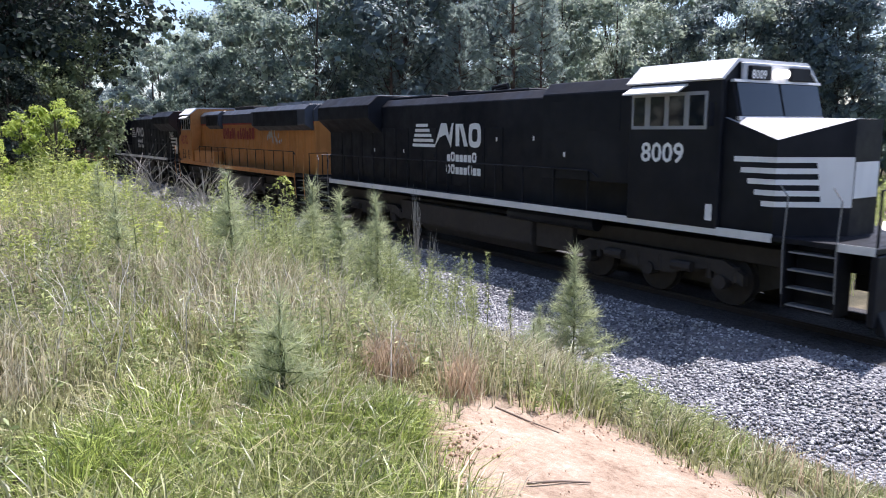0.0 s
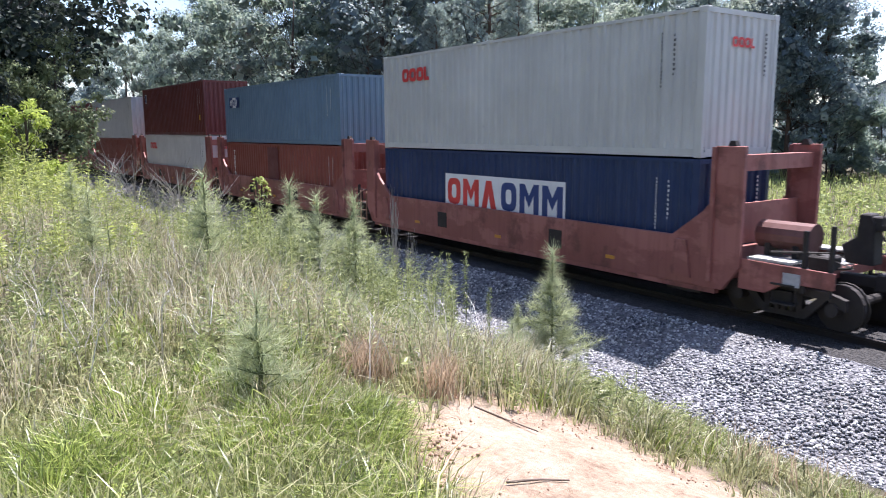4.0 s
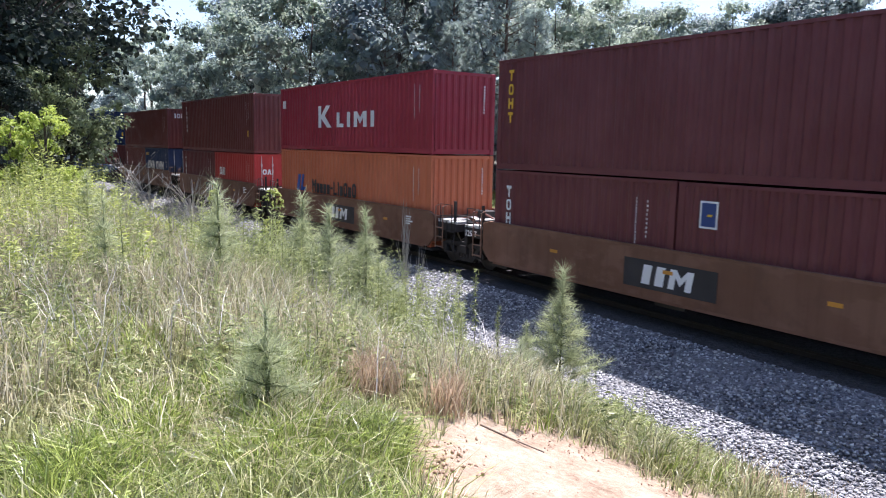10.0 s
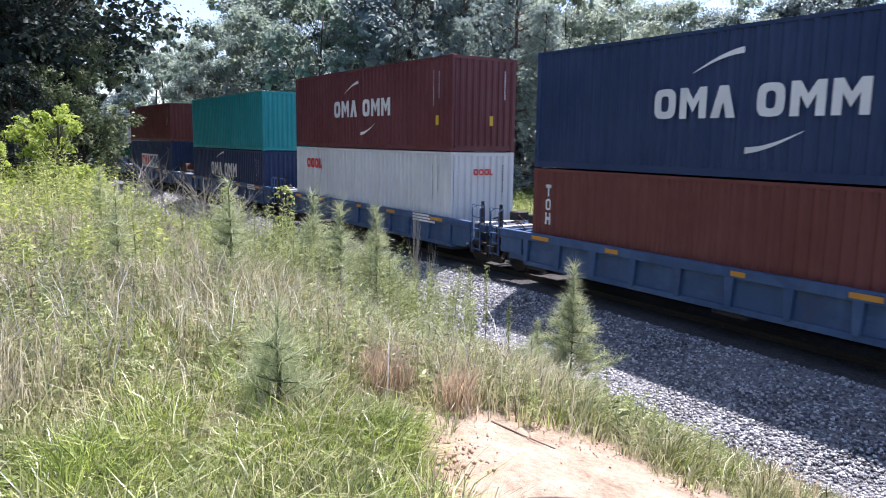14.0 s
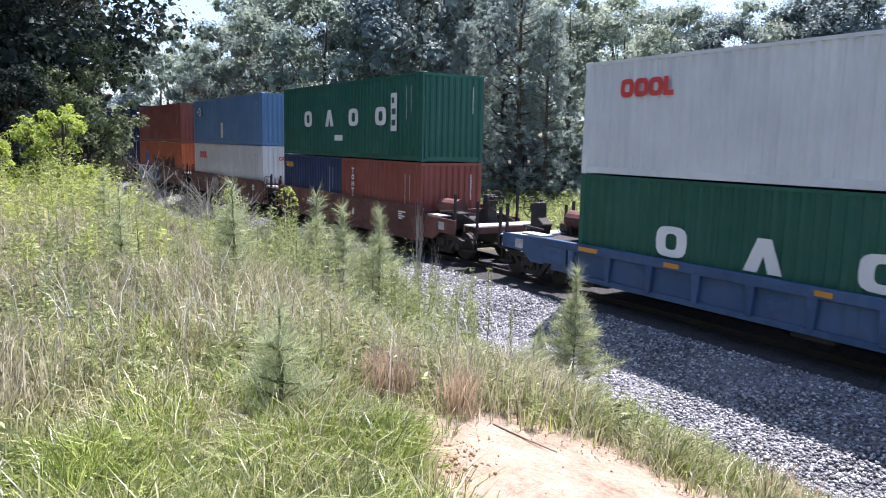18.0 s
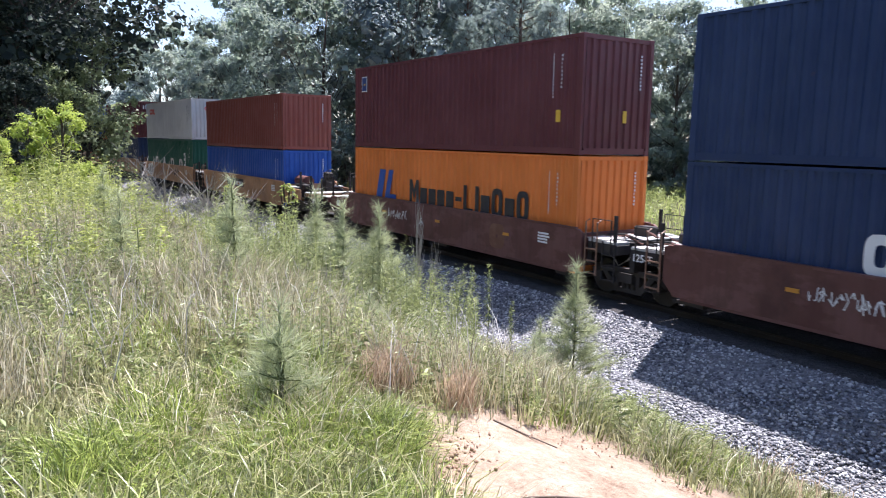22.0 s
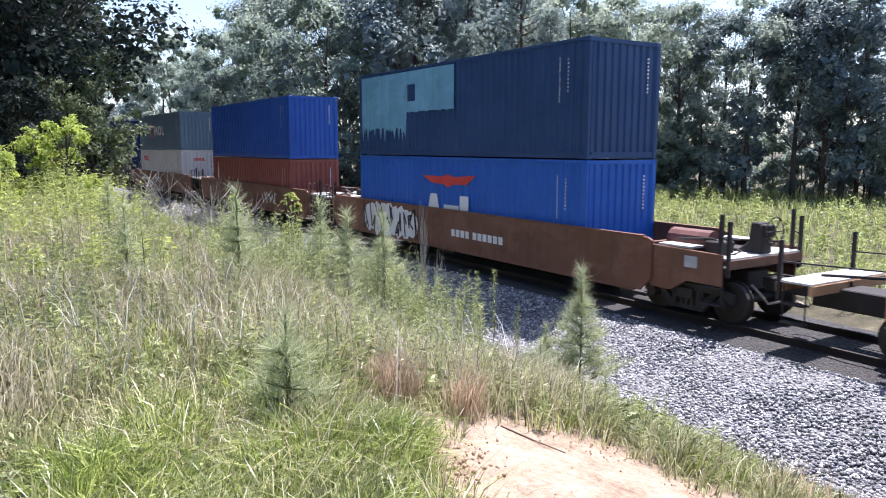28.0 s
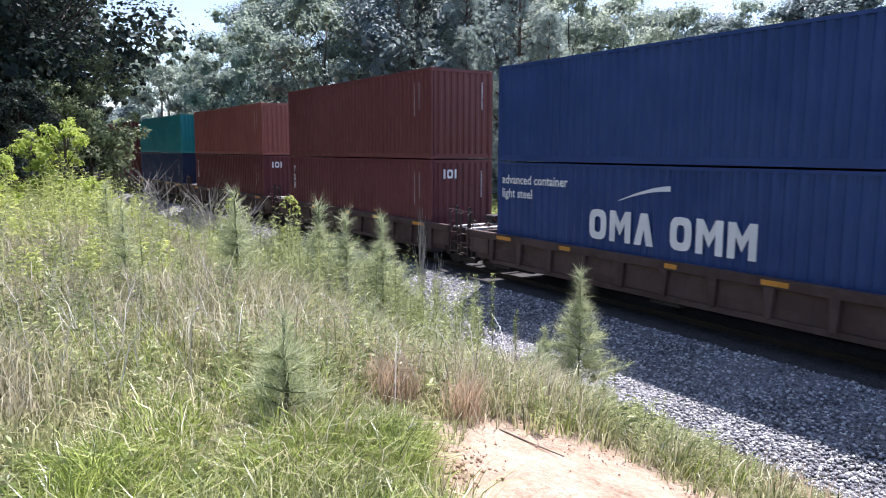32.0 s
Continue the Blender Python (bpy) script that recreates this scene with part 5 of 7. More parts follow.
# ---- the three locomotives ----
BLACK = paint("locomotive_black", (0.0035, 0.0045, 0.0080), 0.04, 0.55, (0.02, 0.019, 0.02), 0.3)
BLACK.node_tree.nodes["Principled BSDF"].inputs["Specular IOR Level"].default_value = 0.22
ARMOUR = paint("locomotive_yellow", (0.450, 0.185, 0.045), 0.7, 0.5, (0.14, 0.065, 0.03), 0.75, 0.22)
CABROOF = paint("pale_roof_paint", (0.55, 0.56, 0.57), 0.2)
CHAR = paint("charcoal_grey", (0.040, 0.046, 0.058), 0.2)
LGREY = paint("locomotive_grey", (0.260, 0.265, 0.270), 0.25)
SILL = paint("walkway_edge_white", (0.62, 0.62, 0.60), 0.4)
LENS = plain("headlight_lens", (0.85, 0.82, 0.7), 0.12, 0, 20, 0.1)
TANK = paint("dirty_tank_paint", (0.085, 0.080, 0.078), 0.5)
LIT = plain("lit_headlight", (0.9, 0.88, 0.8), 0.2, 0, 20, 0.05)
LIT.node_tree.nodes["Principled BSDF"].inputs["Emission Color"].default_value = (1.0, 0.93, 0.8, 1)
LIT.node_tree.nodes["Principled BSDF"].inputs["Emission Strength"].default_value = 1.6
RAILGREY = paint("worn_rail_paint", (0.17, 0.17, 0.165), 0.4)
MARKRED = paint("dark_red_marking", (0.28, 0.035, 0.03), 0.3)


def big_truck(parent, x):
    def geo():
        g = Geo()
        for s in (-1, 1):
            a, b = s * 1.08 - 0.07, s * 1.08 + 0.07
            g.prism([(-2.35, 0.5), (-2.35, 0.72), (-1.9, 0.95), (1.9, 0.95), (2.35, 0.72), (2.35, 0.5), (1.5, 0.74), (0.55, 0.5), (-0.55, 0.5), (-1.5, 0.74)], a, b)
            for q in (-1.85, 0, 1.85):
                d = disc(0.15, a - 0.07, b + 0.07, 12)
                g.add([(p[0] + q, p[1], p[2] + 0.52) for p in d.v], d.f)
                for e in (-0.3, 0.3):
                    d = Geo().tube([(q + e, s * 1.1, 0.55), (q + e, s * 1.1, 0.85)], 0.07, 8)
                    g.add(d.v, d.f)
            for q in (-0.95, 0.95):
                d = Geo().tube([(q - 0.25, s * 1.22, 0.72), (q + 0.25, s * 1.22, 0.72)], 0.11, 10)
                g.add(d.v, d.f)
        return g.box(-2.3, 2.3, -0.6, 0.6, 0.3, 1.05)

    t = part("truck", geo, GRIME, parent, "grimy three-axle truck", key="bigtruck", at=pose(x, 0, 0))
    for q in (-1.85, 0, 1.85):
        part("wheelset", lambda: wheelset_geo(0.52), GRIME, t, "worn steel wheels", key="bigwheelset", at=pose(q, 0, 0.52))


def locomotive(name_label, body, cab_mat, stripe, number, kind, near):
    """A six-axle diesel facing +x. near: the side (-1 or 1, in its own space) that is turned to the bank."""
    c = thing("locomotive", name_label, "locomotive", "locomotives of the train")
    E = 10.65
    # frame, walkway, tank, running gear
    part("frame", Geo().box(-E, E, -0.6, 0.6, 1.05, 1.55).box(-E + 0.1, E - 0.1, -1.5, 1.5, 1.52, 1.62), BLACK, c, bevel=0.01)
    for sy in (-1, 1):
        part("walkway_edge", Geo().box(-E + 1.3, E - (2.0 if number != "8009" else 0.95), -0.02, 0.02, 1.50, 1.66) if kind == "ge" else Geo().box(-E + 1.3, E - 1.5, -0.02, 0.02, 1.48, 1.68), SILL if kind == "ge" else ARMOUR, c, "white reflective walkway edge" if kind == "ge" else "yellow walkway edge", at=pose(0, sy * 1.515, 0))
    part("fuel_tank", Geo().prism([(-1.25, 0.55), (-1.05, 0.28), (1.05, 0.28), (1.25, 0.55), (1.25, 1.2), (-1.25, 1.2)], -2.9, 2.7, "x"), TANK if kind == "emd" else GRIME, c, "dirty fuel tank", bevel=0.04)
    for sy in (-1, 1):
        part("air_reservoir", lambda: Geo().tube([(3.0, 0, 1.22), (3.05, 0, 1.22), (6.2, 0, 1.22), (6.25, 0, 1.22)], 0.17, 12), BLACK, c, key="locores", at=pose(-1.2, sy * 1.2, 0.1))
    # boxes added under the frame to block light coming through
    part("underbody", Geo().box(-9.6, 9.6, -0.95, 0.95, 0.95, 1.3).box(2.7, 4.1, -1.1, 1.1, 0.5, 1.2).box(-4.3, -2.9, -1.15, 1.15, 0.55, 1.2), GRIME, c, bevel=0.02)
    for x in (-6.6, 6.6):
        big_truck(c, x)
    E0 = E
    for sx in (-1, 1):
        E = E0 + (1.0 if sx > 0 and number == "8009" else 0.0)
        coupler(c, sx * (E - 0.45), sx)
        part("pilot", lambda: Geo().prism([(-1.48, 0.3), (1.48, 0.3), (1.48, 1.5), (-1.48, 1.5)], E - 0.2, E - 0.08, "x").prism([(E - 0.1, 0.18), (E + 0.10, 0.15), (E - 0.1, 0.6)], -1.35, 1.35, "y"), BLACK, c, bevel=0.02, key=("pilot", kind, E), at=pose(0, 0, 0, 0, 0, 0 if sx > 0 else 180))
        for sy in (-1, 1):
            # corner steps with their side plates and hand rails
            m = pose(sx * (E - (0.75 if E == E0 else 1.2)), sy * 1.28, 0)
            part("step_well", lambda: Geo().box(-0.5, -0.46, -0.22, 0.22, 0.35, 1.6).box(0.46, 0.5, -0.22, 0.22, 0.35, 1.6).box(-0.46, 0.46, 0.16, 0.2, 0.35, 1.6), BLACK, c, key="stepwell", at=m @ pose(0, 0, 0, 0, 0, 0 if sy < 0 else 180))
            for z in (0.4, 0.72, 1.04, 1.36):
                part("step", lambda: Geo().box(-0.42, 0.42, -0.20, 0.02, 0, 0.03), RAILGREY, c, "worn pale step edge", key="step", at=m @ pose(0, 0, z, 0, 0, 0 if sy < 0 else 180))
            for q in (-0.48, 0.48):
                part("hand_rail", lambda: Geo().tube([(0, 0, 0.6), (0, -0.05, 1.5), (0, 0.02, 2.35), (-0.18, 0.06, 2.55)], 0.014, 6), RAILGREY if kind == "ge" else ARMOUR, c, key="steprail", at=m @ pose(q, sy * 0.24, 0, 0, 0, 0 if sy < 0 else 180))
        for sy in (-0.875, 0.875):
            part("end_rail", lambda: Geo().tube([(0, -0.42, 1.6), (0, -0.42, 2.55), (0, 0.42, 2.55), (0, 0.42, 1.6)], 0.025, 6), BLACK, c, key="endrail", at=pose(sx * (E - 0.2), sy, 0))
    if E > E0:
        part("front_platform", Geo().box(E0 - 0.1, E - 0.1, -1.5, 1.5, 1.52, 1.62).box(E0 - 0.2, E - 0.1, -0.6, 0.6, 1.0, 1.5), BLACK, c, bevel=0.01)
        part("platform_edge", Geo().box(E0 + 0.25, E - 0.12, -1.518, -1.505, 1.50, 1.64), SILL, c, "white reflective platform edge")
    # long hood
    hood_end = -10.35
    wall = [(-0.95, 1.6), (0.95, 1.6), (0.95, 4.35), (0.70, 4.58), (-0.70, 4.58), (-0.95, 4.35)]
    part("long_hood", Geo().prism(wall, hood_end, 6.2, "x"), body, c, bevel=0.02)
    door = lambda: Geo().box(-0.36, 0.36, -0.012, 0.012, 0.0, 1.75).box(0.25, 0.29, -0.03, 0, 0.8, 0.95)
    n = 13
    for sy in (-1, 1):
        for i in range(n):
            part("hood_door", door, body, c, key="hooddoor", bevel=0.004, at=pose(-9.6 + i * 0.86, sy * 0.957, 1.85, 0, 0, 0 if sy < 0 else 180))
    if kind == "ge":
        # flared radiator cabin at the rear end, equipment cabin behind the cab
        part("radiator_cabin", Geo().prism([(-0.96, 3.45), (-1.5, 3.95), (-1.5, 4.42), (-1.1, 4.76), (1.1, 4.76), (1.5, 4.42), (1.5, 3.95), (0.96, 3.45)], hood_end + 0.05, hood_end + 4.4, "x"), body, c, bevel=0.02)
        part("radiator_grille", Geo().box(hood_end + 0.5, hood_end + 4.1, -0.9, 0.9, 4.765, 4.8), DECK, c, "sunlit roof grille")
        part("equipment_cabin", Geo().prism([(-1.45, 2.35), (1.45, 2.35), (1.45, 4.38), (1.2, 4.66), (-1.2, 4.66), (-1.45, 4.38)], 3.3, 6.2, "x"), body, c, bevel=0.02)
        part("exhaust_outlet", Geo().box(-2.6, -1.6, -0.35, 0.35, 4.56, 4.76), BLACK, c, bevel=0.02)
        part("roof_hatch", Geo().box(-5.8, -3.2, -0.6, 0.6, 4.57, 4.68), body, c, bevel=0.02)
        part("roof_hatch", Geo().box(-1.2, 1.8, -0.65, 0.65, 4.57, 4.66), body, c, bevel=0.02)
        for sy in (-1.45, 1.45):
            part("brake_resistor_grille", Geo().box(3.6, 5.9, sy - 0.01, sy + 0.01, 3.5, 4.2), BLACK, c)
    else:
        part("radiator_cabin", Geo().prism([(-0.96, 3.5), (-1.35, 3.75), (-1.35, 4.4), (-1.1, 4.62), (1.1, 4.62), (1.35, 4.4), (1.35, 3.75), (0.96, 3.5)], hood_end + 0.1, hood_end + 6.6, "x"), CHAR, c, bevel=0.02)
        for sy in (-1.355, 1.355):
            part("radiator_intake", Geo().box(hood_end + 0.9, hood_end + 6.3, sy - 0.01, sy + 0.01, 3.72, 4.38), BLACK, c, "dark radiator intake")
        for q in (-8.6, -7.1, -5.6):
            part("roof_fan", Geo().tube([(q, 0, 4.6), (q, 0, 4.8)], 0.65, 16), LGREY, c, "round roof fan housing")
        part("brake_blister", Geo().prism([(-0.96, 3.6), (-1.2, 3.8), (-1.2, 4.4), (-0.95, 4.6), (0.95, 4.6), (1.2, 4.4), (1.2, 3.8), (0.96, 3.6)], 2.0, 4.4, "x"), CHAR, c, bevel=0.02)
        for sy in (-1.205, 1.205):
            part("brake_intake", Geo().box(2.2, 4.3, sy - 0.01, sy + 0.01, 3.8, 4.32), BLACK, c)
        part("exhaust_silencer", Geo().box(-1.5, 1.4, -0.4, 0.4, 4.56, 4.8), GRIME, c, bevel=0.03)
        part("roof_band", Geo().prism([(-0.97, 3.9), (0.97, 3.9), (0.97, 4.36), (0.71, 4.6), (-0.71, 4.6), (-0.97, 4.36)], hood_end - 0.02, 6.2, "x"), CHAR, c, "charcoal grey upper band")
        part("battery_box", Geo().box(2.2, 6.1, -1.48, -1.0, 1.62, 2.35).box(2.2, 6.1, 1.0, 1.48, 1.62, 2.35), ARMOUR, c, bevel=0.02)
    # cab and nose
    x0, x1 = 6.25, 8.55
    part("cab", Geo().prism([(-1.56, 1.62), (1.56, 1.62), (1.56, 4.48), (1.15, 4.82), (-1.15, 4.82), (-1.56, 4.48)], x0, x1, "x"), cab_mat, c, bevel=0.03)
    # brightness of the sunlit roof put into a pale colour
    part("cab_roof", Geo().prism([(-1.62, 4.49), (-1.17, 4.87), (1.17, 4.87), (1.62, 4.49), (1.57, 4.46), (1.13, 4.81), (-1.13, 4.81), (-1.57, 4.46)], x0 - 0.06, x1 + 0.02, "x"), CABROOF, c, "cab roof, sunlight put into its pale grey")
    part("windscreen_housing", Geo().prism([(x1 - 0.02, 3.5), (x1 + 0.30, 3.7), (x1 + 0.10, 4.46), (x1 - 0.02, 4.46)], -1.42, 1.42), cab_mat, c, bevel=0.02)
    part("windscreen_sill", Geo().prism([(x1 + 0.22, 3.70), (x1 + 0.31, 3.70), (x1 + 0.29, 3.78), (x1 + 0.2, 3.78)], -1.42, 1.42).prism([(x1 + 0.08, 4.42), (x1 + 0.17, 4.42), (x1 + 0.155, 4.47), (x1 + 0.08, 4.47)], -1.44, 1.44), CABROOF, c, "pale strip round the windscreen")
    for sy in (-1, 1):
        part("windscreen", Geo().prism([(x1 + 0.22, 3.79), (x1 + 0.30, 3.79), (x1 + 0.145, 4.41), (x1 + 0.07, 4.41)], 0.04, 1.36), GLASS, c, "dark windscreen glass", at=pose(0, 0 if sy > 0 else -1.39, 0))
        for wa, wb in ((6.39, 6.70), (6.84, 7.21), (7.32, 7.70), (7.82, 8.18)):
            part("side_window", Geo().box(wa, wb, -0.01, 0.01, 3.61, 4.2), GLASS, c, "dark sliding side window", at=pose(0, sy * 1.565, 0))
        part("window_frame", lambda: Geo().box(6.34, 8.24, -0.015, 0.015, 3.54, 3.61).box(6.34, 8.24, -0.015, 0.015, 4.2, 4.27).box(6.34, 6.39, -0.015, 0.015, 3.61, 4.2).box(6.70, 6.84, -0.015, 0.015, 3.61, 4.2)
             .box(7.21, 7.32, -0.015, 0.015, 3.61, 4.2).box(7.70, 7.82, -0.015, 0.015, 3.61, 4.2).box(8.18, 8.24, -0.015, 0.015, 3.61, 4.2), LGREY, c, "pale window frame", key="winframes", at=pose(0, sy * 1.565, 0))
        part("sun_shade", lambda: Geo().prism([(-0.02, 0.02), (0.32, -0.14), (0.32, -0.11), (0, 0.05)], 6.33, 7.75, "x"), SILL, c, "pale sun shade over the windows", key="shade", at=pose(0 if sy > 0 else 14.08, sy * 1.56, 4.38, 0, 0, 0 if sy > 0 else 180))
        part("mirror", lambda: Geo().box(-0.02, 0.02, -0.12, 0.02, 3.6, 4.05), BLACK, c, key="mirror", at=pose(x1 - 0.12, sy * 1.66, 0))
    if kind == "ge":
        # wide nose with a drooping shoulder on each side and angled corners
        rim = [(x1, -1.45, 3.76), (9.65, -1.42, 3.34), (10.52, -0.45, 3.70), (10.52, 0.45, 3.70), (9.65, 1.42, 3.34), (x1, 1.45, 3.76)]
        g = Geo().add([(x, y, 1.62) for x, y, _ in rim] + rim, [(0, 1, 7, 6), (1, 2, 8, 7), (2, 3, 9, 8), (3, 4, 10, 9), (4, 5, 11, 10), (5, 0, 6, 11), (6, 7, 8), (9, 10, 11), (6, 8, 9, 11), (5, 4, 3, 2, 1, 0)])
        part("nose", g, cab_mat, c)
        # sunlit top of the black nose, coloured pale grey
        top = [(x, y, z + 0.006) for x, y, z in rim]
        part("nose_top", Geo().add(top, [(0, 1, 2), (3, 4, 5), (0, 2, 3, 5)]), LGREY, c, "nose top, sunlight put into its pale grey")
    else:
        part("nose", Geo().prism([(x1, 1.62), (10.25, 1.62), (10.25, 2.95), (9.95, 3.3), (x1, 3.7)], -1.3, 1.3), cab_mat, c, bevel=0.12)
        part("nose_top", Geo().prism([(x1 + 0.1, 3.69), (9.9, 3.3), (9.92, 3.33), (x1 + 0.1, 3.73)], -1.15, 1.15), ARMOUR, c, "pale nose top")
        for sy in (-1, 1):
            part("cab_band", Geo().box(x0 + 0.02, x1 - 0.02, sy * 1.562 - 0.004, sy * 1.562 + 0.004, 3.85, 4.47), CHAR, c, "charcoal grey upper cab side")
    part("brow_panel", Geo().box(x1 + 0.03, x1 + 0.12, -1.1, 1.1, 4.42, 4.80), CABROOF, c, "pale panel round the headlights", bevel=0.02)
    for sy in (-1, 1):
        part("number_board", Geo().box(x1 + 0.02, x1 + 0.2, sy * 0.67 - 0.33, sy * 0.67 + 0.33, 4.47, 4.74), BLACK, c, bevel=0.02)
        part("headlight", Geo().tube([(x1 + 0.05, sy * 0.13, 4.6), (x1 + 0.24, sy * 0.11, 4.6)], 0.085, 12), LIT if number == "8009" else LENS, c, "round headlight")
    if kind == "ge":
        for q in islands(letters(number, 0.235)):
            part("character", q, WHITE, c, at=pose(x1 + 0.206, -0.98, 4.49, 0, 0, 90))
    for sy in (-1, 1):
        part("ditch_light", lambda: Geo().tube([(0, 0, 0), (0.16, 0, 0)], 0.08, 12), LIT if number == "8009" else LENS, c, "round ditch light", key=("ditch", number), at=pose(E - 0.28, sy * 0.95, 1.95))
    part("horn", Geo().tube([(0.2, 0, 4.62), (0.2, 0, 4.75), (0.9, 0, 4.8)], 0.05, 8).tube([(0.2, 0.15, 4.7), (0.75, 0.15, 4.74)], 0.05, 8), BLACK, c, at=pose(-0.2, -0.5, 0))
    # walkway rails along the hood
    for sy in (-1, 1):
        part("walkway_rail", Geo().tube([(-9.4, 0, 2.45), (-9.2, 0, 2.6), (5.0, 0, 2.6), (5.3, 0, 2.45)], 0.018, 6), BLACK if kind == "ge" else GRIME, c, at=pose(0, sy * 1.48, 0))
        for i in range(13):
            part("rail_post", lambda: Geo().tube([(0, 0, 1.6), (0, 0, 2.6)], 0.022, 6), BLACK if kind == "ge" else GRIME, c, key="railpost", at=pose(-9.2 + i * 1.18, sy * 1.48, 0))
    # markings on the side turned to the bank
    flip = near > 0

    def side(g, mat, x, z, half, name, label=""):
        """x: where the shape starts, read from the bank."""
        m = pose(x, half + 0.006, z, 0, 0, 180) if flip else pose(x, -half - 0.006, z)
        if name == "louvre":
            return tagged(part(name, g, mat, c, label, at=m), kind="stuff")
        for q in islands(g):
            ob = part("character" if name == "number" else name, q, mat, c, label, at=m)
        return ob

    if kind == "ge":
        w = 1.565
        if not flip:
            side(letters(number, 0.56), WHITE, 6.62, 2.88, w, "number")
        else:
            side(letters(number, 0.45), WHITE, 8.0, 2.95, w, "number")
            side(letters(number, 0.55), WHITE, -8.3, 3.02, 0.99, "number")
        # horse-and-stripes emblem as bars, wedge and blocks
        g = Geo()
        for k in range(5):
            rect(g, 0.06 * k, 1.4 - 0.11 * k, 0.16 * k, 0.16 * k + 0.1)
        poly(g, [(1.35, 0), (1.75, 0.75), (2.05, 0.75), (2.2, 0.35), (2.35, 0.75), (2.45, 0.75), (2.3, 0), (2.0, 0.4), (1.65, 0.3)])
        rect(g, 2.55, 2.75, 0.05, 0.72)
        poly(g, [(2.75, 0.72), (3.0, 0.05), (3.2, 0.05), (2.95, 0.72)])
        ring(g, 3.55, 0.38, 0.62, 0.72, 0.17)
        side(g, WHITE, -3.77 if not flip else 2.9, 3.0, 0.985, "emblem", "white striped emblem on the hood")
        g = shapes("bobbbbo", 0.3, 0.12, 0.75)
        side(g, WHITE, -1.7 if not flip else 1.0, 2.58, 0.985, "emblem")
        side(shapes("oobbbobb", 0.3, 0.12, 0.75), WHITE, -1.75 if not flip else 1.05, 2.2, 0.985, "emblem")
        # stripes on the nose (or on the hood's end)
        g = Geo()
        for k in range(5):
            rect(g, 0.12 * (4 - k), 1.62, 0.235 * k, 0.235 * k + 0.12)
        poly(g, [(1.05, -0.02), (1.3, 1.08), (1.62, 1.08), (1.62, -0.02)])
        if not flip:
            wall = [(8.6, -1.456), (9.66, -1.43), (10.535, -0.455)]
            for k in range(5):
                z1 = 3.04 - 0.2 * k
                a = 8.8 + 0.15 * k
                ya = -1.456 + (a - 8.6) * 0.0264
                q = [(a, ya), wall[1], wall[2]]
                part("nose_stripe", Geo().add([(x, y, z) for z in (z1 - 0.1, z1) for x, y in q], [(0, 1, 4, 3), (1, 2, 5, 4)]), WHITE, c, "white stripe sweeping round the nose")
            part("nose_panel", Geo().add([(10.20, -0.835, 2.14), (10.54, -0.456, 2.14), (10.54, -0.456, 3.04), (10.11, -0.936, 3.04)], [(0, 1, 2, 3)]), WHITE, c, "white panel on the nose corner")
            part("nose_panel", Geo().box(10.525, 10.532, -0.4, 0.4, 2.3, 2.95), WHITE, c, "white emblem on the nose")
        else:
            side(g, WHITE, -8.55, 1.95, 0.99, "end_stripes", "white stripes on the hood end")
            side(shapes("bbbb", 0.26, 0.1), WHITE, 9.6, 2.0, 1.46, "nose_stripe")
        for q in (-6.5, -4.4, -3.3, 0.8, 2.4, 4.1):
            side(bars(1, 0.12, 0.12), WHITE, q, 3.1 + 0.35 * math.sin(q * 3), 0.985 if abs(q) < 3.2 or q < 0 else 1.46, "safety_label")
        side(bars(1, 0.32, 0.27), WHITE, 8.3, 2.1, 1.565, "safety_label") if not flip else None
    else:
        w = 0.985
        side(letters(number, 0.72), MARKRED, 8.5, 2.72, 1.565, "number")
        side(fitted("oniboi bwoiboo", 0.6, 5.0, 0.12, 0.6, 0.22), MARKRED, 1.9, 3.05, w, "emblem", "dark red block emblem on the hood")
        for q in (0, 0.42, 1.2):
            side(bars(7, 0.05, 0.34, 0.6, 9), BLACK, 8.3 - q, 2.35, 1.565, "louvre")
        rng = random.Random(3)
        g = Geo()
        for q in range(11):
            x, z, w, h = q * 0.17 + rng.uniform(0, 0.1), rng.uniform(0.05, 0.4), rng.uniform(0.05, 0.14), rng.uniform(0.15, 0.5)
            poly(g, [(x + w * math.cos(1.05 * k) * rng.uniform(0.6, 1.2), z + h / 2 + h / 2 * math.sin(1.05 * k) * rng.uniform(0.7, 1.1)) for k in range(6)], -0.0005 * q)
        tagged(part("worn_paint", g, LGREYPLATE, c, "pale worn paint on the hood", at=pose(-4.9, 0.985 + 0.006, 2.75, 0, 0, 180)), kind="stuff")
        side(bars(1, 0.8, 0.55), BLACK, -7.0, 3.4, w, "air_filter")
        part("red_band", Geo().box(-10.3, 6.2, -0.978, 0.978, 3.82, 3.9), MARKRED, c)
    return c


L = locomotive("black diesel locomotive leading the train, white stripes on the nose", BLACK, BLACK, WHITE, "8009", "ge", -1)
MOVERS.append((L, 304.85, 0.0, 0))
L = locomotive("faded yellow and grey diesel locomotive running backwards", ARMOUR, ARMOUR, MARKRED, "4372", "emd", 1)
MOVERS.append((L, 282.60, 0.0, 1))
L = locomotive("black diesel locomotive running backwards ahead of the container cars", BLACK, BLACK, WHITE, "7601", "ge", 1)
MOVERS.append((L, 260.70, 0.0, 1))


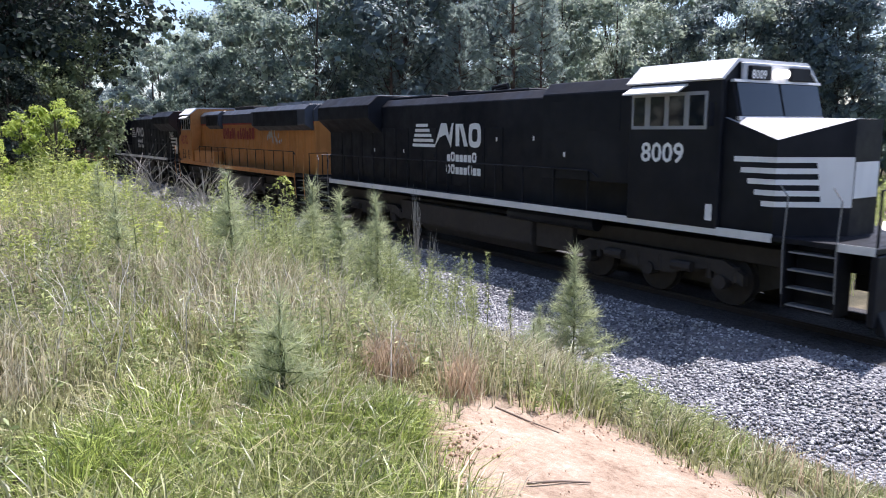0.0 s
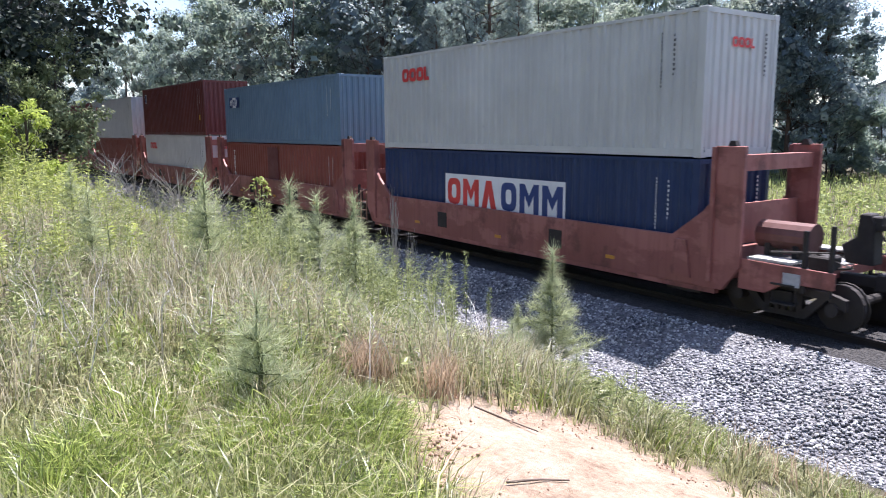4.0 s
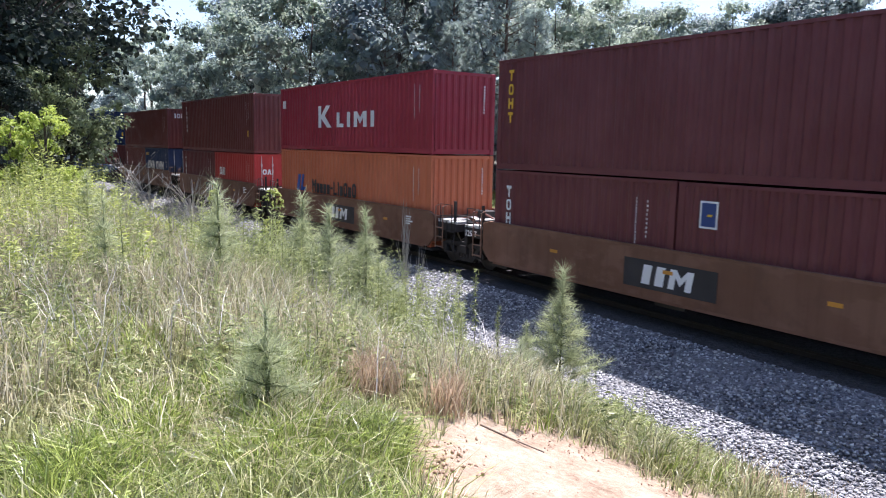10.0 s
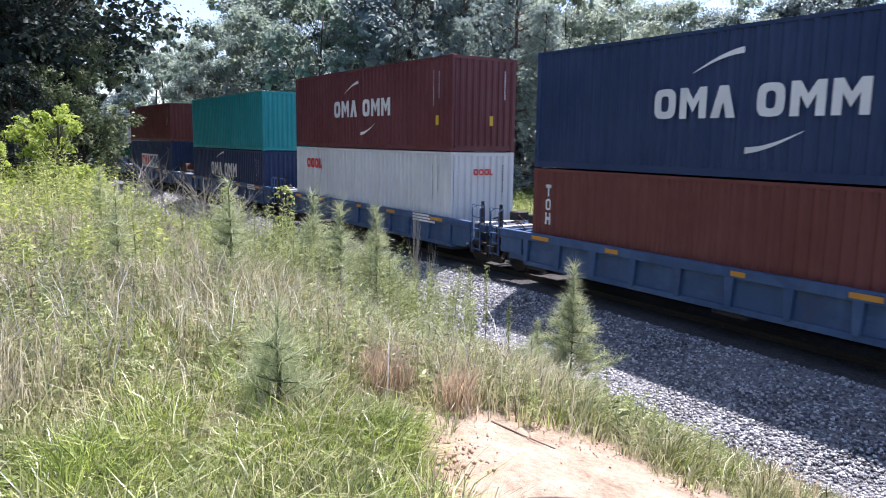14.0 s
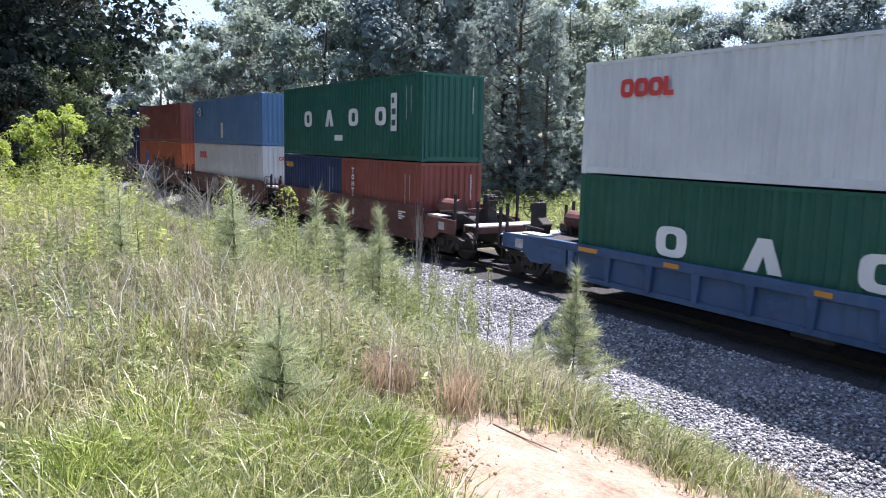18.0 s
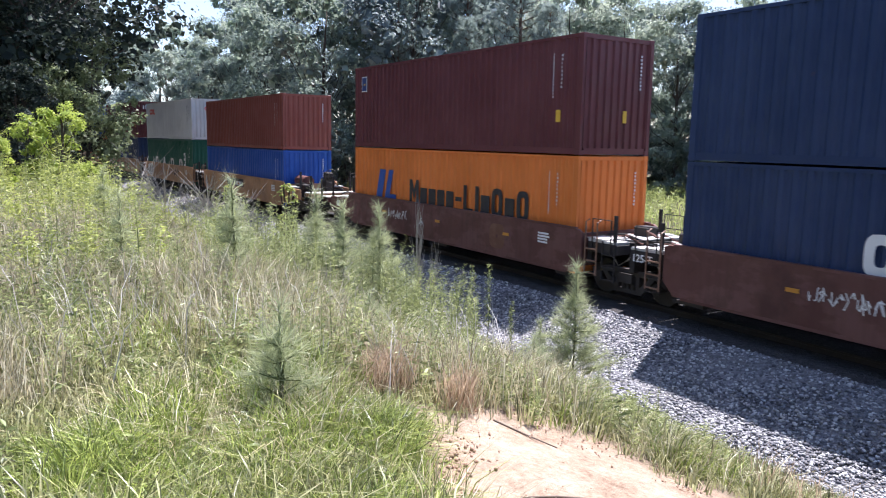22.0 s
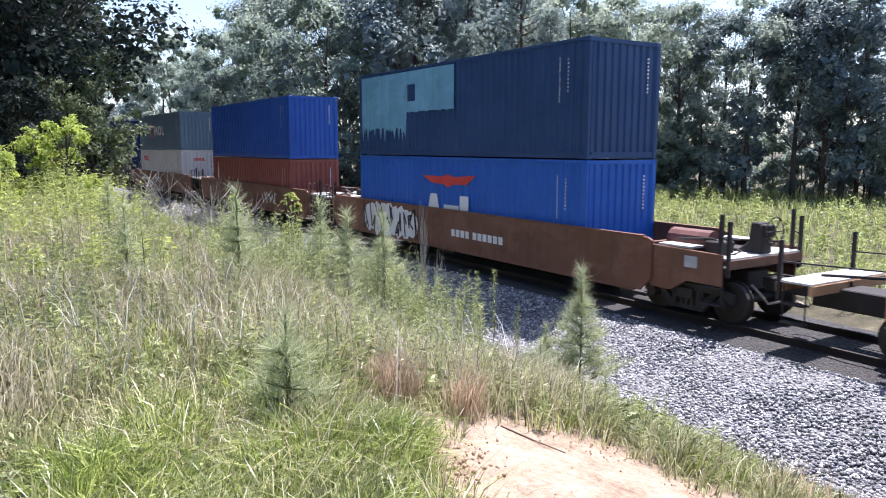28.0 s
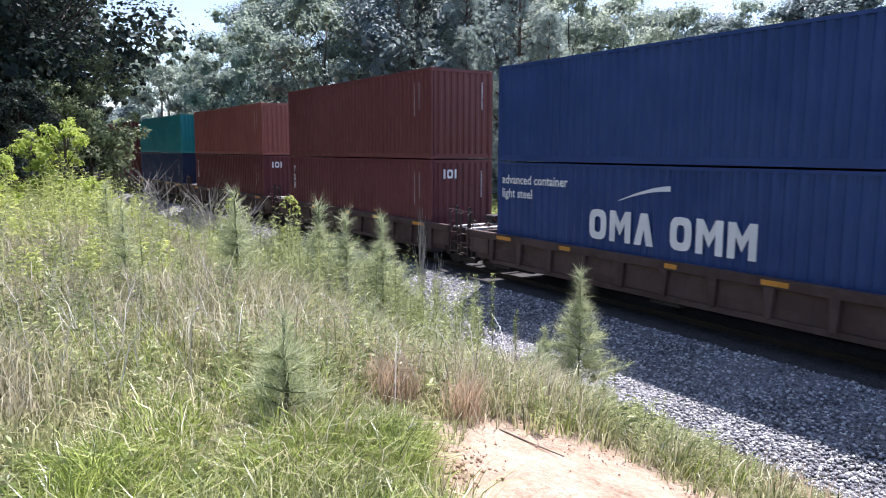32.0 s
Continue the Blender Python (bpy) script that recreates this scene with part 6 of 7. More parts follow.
# ---- plants ----
GRASS = leafy("fresh_grass", (0.035, 0.043, 0.015), (0.33, 0.345, 0.12), (0.76, 0.73, 0.42), 0.36, 0.4, 0.5, 0.22)
STRAW = leafy("dry_straw", (0.14, 0.115, 0.06), (0.64, 0.56, 0.33), (0.95, 0.90, 0.70), 0.3, 0.5, 0.3, 0.22)
DEADSTEM = leafy("bleached_stem", (0.34, 0.31, 0.27), (0.55, 0.52, 0.46), (0.78, 0.75, 0.68), 0.1)
WEED = leafy("weed_leaf", (0.03, 0.05, 0.016), (0.25, 0.31, 0.10), (0.64, 0.69, 0.30), 0.42, 0.4, 0.5, 0.42)
GOLDWEED = leafy("yellow_green_weed_leaf", (0.07, 0.095, 0.018), (0.37, 0.44, 0.085), (0.68, 0.73, 0.23), 0.45, 0.4, 0.5)
LUSH = leafy("lush_blade", (0.02, 0.038, 0.005), (0.18, 0.255, 0.035), (0.60, 0.68, 0.19), 0.38, 0.35, 0.5, 0.22)
RUSSET = leafy("russet_grass", (0.20, 0.125, 0.07), (0.46, 0.33, 0.205), (0.68, 0.54, 0.38), 0.45)
NEEDLE = leafy("pine_needle", (0.10, 0.135, 0.065), (0.37, 0.43, 0.22), (0.70, 0.74, 0.45), 0.55, 0.35, 0.5)
# bluish haze put into the woods' leaf colours, greenish highlights into the third
HAZENEEDLE = leafy("old_pine_needle", (0.12, 0.165, 0.18), (0.31, 0.40, 0.375), (0.58, 0.68, 0.57), 0.42, 0.5, 0.4)
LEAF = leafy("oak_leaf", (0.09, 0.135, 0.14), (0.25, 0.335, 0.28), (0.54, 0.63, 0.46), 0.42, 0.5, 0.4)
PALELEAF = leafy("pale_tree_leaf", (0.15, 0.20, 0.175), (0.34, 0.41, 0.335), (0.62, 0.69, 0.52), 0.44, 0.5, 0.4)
# a darker, bluer copy of LEAF with shade put into its colours
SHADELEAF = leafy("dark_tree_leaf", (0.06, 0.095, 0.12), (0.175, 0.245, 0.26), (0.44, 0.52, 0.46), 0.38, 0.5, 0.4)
# shade put into near-black leaf colours, sunlit specks into the third
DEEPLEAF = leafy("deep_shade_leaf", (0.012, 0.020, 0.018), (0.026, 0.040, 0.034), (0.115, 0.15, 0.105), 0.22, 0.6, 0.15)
OLIVELEAF = leafy("olive_tree_leaf", (0.05, 0.07, 0.03), (0.17, 0.22, 0.10), (0.44, 0.51, 0.27), 0.42, 0.5, 0.35)
SHRUB = leafy("bright_shrub_leaf", (0.14, 0.22, 0.02), (0.33, 0.44, 0.055), (0.58, 0.66, 0.16), 0.5)
FIELD = leafy("field_grass", (0.15, 0.20, 0.05), (0.32, 0.40, 0.11), (0.54, 0.59, 0.23), 0.45)
STEM = plain("green_stem", (0.10, 0.12, 0.04), 0.8)
TWIG = plain("grey_twig", (0.36, 0.33, 0.29), 0.9)
STICK = plain("weathered_stick", (0.17, 0.13, 0.10), 0.9)
BARK = bark("tree_bark", (0.085, 0.066, 0.052))
PINEBARK = bark("pine_bark", (0.13, 0.085, 0.060))


def blades(P, h, w, lean, curl, rng, d=None):
    """Tapered, bending blades rooted at P. Five corners and three triangles each."""
    n = len(P)
    a = rng.uniform(0, 6.283, n)
    side = np.stack([np.cos(a), np.sin(a), np.zeros(n)], 1) * (w / 2)[:, None]
    if d is None:
        b = rng.uniform(0, 6.283, n)
        d = np.stack([np.cos(b), np.sin(b), np.zeros(n)], 1)
    up = np.array([0, 0, 1.0])
    mid = P + up * (h * 0.62)[:, None] + d * (h * (lean * 0.4 + curl * 0.12))[:, None]
    tip = P + up * (h * (1 - curl * 0.5))[:, None] + d * (h * (lean + curl * 0.85))[:, None]
    V = np.stack([P - side, P + side, mid - side * 0.8, mid + side * 0.8, tip], 1).reshape(-1, 3)
    i = (np.arange(n) * 5)[:, None]
    F = np.concatenate([i + [0, 1, 3], i + [0, 3, 2], i + [2, 3, 4]])
    return V, F


def rot_rand(n, rng):
    q = rng.normal(size=(n, 4))
    q /= np.linalg.norm(q, axis=1)[:, None]
    w, x, y, z = q.T
    return np.stack([1 - 2 * (y * y + z * z), 2 * (x * y - z * w), 2 * (x * z + y * w), 2 * (x * y + z * w), 1 - 2 * (x * x + z * z), 2 * (y * z - x * w),
                     2 * (x * z - y * w), 2 * (y * z + x * w), 1 - 2 * (x * x + y * y)], 1).reshape(n, 3, 3)


def leaves(P, size, rng, slim=0.5, droop=0.0):
    """Bent diamond leaves at P, turned at random: two triangles each."""
    n = len(P)
    R = rot_rand(n, rng)
    base = np.array([(0, -0.5, 0), (slim * 0.5, 0.05, 0.10), (0, 0.5, 0), (-slim * 0.5, 0.05, 0.10)])
    V = np.einsum("nij,kj->nki", R, base) * size[:, None, None] + P[:, None, :]
    V[:, :, 2] -= droop
    i = (np.arange(n) * 4)[:, None]
    return V.reshape(-1, 3), np.concatenate([i + [0, 1, 2], i + [0, 2, 3]])


def facing_leaves(P, N, size, rng, slim=0.65):
    """Bent diamond leaves at P that turn their faces roughly towards N."""
    n = len(P)
    N = N + rng.normal(size=(n, 3)) * 0.55
    N /= np.linalg.norm(N, axis=1)[:, None] + 1e-9
    U = np.cross(N, rng.normal(size=(n, 3)))
    U /= np.linalg.norm(U, axis=1)[:, None] + 1e-9
    W = np.cross(N, U)
    h = (size / 2)[:, None]
    V = np.stack([P - U * h, P + W * h * slim + N * h * 0.2, P + U * h, P - W * h * slim + N * h * 0.2], 1).reshape(-1, 3)
    i = (np.arange(n) * 4)[:, None]
    return V, np.concatenate([i + [0, 1, 2], i + [0, 2, 3]])


def needles(P, D, length, width, count, rng, spread=0.8):
    """Tufts of thin triangles at P, pointing roughly along D."""
    n = len(P)
    P = np.repeat(P, count, 0)
    D = np.repeat(D, count, 0) + rng.normal(size=(n * count, 3)) * spread
    D /= np.linalg.norm(D, axis=1)[:, None] + 1e-9
    s = np.cross(D, rng.normal(size=D.shape))
    s *= (width / 2) / (np.linalg.norm(s, axis=1)[:, None] + 1e-9)
    L = length * rng.uniform(0.7, 1.1, len(P))[:, None]
    V = np.stack([P - s, P + s, P + D * L], 1).reshape(-1, 3)
    return V, np.arange(len(P) * 3).reshape(-1, 3)


def join(*pairs):
    V, F, k = [], [], 0
    for v, f in pairs:
        V.append(v)
        F.append(f + k)
        k += len(v)
    return np.concatenate(V), np.concatenate(F)


def broad_tree(seed, H, R, low, leaf_mat, size=0.20, count=9500, lumps=62, fill=1500, heart=0.62, broad=3.1):
    """Trunk, limbs and a crown of leafy boughs: each a dome of small leaves over a heart of larger ones."""
    rng = np.random.default_rng(seed)
    trunk, limbs = Geo(), Geo()
    lean = rng.uniform(-0.03, 0.03, 2) * H
    spine = [(lean[0] * u * u + 0.1 * math.sin(3 * u + seed), lean[1] * u * u + 0.1 * math.cos(4 * u + seed), H * 0.86 * u) for u in np.linspace(0, 1, 8)]
    spine[0] = (0, 0, -0.4)
    trunk.tube(spine, 0.016 * H, 8, 0.03)
    C, rad = [], []
    for i in range(lumps):
        u = low + (1 - low) * rng.random() ** 0.8
        k = math.sin(math.pi * min(1, (u - low) / (1 - low) * 0.82 + 0.14)) ** 0.7
        a = rng.uniform(0, 6.283)
        r = R * k * rng.uniform(0.2, 1.0) ** 0.5
        j = min(7, int(u * 7 * 0.8))
        start = Vector(spine[j])
        end = Vector((spine[j][0] + r * math.cos(a), spine[j][1] + r * math.sin(a), H * u + rng.uniform(-0.3, 0.3)))
        midp = start.lerp(end, 0.5) + Vector((0, 0, -0.06 * r))
        if i % 2 == 0:
            limbs.tube([start, midp, end], 0.0045 * H * (1.2 - u), 5, 0.012)
        C.append(end)
        rad.append(R * rng.uniform(0.17, 0.36))
    C, rad = np.array(C), np.array(rad)
    wt = rad ** 2 / (rad ** 2).sum()
    idx = rng.choice(lumps, count, p=wt)
    g = rng.normal(size=(count, 3)) + (0, 0, 0.75)
    g /= np.linalg.norm(g, axis=1)[:, None]
    P = C[idx] + g * (rad[idx] * (0.72 + 0.42 * rng.random(count) ** 1.6))[:, None] * (1, 1, 0.72)
    small = facing_leaves(P, g * 0.7 + (0, 0, 0.6), size * rng.uniform(0.6, 1.35, count), rng)
    idx = rng.choice(lumps, fill, p=wt)
    g = rng.normal(size=(fill, 3))
    g /= np.linalg.norm(g, axis=1)[:, None]
    P = C[idx] + g * (rad[idx] * heart * rng.random(fill) ** 0.5)[:, None] * (1, 1, 0.7)
    large = facing_leaves(P, g * 0.6 + (0, 0, 0.3), size * broad * rng.uniform(0.6, 1.3, fill), rng, 0.8)
    V, F = join(small, large)
    return trunk.mesh("trunk", BARK, smooth=True), limbs.mesh("branchwork", BARK), bulk("crown", V, F, leaf_mat)


def pine_tree(seed, H, R, low, mat, tufts=4, count=13, length=0.42, width=0.035, gap=0.62):
    rng = np.random.default_rng(seed)
    trunk, limbs = Geo(), Geo()
    trunk.tube([(0, 0, -0.3), (0.05, 0.02, H * 0.4), (0.0, 0.06, H * 0.75), (0.02, 0, H)], 0.011 * H, 8, 0.02)
    P, D = [], []
    z = H * low
    while z < H * 0.985:
        u = (z / H - low) / (1 - low)
        n = int(rng.integers(4, 7))
        for i in range(n):
            a = 6.283 * i / n + rng.uniform(-0.4, 0.4)
            r = R * (1 - u) ** 0.75 * rng.uniform(0.65, 1.1) + 0.2
            d = np.array([math.cos(a), math.sin(a), 0.12 + 0.5 * u])
            s, e = np.array([0, 0, z]), np.array([0, 0, z]) + d * r
            m = (s + e) / 2 + (0, 0, -0.05 * r)
            limbs.tube([s, m, e], 0.02 + 0.006 * r, 4, 0.008)
            for k in range(tufts + int(r)):
                q = rng.uniform(0.35, 1.0)
                p = s * (1 - q) + e * q + rng.normal(size=3) * 0.16 * (0.4 + r * 0.25)
                P.append(p)
                D.append(d * 0.7 + (0, 0, 0.5))
        z += gap * (1.05 - 0.55 * u)
    P.append(np.array([0.02, 0, H]))
    D.append(np.array([0, 0, 1.0]))
    V, F = needles(np.array(P), np.array(D), length, width, count, rng, 0.62)
    return trunk.mesh("trunk", PINEBARK, smooth=True), limbs.mesh("branchwork", PINEBARK), bulk("crown", V, F, mat)


def plant(name, meshes, label, category, group, x, y, turn, size=1.0, sink=0.0):
    t = thing(name, label, category, group)
    t.matrix_basis = pose(x, y, ground_z(x, y) - sink, 0, 0, turn) @ Matrix.Diagonal((size, size, size, 1))
    for me in meshes:
        ob = new(me.name.split(".")[0], me)
        ob.parent = t
        if ob.name.startswith(("branchwork", "leaves")):
            tagged(ob, kind="stuff")
    return t


def build_woods():
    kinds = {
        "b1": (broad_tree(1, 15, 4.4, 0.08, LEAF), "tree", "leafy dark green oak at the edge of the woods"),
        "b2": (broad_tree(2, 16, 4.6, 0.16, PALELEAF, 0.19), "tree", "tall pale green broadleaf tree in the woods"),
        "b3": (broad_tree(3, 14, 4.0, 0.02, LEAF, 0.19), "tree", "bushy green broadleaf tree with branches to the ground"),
        "b4": (broad_tree(4, 15, 4.6, 0.08, SHADELEAF), "tree", "tree in the woods, shade put into dark leaf colours"),
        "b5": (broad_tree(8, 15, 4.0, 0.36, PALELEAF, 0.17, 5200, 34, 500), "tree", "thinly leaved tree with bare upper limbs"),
        "p1": (pine_tree(5, 15, 3.4, 0.05, HAZENEEDLE, 6, 16, 0.36, 0.045), "pine", "blue-green pine tree at the edge of the woods"),
        "p2": (pine_tree(6, 12, 3.1, 0.03, HAZENEEDLE, 6, 22, 0.34, 0.036), "pine", "young light green pine tree with branches to the ground"),
        "p3": (pine_tree(7, 18, 3.6, 0.25, HAZENEEDLE, 6, 20, 0.38, 0.045), "pine", "tall pine tree with a bare lower trunk"),
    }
    # kind, x, y, turn, size
    spots = [
        ("b1", -46, 19.5, 10, 0.95), ("p2", -50, 20.5, 40, 0.85), ("b3", -56, 19.5, 80, 0.9), ("b1", -62, 19, 200, 0.95), ("p2", -66, 17.5, 15, 0.8), ("b3", -72, 18, 150, 0.85),
        ("b4", -44, 25, 30, 1.2), ("b1", -50, 26, 60, 1.3), ("b4", -57, 26, 100, 1.25), ("b2", -64, 25, 20, 1.2), ("b4", -72, 24, 70, 1.1), ("b1", -80, 21, 10, 0.72), ("b2", -90, 19, 50, 0.78),
        ("b4", -86, 26, 0, 0.86), ("b1", -100, 20, 30, 0.8), ("b4", -112, 18, 90, 0.9), ("b3", -96, 25, 120, 0.78), ("b1", -125, 16, 0, 1.0),
        ("p1", -39.5, 26.5, 0, 1.0), ("p1", -36.5, 28.5, 130, 1.08), ("p2", -37.5, 25.2, 60, 0.9), ("p1", -42, 23, 220, 0.95), ("p2", -34.6, 29.2, 170, 0.95),
        ("b5", -35, 36, 40, 1.1), ("b2", -38, 34, 70, 1.1), ("b4", -44, 33, 30, 1.35), ("b4", -51, 34, 10, 1.4), ("b1", -58, 34, 190, 1.45), ("b4", -66, 33, 50, 1.35),
        ("b2", -33, 39, 0, 0.95), ("b4", -31, 41, 140, 0.95), ("b5", -29, 40.5, 200, 1.0), ("b3", -34.5, 37.5, 20, 0.75), ("b1", -37, 40, 100, 0.9), ("b3", -31.5, 39.5, 10, 0.6),
        ("b4", -27, 42.5, 60, 1.0), ("p3", -25.5, 43, 0, 1.0), ("b4", -24.6, 43.5, 150, 1.05), ("p3", -24.2, 44.5, 90, 0.95), ("b3", -23.6, 45, 230, 0.75), ("b4", -26, 44, 20, 0.95),
        ("b2", -13, 45, 80, 0.8), ("b1", -16, 47, 40, 0.85), ("b2", -12, 48, 170, 0.9), ("b4", -7, 48, 0, 0.9), ("b1", -1, 49, 30, 0.95), ("b2", 7, 50, 60, 0.95),
        ("b2", -44, 44, 60, 0.95), ("b4", -38, 48, 90, 0.9), ("b1", -50, 42, 0, 1.15), ("b4", -33, 52, 45, 0.8), ("b2", -56, 42, 15, 1.25), ("b1", -64, 42, 120, 1.35),
        ("b1", -33, 55, 100, 0.75), ("b2", -20, 56, 10, 0.7), ("b4", -46, 52, 10, 1.0), ("b1", -60, 52, 60, 1.25),
    ]
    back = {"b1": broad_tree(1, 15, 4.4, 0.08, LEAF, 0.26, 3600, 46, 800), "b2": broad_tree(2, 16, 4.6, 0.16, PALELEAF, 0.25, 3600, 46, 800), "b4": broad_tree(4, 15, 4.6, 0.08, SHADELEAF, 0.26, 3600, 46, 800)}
    for kind, x, y, turn, size in spots:
        meshes, cat, label = kinds[kind]
        if kind in back and (y > 47 or x > -18 or (y > 30 and x < -40) or x < -84):
            meshes = back[kind]
        if x > -40 and y > 32:
            size *= 0.80
        elif x < -75:
            size *= 1.27
        elif x < -54:
            size *= 1.06
        plant("pine_tree" if cat == "pine" else "tree", meshes, label, cat, "woods beyond the track", x, y, turn, size)
    # undergrowth along and inside the woods
    rng = np.random.default_rng(77)
    # the first bush takes the leaf colours darkened for shade
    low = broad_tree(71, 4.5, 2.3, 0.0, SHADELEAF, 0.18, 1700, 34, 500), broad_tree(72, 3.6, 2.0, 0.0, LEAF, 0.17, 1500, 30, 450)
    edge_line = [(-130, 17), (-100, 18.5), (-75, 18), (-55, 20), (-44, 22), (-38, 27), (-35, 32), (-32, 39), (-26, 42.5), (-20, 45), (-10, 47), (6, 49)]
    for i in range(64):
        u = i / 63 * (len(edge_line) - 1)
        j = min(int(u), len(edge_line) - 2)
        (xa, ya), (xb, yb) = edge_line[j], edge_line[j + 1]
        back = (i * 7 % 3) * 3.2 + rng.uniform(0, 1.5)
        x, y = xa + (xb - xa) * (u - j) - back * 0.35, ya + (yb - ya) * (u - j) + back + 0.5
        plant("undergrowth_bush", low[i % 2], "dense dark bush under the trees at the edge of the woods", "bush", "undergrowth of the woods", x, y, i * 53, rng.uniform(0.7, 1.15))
    for x, y, turn, size in ((-92, 15.8, 0, 1.7), (-99, 15.6, 80, 1.9), (-106, 15.2, 160, 1.9), (-114, 14.6, 220, 2.0), (-124, 13.6, 300, 2.0)):
        plant("undergrowth_bush", low[0], "dense dark bush under the trees at the edge of the woods", "bush", "undergrowth of the woods", x, y, turn, size)
    # the trees on the near side of the track, shade put into their near-black leaves
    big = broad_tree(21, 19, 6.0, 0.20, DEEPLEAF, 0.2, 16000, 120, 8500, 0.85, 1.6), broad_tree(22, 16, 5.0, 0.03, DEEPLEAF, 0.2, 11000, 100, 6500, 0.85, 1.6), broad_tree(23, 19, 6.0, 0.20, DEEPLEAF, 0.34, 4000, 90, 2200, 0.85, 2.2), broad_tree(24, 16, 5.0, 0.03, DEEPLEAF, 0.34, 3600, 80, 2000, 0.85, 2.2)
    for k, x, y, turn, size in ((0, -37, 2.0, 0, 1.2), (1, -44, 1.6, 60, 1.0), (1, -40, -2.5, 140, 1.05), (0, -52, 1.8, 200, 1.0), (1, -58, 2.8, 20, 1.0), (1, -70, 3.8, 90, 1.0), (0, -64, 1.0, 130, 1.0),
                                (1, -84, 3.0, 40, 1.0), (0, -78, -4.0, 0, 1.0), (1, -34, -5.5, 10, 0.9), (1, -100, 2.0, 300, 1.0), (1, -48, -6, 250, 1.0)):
        plant("tree", big[k] if x > -46 else big[k + 2], "dense tree on the bank, shade put into near-black leaves", "tree", "trees on the bank", x, y, turn, size)
    edge = broad_tree(31, 6.5, 2.2, 0.02, OLIVELEAF, 0.13, 5200, 60, 1400, 0.7, 2.0)
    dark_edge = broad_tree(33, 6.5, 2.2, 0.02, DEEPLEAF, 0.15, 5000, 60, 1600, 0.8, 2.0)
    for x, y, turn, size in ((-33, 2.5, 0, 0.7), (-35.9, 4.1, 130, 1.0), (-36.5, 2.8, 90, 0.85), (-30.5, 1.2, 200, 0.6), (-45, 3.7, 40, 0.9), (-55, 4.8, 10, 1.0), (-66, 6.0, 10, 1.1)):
        plant("young_tree", edge if x in (-33, -35.9) else dark_edge, "pale green bushy young tree by the track" if x in (-33, -35.9) else "bushy young tree by the track, shade put into dark leaves", "tree", "bushes on the bank", x, y, turn, size)
    bush = broad_tree(41, 2.5, 0.75, 0.1, SHRUB, 0.075, 1900, 34, 120)
    for x, y, turn, size in ((-21.5, 1.75, 0, 0.95), (-22.0, 1.2, 200, 0.8), (-19.5, 0.4, 90, 0.62), (-18.2, 2.2, 160, 0.42)):
        plant("shrub", bush, "bright yellow-green leafy shrub on the bank", "shrub", "bushes on the bank", x, y, turn, size)
    # unseen trees added at the back of the camera to keep sky light off the train
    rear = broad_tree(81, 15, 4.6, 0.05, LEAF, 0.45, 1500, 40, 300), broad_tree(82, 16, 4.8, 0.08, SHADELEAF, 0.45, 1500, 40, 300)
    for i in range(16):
        plant("tree", rear[i % 2], "unseen tree added behind the bank to block sky light", "tree", "woods behind the bank", -34 + i * 5.0, -17 - 3 * math.sin(i * 2.1), i * 47, 1.0)


def build_house():
    """A white boarded house beyond the meadow, half hidden by the woods."""
    x, y = -27.2, 60.2
    h = thing("house", "white boarded house with a grey gable roof beyond the meadow", "house", m=pose(x, y, ground_z(x, y) - 0.1, 0, 0, 24))
    white, grey = paint("white_siding", (0.74, 0.74, 0.72), 0.1), plain("grey_shingle", (0.16, 0.16, 0.165), 0.9)
    part("wall", Geo().prism([(-4.5, 0), (4.5, 0), (4.5, 4.3), (0, 6.5), (-4.5, 4.3)], 0, 9.0), white, h)
    for i in range(26):
        z = 0.25 + i * 0.24
        w = 4.5 if z < 4.1 else max(0.3, 4.5 * (6.45 - z - 0.2) / 2.2)
        part("siding_board", Geo().prism([(-0.035, 0), (0, 0), (0, 0.25), (-0.012, 0.25)], -w, w, "x"), white, h, at=pose(0, 0, z))
    for sx in (-1, 1):
        part("roof", Geo().prism([(0, 6.5), (4.9, 4.1), (4.9, 4.28), (0, 6.7)], -0.4, 9.4), grey, h, at=pose(0, 0 if sx > 0 else 9.0, 0, 0, 0, 0 if sx > 0 else 180))
    for q in (-2.2, 2.2):
        w = part("window", Geo().box(-0.55, 0.55, -0.07, -0.04, 1.2, 2.7), GLASS, h, at=pose(q, 0, 0))
        part("frame", Geo().box(-0.63, -0.55, -0.09, 0, 1.12, 2.78).box(0.55, 0.63, -0.09, 0, 1.12, 2.78).box(-0.55, 0.55, -0.09, 0, 1.12, 1.2).box(-0.55, 0.55, -0.09, 0, 2.7, 2.78).box(-0.55, 0.55, -0.085, 0, 1.92, 1.98), white, w)


def clay(x, y):
    """How far inside the bare clay patch a place lies (under 0: inside)."""
    dx, dy = x - CLAY[0], y - CLAY[1]
    c, s = math.cos(radians(CLAY_TURN)), math.sin(radians(CLAY_TURN))
    return math.hypot(0.57 * (c * dx - s * dy), 0.80 * (s * dx + c * dy)) - 0.74


